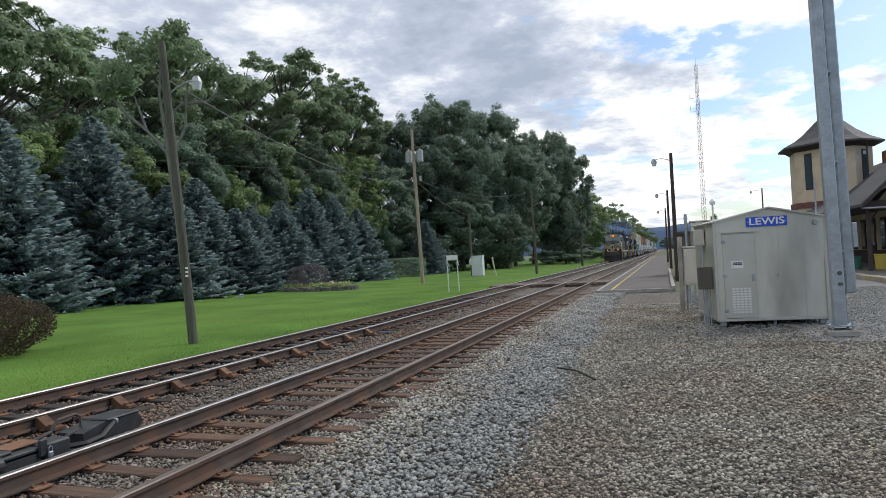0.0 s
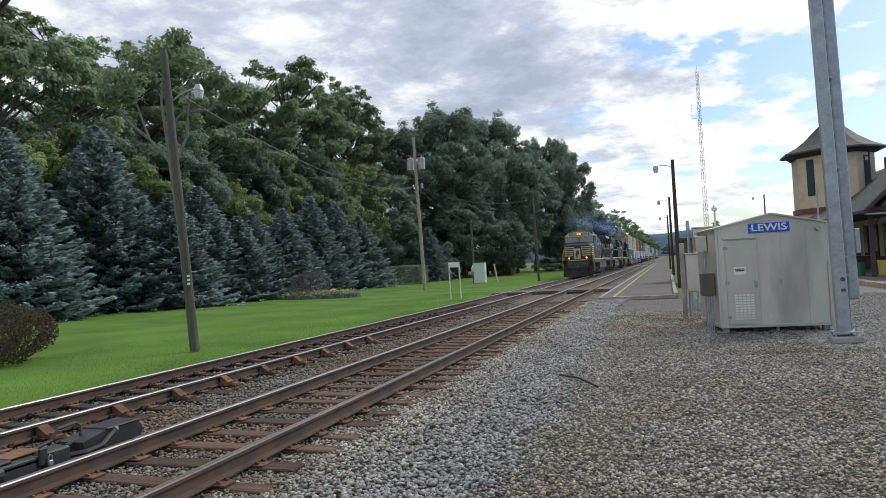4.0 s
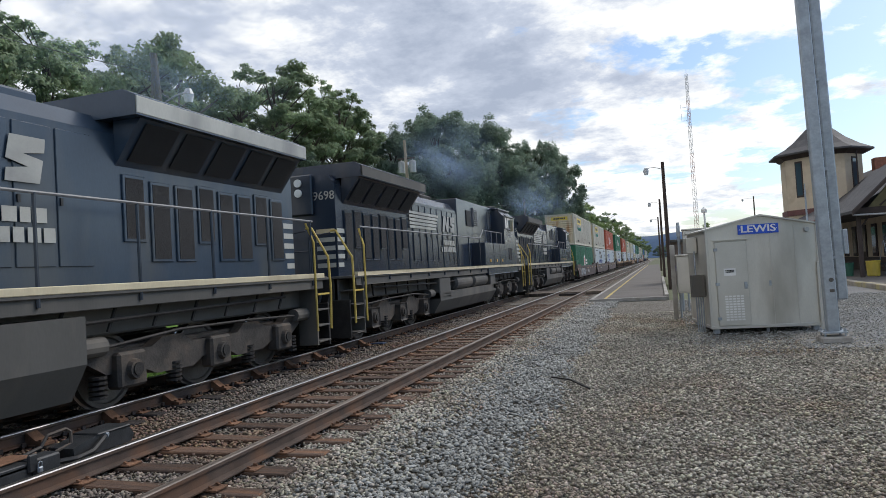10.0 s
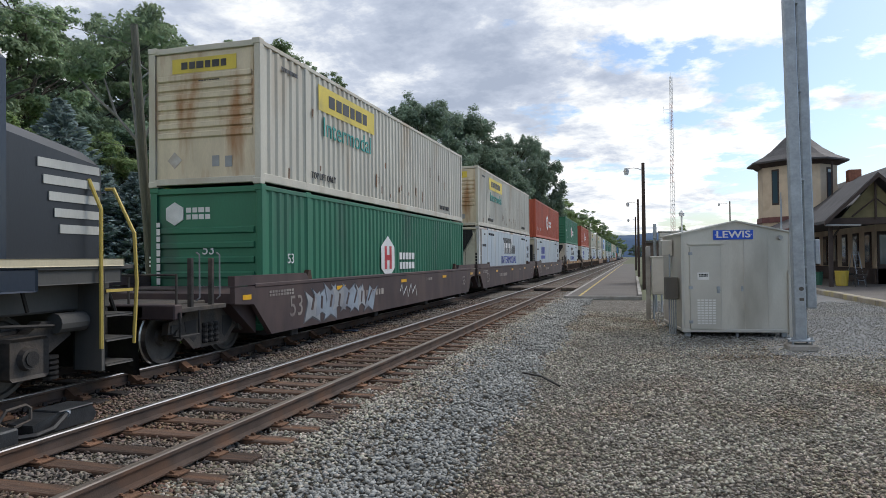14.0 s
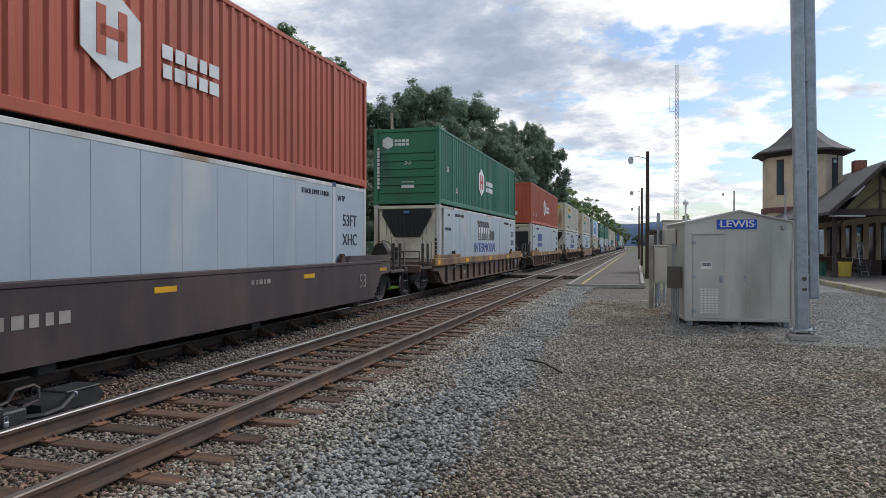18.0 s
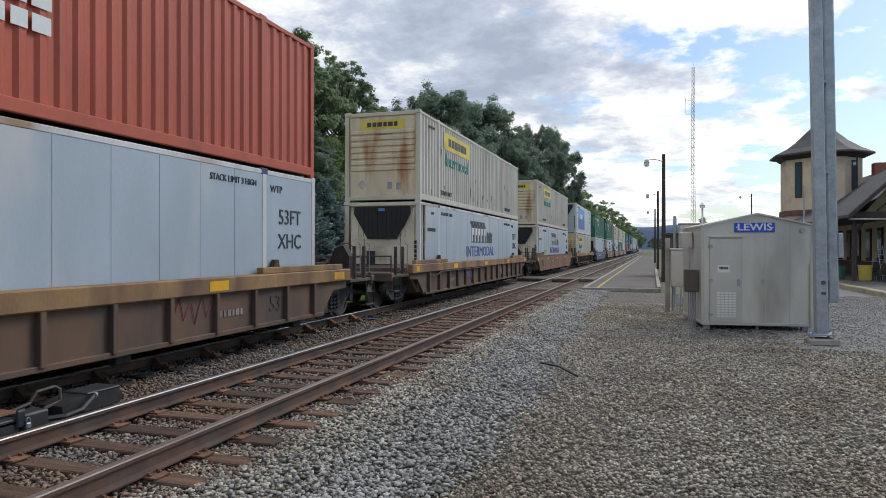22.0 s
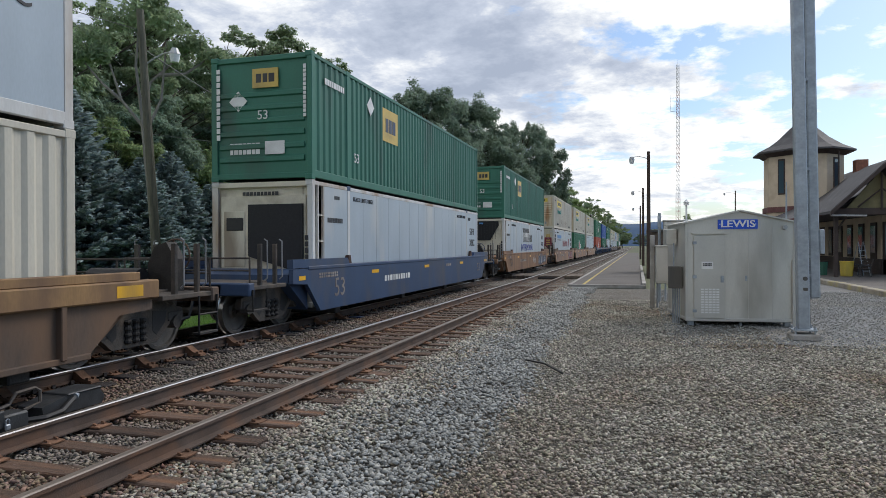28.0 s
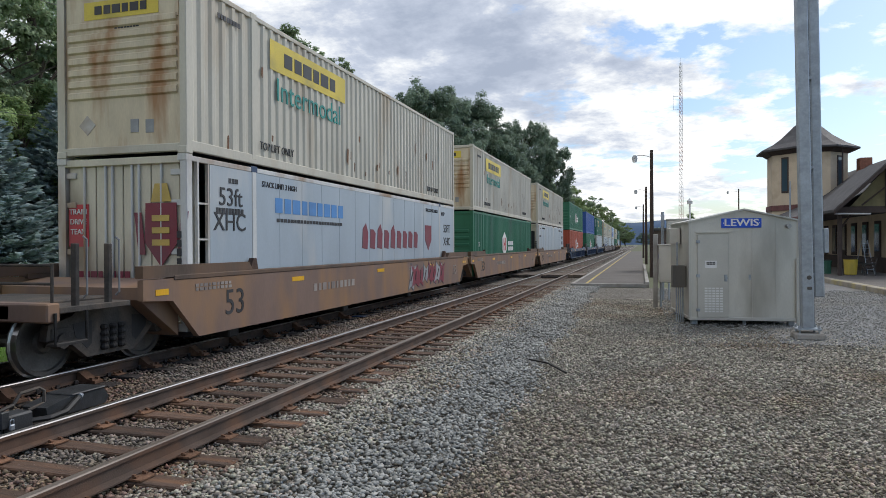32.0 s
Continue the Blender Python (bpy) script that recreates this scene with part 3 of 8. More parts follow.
def bed(p):
    return np.where(p[:, 0] < -3.55, -0.042, -0.042 + 0.03 * np.clip((p[:, 0] + 3.6) / 0.8, 0, 1)) + 0.012 * np.sin(p[:, 0] * 5 + p[:, 1] * 3)


stones("gravel_bed", field(int(112000 * STONES), (-2.0, 7.5), (2.6, 24), lambda p: (p[:, 0] > seam(p[:, 1])) & (p[:, 0] < 7.6) & (p[:, 1] > 1.35 * np.abs(p[:, 0]) - 0.5) & ((p[:, 1] < 14.2 + 1.6 * rng.random(len(p))) | (p[:, 0] < 0.9))), -0.022, 0.013, 0.027, M["gravel"], "brownish grey crushed-stone gravel")
stones("fresh_ballast", field(int(42000 * STONES), (-3.9, -0.8), (2.6, 31), lambda p: (p[:, 0] < seam(p[:, 1])) & (p[:, 0] > seam(p[:, 1]) - 0.75 - 1.0 * rng.random(len(p)))), bed, 0.018, 0.036, M["bluestone"], "blue-grey fresh crushed ballast beside the track", "ballast")
stones("shoulder_ballast", field(int(30000 * STONES), (-3.9, -1.6), (2.6, 31), lambda p: p[:, 0] < seam(p[:, 1]) - 0.75 - 1.0 * rng.random(len(p))), bed, 0.018, 0.036, M["gravel"], "brownish grey crushed ballast at the tie ends", "ballast")
stones("near_gravel", np.concatenate([field(26000, (-3.2, 8.3), (-9, 2.8), lambda p: p[:, 0] > -3.2, 1.0), field(9000, (2.0, 8.3), (2.6, 12), lambda p: p[:, 1] <= 1.35 * np.abs(p[:, 0]) - 0.3, 1.0)]), -0.03, 0.02, 0.034, M["gravel"], "brownish grey crushed-stone gravel")
stones("lot_gravel", field(30000, (0.6, 9.5), (11.5, 30), lambda p: (p[:, 1] > 13.0 + 2.2 * rng.random(len(p)) - 0.12 * p[:, 0]) & (p[:, 0] < 0.62 * p[:, 1]), 1.2), 0.0, 0.010, 0.022, M["bluestone"], "fine blue-grey gravel round the metal shed")
stones("track_ballast", field(int(48000 * STONES), (-6.2, -3.4), (1.5, 40)), lambda p: np.full(len(p), -0.034), 0.016, 0.034, M["ballast"], "rust-brown ballast stones between the ties", "ballast")
stones("between_ballast", field(int(38000 * STONES), (-9.8, -6.1), (3, 45)), lambda p: -0.036 - 0.01 * np.sin((p[:, 0] + 6.5) * 2), 0.018, 0.036, M["ballast"], "dark ballast stones round the far track", "ballast")

# ---- the train: materials ----
def paint(name, col, **k):
    a = dict(rough=0.55, scale=1.4, var=0.1, fine=35, bump=0.05, stain=tuple(0.45 * c + 0.05 for c in col), stain_amt=0.18, stretch=(1, 1, 0.35))
    a.update(k)
    return mat(name, col, **a)


M["c_white"] = paint("cream_white_container_paint", (0.55, 0.515, 0.425), stain=(0.42, 0.34, 0.24), stain_amt=0.22)
M["c_rusty"] = paint("rust_streaked_cream_paint", (0.62, 0.53, 0.38), stain=(0.36, 0.19, 0.085), stain_amt=0.30, scale=2.2, stretch=(1.6, 1, 0.35))
M["c_reefer"] = paint("pale_blue_white_panel", (0.375, 0.435, 0.485), var=0.07, bump=0.03, stain=(0.5, 0.5, 0.48), rough=0.4)
M["c_beige"] = paint("beige_reefer_front", (0.62, 0.57, 0.45), stain=(0.25, 0.2, 0.14), stain_amt=0.25)
M["c_green"] = paint("green_container_paint", (0.022, 0.16, 0.085), stain=(0.03, 0.09, 0.06))
M["c_green_e"] = paint("deep_green_container_paint", (0.026, 0.15, 0.10), stain=(0.03, 0.085, 0.06))
M["c_red"] = paint("orange_red_container_paint", (0.44, 0.082, 0.038), stain=(0.28, 0.06, 0.03))
M["c_blue"] = paint("blue_container_paint", (0.03, 0.10, 0.36))
M["c_grey"] = paint("grey_container_paint", (0.32, 0.33, 0.34))
M["c_frame_w"] = paint("scuffed_white_steel", (0.6, 0.6, 0.58), stain=(0.3, 0.2, 0.12), stain_amt=0.3)
M["l_white"] = paint("white_lettering", (0.72, 0.72, 0.70), stain_amt=0.1)
M["l_faded"] = paint("faded_lettering", (0.36, 0.32, 0.28), stain=(0.15, 0.12, 0.11), stain_amt=0.4)
M["l_black"] = paint("black_lettering", (0.025, 0.025, 0.028))
M["l_blue"] = paint("blue_lettering", (0.03, 0.05, 0.32))
M["l_teal"] = paint("teal_lettering", (0.02, 0.26, 0.22))
M["l_yellow"] = paint("yellow_panel_paint", (0.68, 0.52, 0.06))
M["l_pale"] = paint("faded_pale_blue_spray_paint", (0.30, 0.36, 0.42), stain=(0.16, 0.15, 0.16), stain_amt=0.4)
M["l_violet"] = paint("violet_spray_paint", (0.33, 0.20, 0.38))
M["l_maroon"] = paint("maroon_lettering", (0.22, 0.03, 0.05))
M["l_sky"] = paint("sky_blue_lettering", (0.08, 0.25, 0.55))
M["l_lime"] = paint("lime_green_decal", (0.2, 0.5, 0.05))
M["l_red"] = paint("red_decal", (0.5, 0.04, 0.05))
M["l_gold"] = paint("gold_decal", (0.6, 0.42, 0.1))
M["w_brown"] = paint("purple_brown_car_paint", (0.052, 0.033, 0.034), rough=0.7, var=0.2, stain=(0.09, 0.058, 0.05), stain_amt=0.4)
M["w_tan"] = paint("faded_tan_car_paint", (0.25, 0.135, 0.068), rough=0.75, var=0.2, scale=2.0, stain=(0.13, 0.07, 0.042), stain_amt=0.5)
M["w_buff"] = paint("rusty_buff_car_paint", (0.31, 0.18, 0.075), rough=0.75, var=0.2, scale=2.0, stain=(0.13, 0.075, 0.045), stain_amt=0.55)
M["w_side"] = paint("dusty_brown_car_side", (0.10, 0.070, 0.052), rough=0.8, var=0.22, scale=2.2, stain=(0.145, 0.085, 0.05), stain_amt=0.55)
M["w_blue"] = paint("dark_blue_car_paint", (0.025, 0.055, 0.12), rough=0.55, stain=(0.07, 0.07, 0.08), stain_amt=0.3)
M["w_mauve"] = paint("mauve_brown_car_paint", (0.20, 0.13, 0.10), rough=0.7, stain=(0.30, 0.165, 0.075), stain_amt=0.45)
M["w_grey"] = paint("grey_car_paint", (0.10, 0.105, 0.12), rough=0.7)
M["reflect"] = paint("yellow_reflector", (0.78, 0.42, 0.02), rough=0.35)
M["grime"] = mat("brake_dust_black_steel", (0.030, 0.027, 0.025), 0.7, 0.2, scale=5, var=0.35, fine=40, bump=0.3)
M["wheel"] = mat("worn_wheel_steel", (0.12, 0.11, 0.10), 0.5, 0.4, scale=5, var=0.25, fine=40, bump=0.1)
M["tread"] = mat("bright_wheel_tread", (0.55, 0.54, 0.53), 0.3, 1.0, scale=5, var=0.1, bump=0)
M["truck"] = mat("dusty_truck_casting", (0.062, 0.054, 0.047), 0.75, 0.1, scale=4, var=0.35, fine=30, bump=0.3, stain=(0.11, 0.085, 0.065), stain_amt=0.35)
M["n_black"] = paint("black_locomotive_paint", (0.018, 0.029, 0.050), rough=0.24, stain=(0.05, 0.052, 0.056), stain_amt=0.3)
M["n_blue"] = paint("blue_black_locomotive_paint", (0.037, 0.060, 0.093), rough=0.26, stain=(0.07, 0.08, 0.09), stain_amt=0.4)
M["n_cream"] = paint("dull_cream_paint", (0.60, 0.52, 0.35), stain=(0.33, 0.26, 0.16), stain_amt=0.25)
M["n_white"] = paint("grimy_white_paint", (0.46, 0.46, 0.42), stain=(0.25, 0.25, 0.24), stain_amt=0.3)
M["n_grey"] = paint("dusty_grey_underframe_paint", (0.085, 0.082, 0.075), rough=0.75, stain=(0.14, 0.125, 0.105), stain_amt=0.35)
M["n_nose"] = paint("black_nose_paint", (0.016, 0.019, 0.025), rough=0.4, stain=(0.04, 0.04, 0.04), stain_amt=0.25)
M["n_dust"] = paint("dust_covered_sill_paint", (0.15, 0.115, 0.082), rough=0.8, stain=(0.09, 0.08, 0.07), stain_amt=0.35)
M["n_yellow"] = paint("yellow_handrail_paint", (0.58, 0.42, 0.09))
M["rail_grey"] = paint("grey_handrail_paint", (0.23, 0.23, 0.235))
M["glass"] = mat("dark_cab_glass", (0.05, 0.085, 0.11), 0.06, 0.0, var=0.02, bump=0, spec=1.0)
# lighter than the side glass: reflected sky is painted into the base colour
M["windscreen"] = mat("sky_toned_windscreen_glass", (0.09, 0.13, 0.14), 0.08, 0.0, var=0.03, bump=0, spec=1.0)
M["mesh"] = mat("black_screen_mesh", (0.012, 0.012, 0.014), 0.7, scale=20, var=0.3, fine=150, bump=0.5)
M["headlight"] = mat("lit_warm_headlight", (0.6, 0.3, 0.08), 0.3, bump=0, emit=(1.0, 0.30, 0.04, 1.5))
M["headlight_w"] = mat("lit_amber_headlight", (0.6, 0.3, 0.08), 0.3, bump=0, emit=(1.0, 0.30, 0.04, 1.5))
M["hose"] = mat("black_rubber_hose", (0.02, 0.02, 0.02), 0.6, scale=8, bump=0.1)


def side(x, y, z):
    """Lettering pose on the side that faces +x."""
    return Matrix(((0, 0, 1, x), (1, 0, 0, y), (0, 1, 0, z), (0, 0, 0, 1)))


def side_l(x, y, z):
    return Matrix(((0, 0, -1, x), (-1, 0, 0, y), (0, 1, 0, z), (0, 0, 0, 1)))


def front(x, y, z):
    """Lettering pose on the end that faces -y."""
    return Matrix(((1, 0, 0, x), (0, 0, -1, y), (0, 1, 0, z), (0, 0, 0, 1)))


def decal(name, pts, material, parent, m, label="", d=0.008):
    """A flat raised shape from an outline in lettering space."""
    return part(name, prism(BM(), pts, "z", 0, d), material, parent, label, m)


def rect(w, h, skew=0.0):
    return [(-w / 2 - skew, -h / 2), (w / 2 - skew, -h / 2), (w / 2 + skew, h / 2), (-w / 2 + skew, h / 2)]


def bars(parent, m, material, w, h, n, name="lettering_bar", rows=1, gap=0.35):
    """Writing that cannot be read, as bars of its size."""
    bm = BM()
    bw = w / n
    for r in range(rows):
        hh = h / rows
        for k in range(n):
            x = -w / 2 + bw * (k + 0.5)
            yb = h / 2 - hh * (r + 0.5)
            f = 1 - gap * (0.6 + 0.4 * math.sin(k * 2.7 + r))
            prism(bm, [(x - bw * f / 2, yb - hh * 0.36), (x + bw * f / 2, yb - hh * 0.36), (x + bw * f / 2, yb + hh * 0.36), (x - bw * f / 2, yb + hh * 0.36)], "z", 0, 0.006)
    return part(name, bm, material, parent, "", m)


HX = 1.295
CL, CH = 16.15, 2.896


def corrugated(y0, y1, z0, z1, x, s, pitch=0.28, depth=0.036):
    """A closed corrugated wall sheet facing s."""
    bm = BM()
    n = max(1, round((y1 - y0) / pitch))
    p = (y1 - y0) / n
    out = []
    for k in range(n):
        a = y0 + k * p
        out += [(a, 0), (a + 0.30 * p, 0), (a + 0.5 * p, -depth), (a + 0.80 * p, -depth)]
    out.append((y1, 0))
    rows = []
    for z in (z0, z1):
        rows.append([bm.verts.new((s * (x + d), y, z)) for y, d in out])
    back = [[bm.verts.new((s * (x - 0.06), y, z)) for y in (y0, y1)] for z in (z0, z1)]
    for k in range(len(out) - 1):
        bm.faces.new((rows[0][k], rows[0][k + 1], rows[1][k + 1], rows[1][k]))
    bm.faces.new((back[0][0], back[0][1], back[1][1], back[1][0]))
    bm.faces.new(rows[1] + back[1][::-1]); bm.faces.new(rows[0] + back[0][::-1])
    bm.faces.new((rows[0][0], rows[1][0], back[1][0], back[0][0])); bm.faces.new((rows[0][-1], rows[1][-1], back[1][1], back[0][1]))
    return bm


def hexagon(r):
    return [(r * math.sin(k * math.pi / 3), r * math.cos(k * math.pi / 3)) for k in range(6)]


def container(kind, at):
    """A 53 foot container: origin in the middle of its base at the leading end."""
    spec = {
        "jb": ("c_white", "c_rusty", "cream white corrugated steel container with rust streaks and a yellow panel"),
        "hub_green": ("c_green", "c_green", "green corrugated steel container with a white hexagon emblem"),
        "hub_red": ("c_red", "c_red", "orange-red corrugated steel container with a white hexagon emblem"),
        "emp": ("c_green_e", "c_green_e", "dark green corrugated container with a faded gold emblem"),
        "blue": ("c_blue", "c_blue", "blue corrugated steel shipping container"),
        "prime": ("c_reefer", "c_beige", "pale blue-white refrigerated container with blue lettering and black grille"),
        "marten": ("c_reefer", "c_beige", "white refrigerated container with a blue emblem and black front screen"),
        "king": ("c_reefer", "c_beige", "plain white panelled refrigerated container with black front screen"),
        "kllm": ("c_reefer", "c_reefer", "white refrigerated container with a sky-blue side panel"),
        "cre": ("c_reefer", "c_beige", "white refrigerated container with maroon lettering and four-leaf doors"),
    }[kind]
    wall, end = M[spec[0]], M[spec[1]]
    steel = kind in ("jb", "hub_green", "hub_red", "emp", "blue")
    frame_m = wall if kind != "jb" else M["c_white"]
    if not steel:
        frame_m = M["c_frame_w"]
    c = thing("container", at, spec[2], "container", "double-stacked containers")
    # core, roof and floor
    part("roof", box(BM(), -HX + 0.02, HX - 0.02, 0.05, CL - 0.05, CH - 0.08, CH - 0.035), wall, c)
    part("floor", box(BM(), -HX + 0.02, HX - 0.02, 0.05, CL - 0.05, 0.06, 0.16), M["grime"], c)
    P = 1.98
    if steel:
        for s in (-1, 1):
            for a, b in ((0.1, P - 0.07), (P + 0.07, CL - P - 0.07), (CL - P + 0.07, CL - 0.1)):
                part("side_panel", corrugated(a, b, 0.2, CH - 0.09, HX - 0.012, s), wall, c)
    else:
        for s in (-1, 1):
            part("side_panel", box(BM(), s * (HX - 0.05), s * (HX - 0.008), P + 0.08, CL - P - 0.08, 0.2, CH - 0.09), wall, c)
            for a, b in ((0.62, P - 0.08), (CL - P + 0.08, CL - 0.1)):
                part("side_panel", box(BM(), s * (HX - 0.05), s * (HX - 0.008), a, b, 0.2, CH - 0.09), wall, c)
            bm = BM()
            for k in range(1, 13):
                y = P + k * (CL - 2 * P) / 13
                box(bm, s * (HX - 0.012), s * (HX - 0.0035), y - 0.006, y + 0.006, 0.22, CH - 0.1)
            part("panel_seam", bm, wall, c)
            # open service bay beside the machinery
            bm = BM()
            box(bm, s * (HX - 0.30), s * (HX - 0.25), 0.1, 0.6, 0.2, CH - 0.09)
            part("bay_back", bm, M["c_beige"], c)
            bm = BM()
            for y in (0.30, 0.58):
                box(bm, s * (HX - 0.06), s * (HX - 0.002), y - 0.02, y + 0.02, 0.2, CH - 0.09)
            for z in (0.9, 1.5, 2.1):
                box(bm, s * (HX - 0.06), s * (HX - 0.006), 0.30, 0.58, z - 0.015, z + 0.015)
            part("bay_ladder", bm, frame_m, c)
    for s in (-1, 1):
        for y in (P, CL - P):
            part("lift_post", box(BM(), s * (HX - 0.1), s * (HX + 0.002), y - 0.075, y + 0.075, 0.12, CH - 0.02, 0.012), frame_m, c)
            part("lift_casting", box(BM(), s * (HX - 0.12), s * (HX + 0.004), y - 0.11, y + 0.11, CH - 0.12, CH, 0.01), M["w_blue"] if not steel else frame_m, c)
        part("top_rail", box(BM(), s * (HX - 0.07), s * HX, 0.1, CL - 0.1, CH - 0.12, CH - 0.028, 0.01), frame_m, c)
        part("bottom_rail", box(BM(), s * (HX - 0.07), s * HX, 0.1, CL - 0.1, 0.045, 0.22, 0.012), frame_m, c)
        for y in (0.075, CL - 0.075):
            part("corner_post", box(BM(), s * (HX - 0.13), s * (HX + 0.001), y - 0.075, y + 0.075, 0.1, CH - 0.1, 0.012), frame_m, c)
            for z in (0.06, CH - 0.06):
                part("corner_casting", box(BM(), s * (HX - 0.17), s * (HX + 0.003), y - 0.09, y + 0.09, z - 0.06, z + 0.06, 0.012), frame_m, c)
    # far end: plain doors
    part("rear_door", box(BM(), -HX + 0.13, HX - 0.13, CL - 0.1, CL - 0.04, 0.1, CH - 0.1, 0.01), end, c)
    # leading end
    part("end_rail", box(BM(), -HX + 0.13, HX - 0.13, 0.0, 0.12, CH - 0.15, CH - 0.03, 0.01), frame_m if steel else end, c)
    part("end_sill", box(BM(), -HX + 0.13, HX - 0.13, 0.0, 0.12, 0.04, 0.17, 0.01), frame_m if steel else end, c)
    if steel:
        part("end_wall", box(BM(), -HX + 0.13, HX - 0.13, 0.05, 0.09, 0.16, CH - 0.14), end, c)
        n = 7 if kind == "jb" else 6
        for k in range(n):
            z = 0.98 + k * (CH - 0.62 - 0.9) / n if kind == "jb" else 0.42 + k * 0.3
            if kind == "hub_red":
                x = -0.96 + k * 0.385
                part("end_rib", prism(BM(), [(x - 0.11, 0.052), (x - 0.07, 0.022), (x + 0.07, 0.022), (x + 0.11, 0.052)], "z", 0.17, CH - 0.16), end, c)
                continue
            bm = BM()
            prism(bm, [(0.052, z), (0.012, z + 0.03), (0.012, z + 0.12), (0.052, z + 0.15)], "x", -HX + 0.2, HX - 0.2)
            part("end_rib", bm, end, c)
    if kind == "jb":
        for q in (P + 0.85, CL - P - 0.85):
            lettering("TOP LIFT ONLY", 0.22, M["l_black"], c, side(HX + 0.001, q, 0.42), width=1.3)
        part("end_plate", box(BM(), -HX + 0.16, HX - 0.16, 0.034, 0.052, CH - 0.66, CH - 0.18, 0.005), end, c)
        decal("yellow_panel", rect(1.5, 0.3), M["l_yellow"], c, front(0, 0.034, CH - 0.42), "yellow emblem panel")
        bars(c, front(0, 0.026, CH - 0.42), M["l_black"], 1.1, 0.2, 6)
        bars(c, front(0.1, 0.05, CH - 0.72), M["l_black"], 0.5, 0.09, 8)
        for x, z in ((-0.72, 0.55), (0.55, 0.48), (0.25, 0.5)):
            decal("placard", [(0, -0.17), (0.17, 0), (0, 0.17), (-0.17, 0)] if x < 0 else rect(0.16, 0.22), M["c_frame_w"] if x < 0 else M["c_grey"], c, front(x, 0.05, z))
        decal("yellow_panel", rect(3.5, 0.6), M["l_yellow"], c, side(HX - 0.0115, 4.33, 2.3), "yellow emblem panel", d=0.004)
        bars(c, side(HX - 0.0075, 4.33, 2.3), M["l_black"], 2.5, 0.4, 6)
        lettering("Intermodal", 0.66, M["l_teal"], c, side(HX - 0.002, 4.3, 1.62), width=2.95)
        bars(c, side(HX - 0.006, 1.2, 2.5), M["l_black"], 0.7, 0.12, 8)
        w = 0.035
        patch = bake("rust_patch", prism(BM(), [(-w, -0.09), (w * 0.4, -0.13), (w, 0.04), (w * 0.2, 0.07), (-w * 0.7, 0.05)], "x", -0.002, 0.002), M["tieplate"])
        for k in range(16):
            y, z = random.uniform(0.5, 15.5), random.uniform(0.3, 0.9) if k % 3 else random.uniform(0.3, 2.4)
            part("rust_patch", patch, None, c, "", pose(HX - 0.0105, y, z) @ Matrix.Diagonal((1, random.uniform(0.5, 1.5), random.uniform(0.6, 2.2), 1)))
    if kind in ("hub_green", "hub_red"):
        decal("emblem", hexagon(0.64), M["l_white"], c, side(HX - 0.006, 7.0, 1.42), "white hexagon emblem", d=0.014)
        bm = BM()
        for y in (6.8, 7.2):
            box(bm, HX + 0.008, HX + 0.014, y - 0.085, y + 0.085, 1.08, 1.76)
        box(bm, HX + 0.008, HX + 0.014, 6.78, 7.22, 1.34, 1.5)
        part("emblem_bar", bm, M["l_red"] if kind == "hub_green" else wall, c)
        bars(c, side(HX - 0.004, 8.75, 1.32), M["l_white"], 1.5, 0.6, 5, rows=2)
        lettering("53", 0.3, M["l_white"], c, side(HX - 0.004, 1.15, 0.68 if kind == "hub_red" else 1.4))
        lettering("53", 0.3, M["l_white"], c, side(HX - 0.004, 2.53, 0.67))
        decal("emblem", hexagon(0.24), M["l_white"], c, front(-0.75, 0.05, 2.35), "white hexagon emblem", d=0.02)
        bars(c, front(-0.2, 0.05, 2.35), M["l_white"], 0.6, 0.28, 4, rows=2)
        lettering("53", 0.3, M["l_white"], c, front(0.05, 0.03, 1.6))
        decal("data_plate", rect(0.5, 0.24), M["l_white"], c, front(0.05, 0.048, 0.75), d=0.03)
        bars(c, front(-1.12, 0.0, 1.4) @ pose(0, 0, 0.001, 0, 0, 90), M["l_white"], 1.6, 0.12, 11)
    if kind == "emp":
        decal("emblem", rect(1.25, 0.95), M["l_gold"], c, side(HX - 0.0115, 5.0, 2.0), "faded gold square emblem", d=0.004)
        bars(c, side(HX - 0.0075, 5.0, 2.0), M["w_blue"], 0.85, 0.55, 3)
        decal("placard", [(0, -0.26), (0.26, 0), (0, 0.26), (-0.26, 0)], M["l_white"], c, side(HX - 0.006, 3.45, 2.3))
        lettering("53", 0.34, M["l_white"], c, side(HX - 0.004, 2.5, 0.75))
        bars(c, side(HX - 0.004, 1.2, 2.35), M["l_white"], 1.1, 0.2, 9)
        decal("emblem", rect(0.66, 0.44), M["l_gold"], c, front(0.12, 0.02, 2.35), "faded gold square emblem", d=0.03)
        bars(c, front(0.12, -0.006, 2.35), M["l_black"], 0.5, 0.28, 3)
        decal("placard", [(0, -0.24), (0.24, 0), (0, 0.24), (-0.24, 0)], M["l_white"], c, front(-0.6, 0.02, 1.85))
        lettering("53", 0.3, M["l_white"], c, front(0.05, 0.0, 1.5))
        decal("data_plate", rect(0.5, 0.3), M["l_white"], c, front(0.35, 0.02, 0.75), d=0.01)
        bars(c, front(-0.45, 0.04, 0.75), M["l_white"], 0.8, 0.3, 7, rows=2)
        bars(c, front(-1.12, 0.0, 1.8) @ pose(0, 0, 0.001, 0, 0, 90), M["l_white"], 1.7, 0.13, 11)
        bars(c, front(1.12, 0.0, 2.0) @ pose(0, 0, 0.001, 0, 0, 90), M["l_white"], 1.2, 0.1, 12)
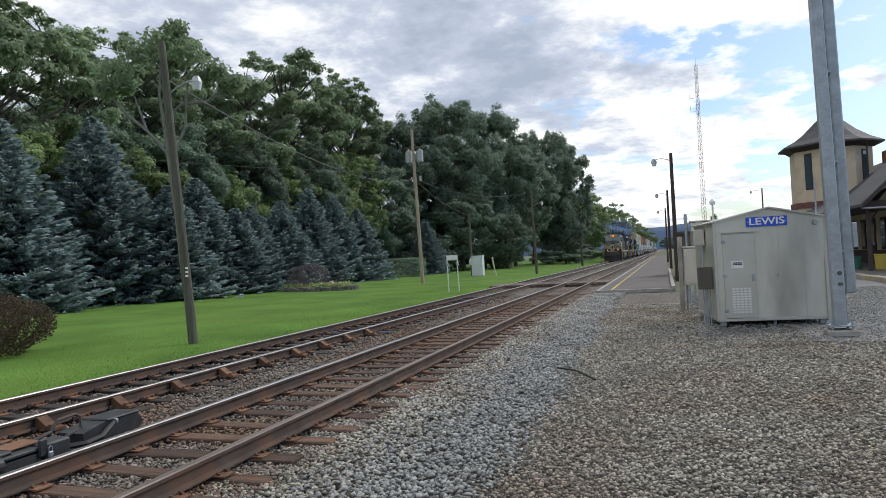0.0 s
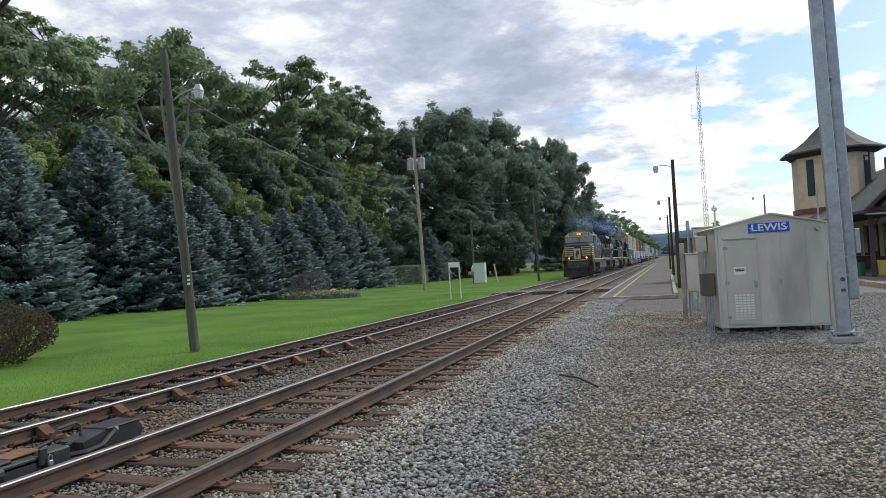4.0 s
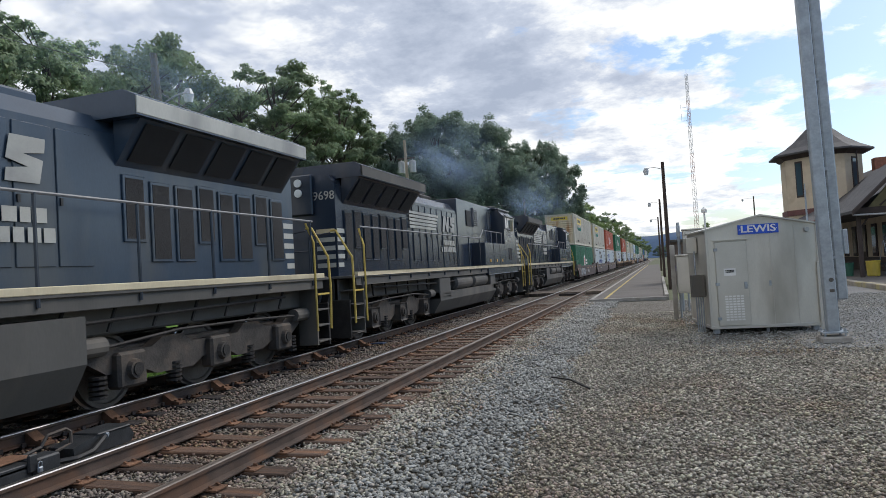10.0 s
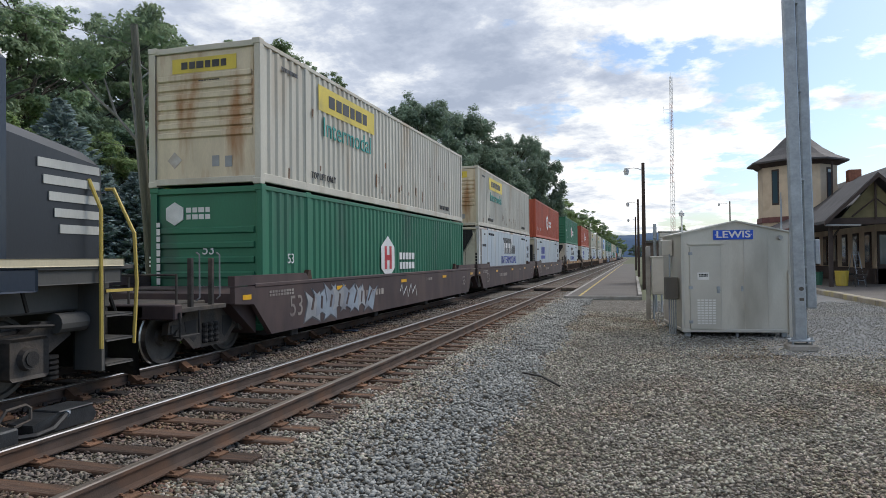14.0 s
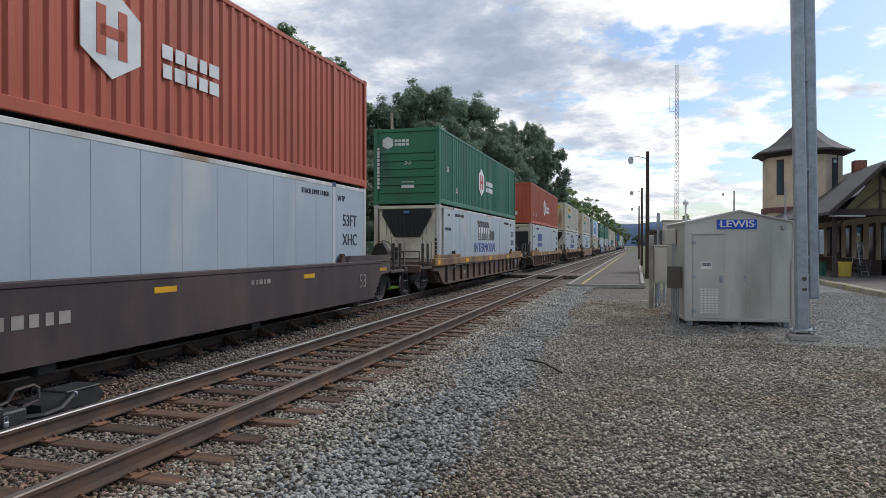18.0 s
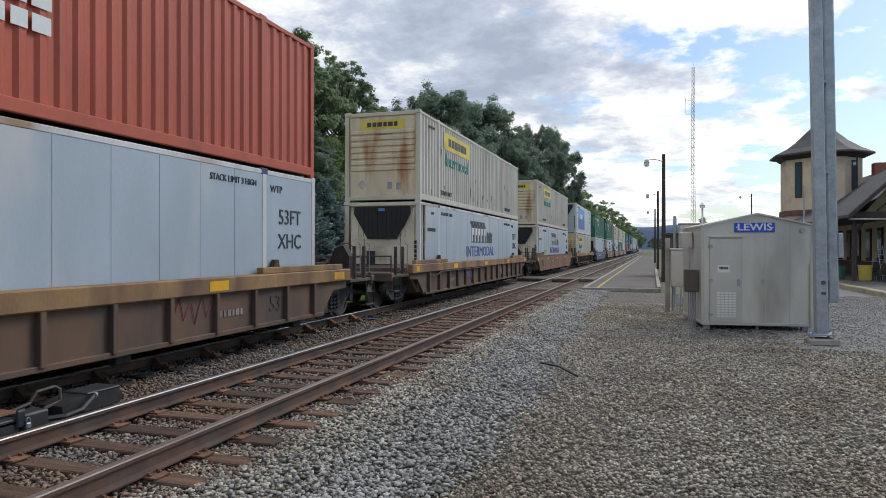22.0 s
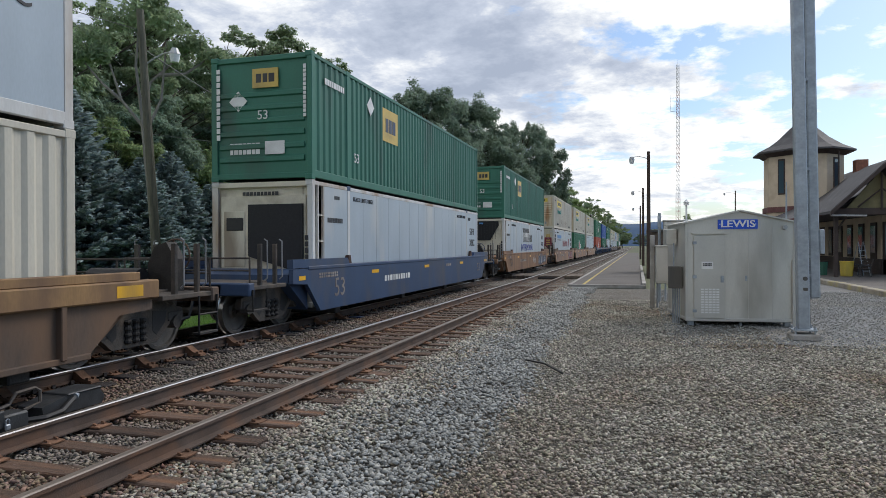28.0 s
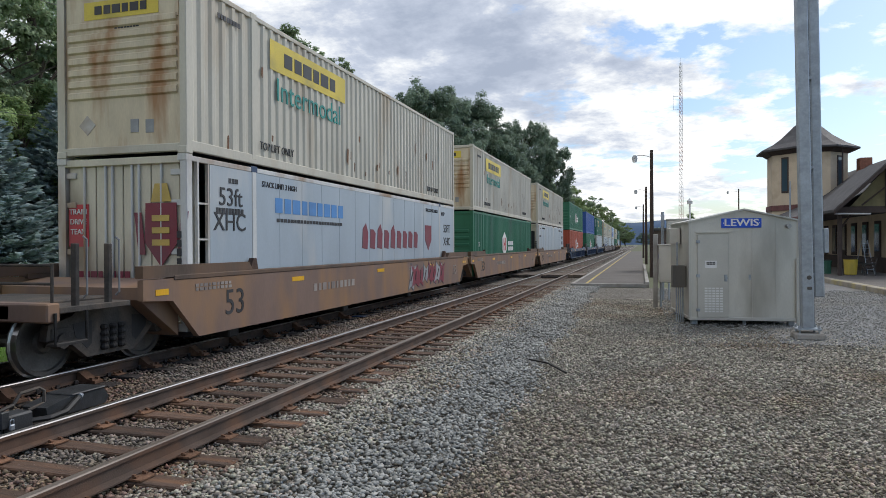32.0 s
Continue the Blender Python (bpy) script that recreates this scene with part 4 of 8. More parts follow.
    if not steel:
        part("end_wall", box(BM(), -HX + 0.13, HX - 0.13, 0.1, 0.16, 0.16, CH - 0.14), end, c)
        bars(c, side(HX - 0.007, 1.2, 2.0), M["l_black"], 0.85, 0.16, 9)
        bars(c, side(HX - 0.007, 1.3, 2.55), M["l_black"], 0.3, 0.12, 3)
        bars(c, front(1.15, -0.004, 1.0) @ pose(0, 0, 0.001, 0, 0, 90), M["l_black"], 1.3, 0.12, 9)
        lettering("53FT", 0.42, M["l_black"], c, side(HX - 0.002, CL - 1.05, 1.98))
        for q in (P + 0.95, CL - P - 0.95):
            lettering("STACK LIMIT 3 HIGH", 0.16, M["l_black"], c, side(HX - 0.002, q, 2.58), width=1.35)
        lettering("WTP", 0.2, M["l_black"], c, side(HX - 0.002, CL - P + 0.42, 2.52))
        lettering("XHC", 0.42, M["l_black"], c, side(HX - 0.002, CL - 1.05, 1.5))
    if kind in ("prime", "kllm"):
        pts = [(-0.95, 0.55), (0.95, 0.55), (0.98, 0.32), (0.5, -0.5), (-0.5, -0.5), (-0.98, 0.32)]
        decal("unit_cover", rect(2.2, 2.5), end, c, front(0, 0.1, 1.35), "moulded refrigeration cover", d=0.05)
        decal("grille", pts, M["mesh"], c, front(0, 0.05, 2.18), "black condenser grille", d=0.05)
        bm = BM()
        for k in range(-5, 6):
            box(bm, k * 0.16 - 0.006, k * 0.16 + 0.006, -0.012, 0.002, 1.75, 2.65)
        part("grille_bar", bm, M["dark"], c)
        decal("badge", rect(0.22, 0.09), M["l_sky"], c, front(0, 0.0, 2.62), d=0.02)
        bm = BM()
        for x in (-0.62, 0.62):
            box(bm, x - 0.008, x + 0.008, 0.044, 0.052, 0.2, 1.7)
        part("panel_seam", bm, M["dark"], c)
        part("vent", box(BM(), -0.55, -0.25, 0.03, 0.06, 0.75, 1.3, 0.01), M["dark"], c)
    if kind in ("marten", "king"):
        decal("unit_cover", [(-1.1, -1.25), (1.1, -1.25), (1.1, 1.2), (-1.1, 1.2)], end, c, front(0, 0.1, 1.35), "refrigeration unit body", d=0.05)
        decal("screen", [(-0.35, 0.6), (1.05, 0.6), (1.05, -1.0), (0.55, -0.85), (-0.35, -0.6)], M["mesh"], c, front(0, 0.05, 1.75), "black radiator screen", d=0.06)
        bars(c, front(-0.05, 0.04, 2.6), M["l_black"], 0.95, 0.12, 10)
        part("control_panel", box(BM(), -0.95, -0.5, 0.02, 0.06, 1.75, 2.05, 0.01), M["dark"], c)
        part("unit_hatch", box(BM(), -1.02, -0.46, 0.035, 0.052, 0.9, 2.2, 0.01), end, c)
        if kind == "marten":
            bars(c, front(-0.1, 0.04, 0.75), M["l_black"], 1.1, 0.24, 6)
    if kind == "prime":
        lettering("INTERMODAL", 0.6, M["l_blue"], c, side(HX - 0.002, 7.95, 1.24), width=4.75)
        bm = BM()
        for k in range(5):
            y = 6.38 + k * 0.5
            prism(bm, [(y, 1.62), (y + 0.42, 1.62), (y + 0.42, 2.25), (y + 0.16, 2.5), (y - 0.26, 2.5), (y, 2.25)], "x", HX - 0.008, HX - 0.002)
        for k in range(3):
            y = 8.95 + k * 0.36
            prism(bm, [(y, 1.62), (y + 0.29, 1.62), (y + 0.29, 2.0), (y + 0.14, 2.14), (y, 2.05)], "x", HX - 0.008, HX - 0.002)
        part("emblem", bm, M["l_black"], c, "black slanted block emblem")
        bm = BM()
        for k in range(5):
            y = 6.46 + k * 0.5
            box(bm, HX - 0.003, HX + 0.001, y, y + 0.11, 1.66, 2.22)
            box(bm, HX - 0.003, HX + 0.001, y + 0.11, y + 0.27, 1.94, 2.22)
        part("emblem_bar", bm, M["l_white"], c)
    if kind == "marten":
        for k in range(6):
            decal("emblem_bar", rect(0.27, 0.56, 0.07), M["l_blue"], c, side(HX - 0.007, 3.32 + k * 0.345, 1.95))
        decal("emblem_bar", rect(2.2, 0.26), M["l_blue"], c, side(HX - 0.007, 4.15, 1.4), "blue underline stripe")
    if kind == "kllm":
        decal("side_emblem", rect(6.2, 2.1), M["l_sky"], c, side(HX - 0.007, 5.4, 1.5), "blue landscape side panel")
        decal("side_emblem", [(-3.0, -1.0), (3.0, -1.0), (3.0, 0.1), (1.8, 0.5), (0.6, 0.0), (-0.8, 0.6), (-2.0, -0.1), (-3.0, 0.2)], M["c_blue"], c, side(HX + 0.002, 5.4, 1.5))
        bars(c, side(HX + 0.012, 5.0, 1.75), M["l_white"], 2.2, 0.7, 4)
        bars(c, front(0.3, 0.04, 1.35), M["l_black"], 0.5, 0.2, 4)
    if kind == "cre":
        for k in range(4):
            x = -1.12 + k * 0.56
            part("door_leaf", box(BM(), x + 0.01, x + 0.55, 0.06, 0.1, 0.17, CH - 0.15, 0.008), end, c)
        for x in (-0.78, -0.34, -0.2, 0.2, 0.34, 0.78):
            part("lock_rod", rod(BM(), (x, 0.035, 0.12), (x, 0.035, CH - 0.12), 0.022), M["c_frame_w"], c)
        for z in (0.5, 1.3, 2.1, 2.6):
            for x in (-1.08, 1.08):
                part("hinge", box(BM(), x - 0.12, x + 0.12, 0.03, 0.06, z - 0.05, z + 0.05, 0.008), M["c_frame_w"], c)
        decal("notice", rect(0.42, 0.72), M["l_red"], c, front(-0.92, 0.058, 1.75), "red notice board", d=0.012)
        for k, w in enumerate(("TRAIN", "DRIVE", "TEAM")):
            lettering(w, 0.13, M["l_white"], c, front(-0.92, 0.04, 1.98 - k * 0.17))
        decal("crest", [(-0.3, 0.55), (0.3, 0.55), (0.32, -0.1), (0, -0.5), (-0.32, -0.1)], M["l_maroon"], c, front(0.78, 0.03, 1.55), "maroon and gold crest", d=0.012)
        for k in range(3):
            decal("crest_bar", rect(0.34, 0.1), M["l_gold"], c, front(0.78, 0.016, 1.85 - k * 0.2))
        decal("crest_bar", [(-0.2, 0), (0.2, 0), (0.12, 0.3), (-0.12, 0.3)], M["l_gold"], c, front(0.78, 0.03, 2.12))
        for s in (-1, 1):
            decal("crest_bar", rect(0.14, 0.7, 0.04 * s), M["l_maroon"], c, front(0.78 + 0.42 * s, 0.03, 1.6))
        bars(c, front(-0.4, 0.05, 0.9), M["l_maroon"], 1.1, 0.2, 8)
        bars(c, side(HX - 0.007, 4.33, 2.2), M["l_sky"], 3.27, 0.42, 9)
        bars(c, side(HX - 0.007, 4.33, 1.9), M["l_black"], 3.1, 0.1, 22)
        for k in range(9):
            decal("emblem_bar", [(-0.2, -0.3), (0.14, -0.34), (0.2, 0.1), (0.05, 0.36 if k in (0, 2, 4) else 0.2), (-0.16, 0.2)], M["l_maroon"], c, side(HX - 0.007, 7.3 + k * 0.52, 1.62))
        decal("crest", [(-0.35, 0.4), (0.35, 0.4), (0.35, -0.1), (0, -0.45), (-0.35, -0.1)], M["l_maroon"], c, side(HX - 0.007, 12.8, 1.66))
        lettering("53ft", 0.46, M["l_black"], c, side(HX - 0.002, 1.22, 2.24))
        lettering("XHC", 0.46, M["l_black"], c, side(HX - 0.002, 1.2, 1.8))
    return c


# ---- well cars ----
WHEEL_R = 0.45


def wheelset_mesh(r, n=28):
    bm = BM()
    rod(bm, (-0.78, 0, 0), (0.78, 0, 0), 0.085, 0.085, 10)
    for s in (-1, 1):
        prof = [(0.675, 0.10), (0.675, r + 0.028), (0.70, r + 0.028), (0.712, r), (0.80, r - 0.006), (0.80, r - 0.06), (0.765, r - 0.075), (0.745, 0.16), (0.79, 0.13), (0.79, 0.0)]
        rings = [[bm.verts.new((s * x, q * math.cos(2 * math.pi * k / n), q * math.sin(2 * math.pi * k / n))) for k in range(n)] if q > 0 else None for x, q in prof]
        for a, b in zip(rings, rings[1:]):
            if b is None:
                bm.faces.new(a)
            else:
                for k in range(n):
                    bm.faces.new((a[k], a[(k + 1) % n], b[(k + 1) % n], b[k]))
        for k in range(3):
            ang = k * 2.1 + 0.3
            rod(bm, (s * 0.79, 0.06 * math.cos(ang), 0.06 * math.sin(ang)), (s * 0.81, 0.06 * math.cos(ang), 0.06 * math.sin(ang)), 0.018, 0.018, 6)
    me = bake("wheelset", bm, M["wheel"])
    me.materials.append(M["tread"])
    for p in me.polygons:
        rr = math.hypot(p.center.y, p.center.z)
        if abs(rr - r) < 0.02 and 0.70 < abs(p.center.x) < 0.81:
            p.material_index = 1
    return me


WS_CAR, WS_LOCO = wheelset_mesh(WHEEL_R), wheelset_mesh(0.53)
TRAIN, WHEELS = [], []


def frame_outline(s, y):
    """Side frame of a freight truck, in (y, z) about the truck's middle."""
    return [(-1.12, 0.52), (-1.08, 0.72), (-0.72, 0.80), (-0.55, 0.92), (0.55, 0.92), (0.72, 0.80), (1.08, 0.72), (1.12, 0.52), (0.80, 0.50), (0.46, 0.20 + 0.02), (-0.46, 0.22), (-0.80, 0.50)]


bm = BM(); prism(bm, [(y, z) for y, z in frame_outline(1, 0)], "x", -0.06, 0.06)
FRAME_ME = bake("side_frame", bm, M["truck"])
rows = [[(q * math.cos(a), q * math.sin(a), 0.28 + 0.0238 * k) for a in [i * math.pi / 5 for i in range(10)]] for k, q in enumerate([0.05, 0.07, 0.07, 0.05] * 4)]
SPRING_ME = bake("coil_spring", ring_rows(BM(), rows), M["grime"])
# frame openings are not cut: dark blocks paint their shade on the casting
bm = BM(); prism(bm, [(0.70, 0.70), (0.38, 0.72), (0.38, 0.40), (0.46, 0.34), (0.66, 0.52)], "x", -0.065, 0.065)
GAP_ME = bake("frame_window", bm, M["dark"])
bm = BM(); rod(bm, (-0.07, 0, 0), (0.09, 0, 0), 0.11, 0.10, 12); box(bm, -0.05, 0.05, -0.16, 0.16, 0.02, 0.17, 0.015)
BEAR_ME = bake("axle_bearing", bm, M["truck"])


def truck(car, y, spin=True, tag="truck"):
    t = part(tag, box(BM(), -1.0, 1.0, -0.2, 0.2, 0.62, 0.86, 0.03), M["truck"], car, "dusty cast steel truck", pose(0, y, RAIL_Z - 0.02))
    for s in (-1, 1):
        part("side_frame", FRAME_ME, None, t, "", pose(s * 0.99, 0, 0))
        for q in (-0.16, 0, 0.16):
            part("coil_spring", SPRING_ME, None, t, "", pose(s * 1.05, q, 0))
        for q in (0, 180):
            part("frame_window", GAP_ME, None, t, "", pose(s * 0.99, 0, 0, 0, 0, q))
        for d in (-0.89, 0.89):
            part("axle_bearing", BEAR_ME, None, t, "", pose(s * 1.02, d, 0.5, 0, 0, 0 if s > 0 else 180))
    for d in (-0.89, 0.89):
        w = part("wheelset", WS_CAR, None, car, "", pose(0, y + d, RAIL_Z + WHEEL_R))
        if spin:
            WHEELS.append((w, WHEEL_R, 1))
    return t


def well_body(car, style, m_side, m_top, y0=-1.3, y1=17.4):
    """The trough between the trucks; the containers' leading end is at y = 0."""
    zt, zb = 1.42, 0.46
    for s in (-1, 1):
        if style == "smooth":
            out = [(-1.25, zt), (17.4, zt), (17.4, 1.12), (16.7, 1.08), (16.15, zb), (-0.0, zb), (-0.62, 1.08), (-1.25, 1.12)]
            part("side_sill", prism(BM(), out, "x", s * 1.40, s * 1.50), m_side, car)
            part("top_chord", box(BM(), s * 1.34, s * 1.515, -0.6, 16.75, zt - 0.03, zt + 0.05, 0.012), m_top, car)
            for a, b in ((-1.25, 1.6), (14.5, 17.4)):
                part("end_chord", prism(BM(), [(a, zt + 0.02), (b, zt + 0.02), (b - (0.15 if a < 0 else 0), zt + 0.2), (a + (0 if a < 0 else 0.15), zt + 0.2)], "x", s * 1.36, s * 1.5), m_top, car)
        else:
            out = [(-1.25, 1.2), (17.4, 1.2), (17.4, 0.98), (16.75, 0.95), (16.2, zb), (-0.0, zb), (-0.6, 0.95), (-1.25, 0.98)]
            part("side_sill", prism(BM(), out, "x", s * 1.36, s * 1.44), m_side, car)
            for k in range(15):
                y = 0.35 + k * 1.1
                part("side_rib", box(BM(), s * 1.42, s * 1.53, y - 0.045, y + 0.045, zb + 0.03, 1.16, 0.01), m_side, car)
            part("bottom_flange", box(BM(), s * 1.40, s * 1.50, 0.0, 16.2, zb - 0.02, zb + 0.06, 0.01), m_side, car)
            part("top_chord", box(BM(), s * 1.33, s * 1.54, -1.3, 17.45, 1.15, 1.42, 0.02), m_top, car)
            for a, b in ((-0.9, 2.4), (13.8, 17.1)):
                part("container_guide", box(BM(), s * 1.36, s * 1.5, a, b, 1.42, 1.54, 0.012), m_top, car)
            part("brake_pipe", pipe(BM(), [(s * 1.5, 0.3, 1.0), (s * 1.53, 1.0, 1.02), (s * 1.54, 1.5, 1.12), (s * 1.54, 8, 1.12)], 0.022), M["grime"], car)
        for y in (1.75, 14.4):
            part("guide_cone", prism(BM(), [(y - 0.13, zt + 0.05), (y + 0.13, zt + 0.05), (y + 0.07, zt + 0.26), (y - 0.02, zt + 0.26)], "x", s * 1.32, s * 1.42), M["side_guide"], car)
        for y in (-1.0, 3.0, 7.6, 12.2, 16.6):
            part("reflector", box(BM(), s * 1.5, s * (1.545 if style != "smooth" else 1.506), y, y + (0.28 if y < 0 else 0.5), 1.2 if style != "smooth" else 1.18, 1.36 if style != "smooth" else 1.27), M["reflect"], car)
    part("well_floor", box(BM(), -1.4, 1.4, 0.0, 16.2, zb - 0.02, 0.52), M["grime"], car)
    for k in range(4):
        part("cross_bearer", box(BM(), -1.38, 1.38, 1.0 + k * 4.7, 1.3 + k * 4.7, 0.30, zb, 0.02), M["grime"], car)
    for y, d in ((-0.25, -1), (16.4, 1)):
        part("bulkhead", prism(BM(), [(y, 0.5), (y, 1.4), (y + 0.85 * d, 1.3), (y + 0.85 * d, 1.12)], "x", -1.3, 1.3), m_side, car)


M["side_guide"] = mat("rusty_guide_casting", (0.09, 0.05, 0.035), 0.8, 0.2, scale=8, var=0.3, bump=0.3)


def car_end(car, d, m, y, brake=False, shared=False):
    """End platform past the well at y, towards d (-1: leading)."""
    g = lambda a, b: sorted((y + d * a, y + d * b))
    e0, e1 = g(0, 1.6 if not shared else 0.55)
    part("end_deck", box(BM(), -0.9, 0.9, e0, e1, 1.0, 1.2, 0.02), M["truck"], car)
    if shared:
        part("draw_beam", box(BM(), -0.4, 0.4, *g(0.3, 1.3), 0.75, 1.05, 0.03), M["grime"], car)
        return
    part("end_sill", box(BM(), -1.48, 1.48, *g(1.4, 1.6), 0.98, 1.22, 0.02), m, car)
    for s in (-1, 1):
        part("deck_edge", box(BM(), s * 0.9, s * 1.46, *g(0.2, 1.4), 1.08, 1.16, 0.01), M["truck"], car)
        for a in (0.55, 1.1):
            yy = y + d * a
            part("stake", box(BM(), s * 1.36, s * 1.44, yy - 0.035, yy + 0.035, 1.15, 1.95, 0.008), M["truck"], car)
            part("grab_iron", pipe(BM(), [(s * 1.46, yy + 0.07, 1.25), (s * 1.52, yy + 0.07, 1.3), (s * 1.52, yy + 0.07, 2.0), (s * 1.46, yy + 0.07, 2.04)], 0.014), M["rail_grey"], car)
        bm = BM()
        y2, y3, zs = y + d * 1.02, y + d * 1.5, 0.5 if d > 0 else 0.72
        pipe(bm, [(s * 1.5, y2, 1.1), (s * 1.5, y2, zs), (s * 1.5, y3, zs), (s * 1.5, y3, 1.1)], 0.02)
        if d > 0:
            pipe(bm, [(s * 1.5, y2, 0.8), (s * 1.5, y3, 0.8)], 0.018)
        box(bm, s * 1.36, s * 1.52, min(y2, y3), max(y2, y3), zs - 0.03, zs)
        part("sill_step", bm, M["grime"], car)
    bm = BM()
    for z in (1.45, 1.68):
        pipe(bm, [(-1.4, y + d * 1.45, z), (1.4, y + d * 1.45, z)], 0.02)
    for x in (-1.4, -0.5, 0.5, 1.4):
        pipe(bm, [(x, y + d * 1.45, 1.15), (x, y + d * 1.45, 1.7)], 0.02)
    part("cross_rail", bm, M["truck"], car)
    box_c = BM(); rod(box_c, (0, y + d * 1.5, 0.95), (0, y + d * 2.0, 0.95), 0.13, 0.11, 8); box(box_c, -0.14, 0.14, *g(1.85, 2.12), 0.8, 1.12, 0.03)
    part("coupler", box_c, M["grime"], car)
    bm = BM(); pipe(bm, [(0.3, y + d * 1.6, 0.95), (0.34, y + d * 1.8, 0.6), (0.25, y + d * 2.05, 0.55)], 0.03)
    part("air_hose", bm, M["hose"], car)
    if brake:
        bm = BM()
        pts = [(0.75 + 0.28 * math.cos(k * math.pi / 9), y + d * 1.42, 1.75 + 0.28 * math.sin(k * math.pi / 9)) for k in range(19)]
        pipe(bm, pts, 0.016, 5)
        for k in range(0, 18, 5):
            pipe(bm, [(0.75, y + d * 1.42, 1.75), pts[k]], 0.012, 5)
        part("brake_wheel", bm, m, car)
        part("brake_housing", prism(BM(), [(0.5, 1.15), (1.0, 1.15), (1.02, 1.7), (0.85, 1.98), (0.62, 1.9), (0.48, 1.6)], "y", y + d * 1.05, y + d * 1.3), M["grime"], car)
        part("air_tank", rod(BM(), (-0.5, y + d * 0.9, 1.38), (0.5, y + d * 0.9, 1.38), 0.17, 0.17, 12), M["grime"], car)


def well_car(y0, style, ms, mt, label, ends="ff", marks=(), graffiti=None, spin=True):
    """ends: f a free end with its own truck, s a shared truck carried by this unit, n carried by the next."""
    car = thing("well_car", pose(FAR_X, y0, 0), label, "railcar", "well cars")
    well_body(car, style, M[ms], M[mt])
    if ends[0] == "f":
        car_end(car, -1, M[ms], -1.25)
        truck(car, -1.35, spin)
    else:
        car_end(car, -1, M[ms], -1.25, shared=True)
        truck(car, -1.58, spin)
    if ends[1] == "f":
        car_end(car, 1, M[ms], 17.4, brake=True)
        truck(car, 17.5, spin)
    else:
        car_end(car, 1, M[ms], 17.4, shared=True)
    x = 1.502 if style == "smooth" else 1.448
    if style == "smooth":
        lettering("53", 0.62, M["l_black"] if ms in ("w_tan", "w_mauve") else M["l_faded"], car, side(x, 1.0, 0.92))
        bars(car, side(x, 5.0, 1.0), M["l_faded"] if ms != "w_blue" else M["l_white"], 2.2, 0.22, 10, gap=0.62)
        bars(car, side(x, 0.4, 1.25), M["l_faded"], 1.0, 0.13, 9, rows=2, gap=0.5)
        bars(car, side(x, 10.5, 1.2), M["l_faded"], 0.7, 0.12, 5, gap=0.5)
        lettering("53", 0.5, M["l_faded"], car, side(x, 15.4, 0.95))
    else:
        bars(car, side(x, 3.0, 0.8), M["l_faded"], 0.7, 0.15, 6, gap=0.5)
        bars(car, side(x, 12.9, 0.8), M["l_faded"], 0.7, 0.15, 6, gap=0.5)
        lettering("53", 0.42, M["w_brown"], car, side(x, 14.3, 0.84))
    for gy, gw, gm in marks:
        # sprayed scribble of strokes
        bm = BM()
        pts = [(x + 0.012, gy + gw * (k / 11.0), 0.92 + 0.24 * math.sin(k * 2.1) * (1 if k % 2 else 0.6)) for k in range(12)]
        pipe(bm, pts, 0.022, 4)
        for v in bm.verts:
            v.co.x = x + 0.002 + 0.25 * (v.co.x - x)
        part("graffiti", bm, M[gm], car, "sprayed graffiti strokes")
    if graffiti:
        # sprayed piece of overlapping rounded shapes with a darker outline
        gr = random.Random(int(y0))
        for k in range(8):
            cy, w = -1.65 + 0.46 * k, gr.uniform(0.26, 0.42)
            lo, hi, lean = -gr.uniform(0.22, 0.40), gr.uniform(0.22, 0.40), gr.uniform(-0.25, 0.3)
            pts = [(cy - w, lo), (cy - w * 0.1, lo + 0.1), (cy + w * 0.8, lo - 0.03), (cy + w * 0.9 + lean * 0.5, 0.02), (cy + w + lean, hi), (cy + w * 0.2 + lean, hi - 0.14), (cy - w * 0.7 + lean, hi + 0.04), (cy - w * 0.5 + lean * 0.4, 0.05)]
            decal("graffiti", [(cy + (p[0] - cy) * 1.14, p[1] * 1.12) for p in pts], M["w_grey"], car, side(x, graffiti[0], 0.93), "sprayed graffiti outline", d=0.002 + 0.0008 * k)
            decal("graffiti", pts, M[graffiti[1]] if k % 3 else M["c_grey"], car, side(x, graffiti[0], 0.93), "sprayed graffiti fill", d=0.0105 + 0.0008 * k)
            decal("graffiti", [(cy - 0.1, -0.12), (cy - 0.02, -0.14), (cy + 0.12 + lean * 0.4, 0.14), (cy + 0.04 + lean * 0.4, 0.16)], M["w_brown"], car, side(x, graffiti[0], 0.93), "sprayed graffiti stroke", d=0.018)
    TRAIN.append((car, y0))
    return car


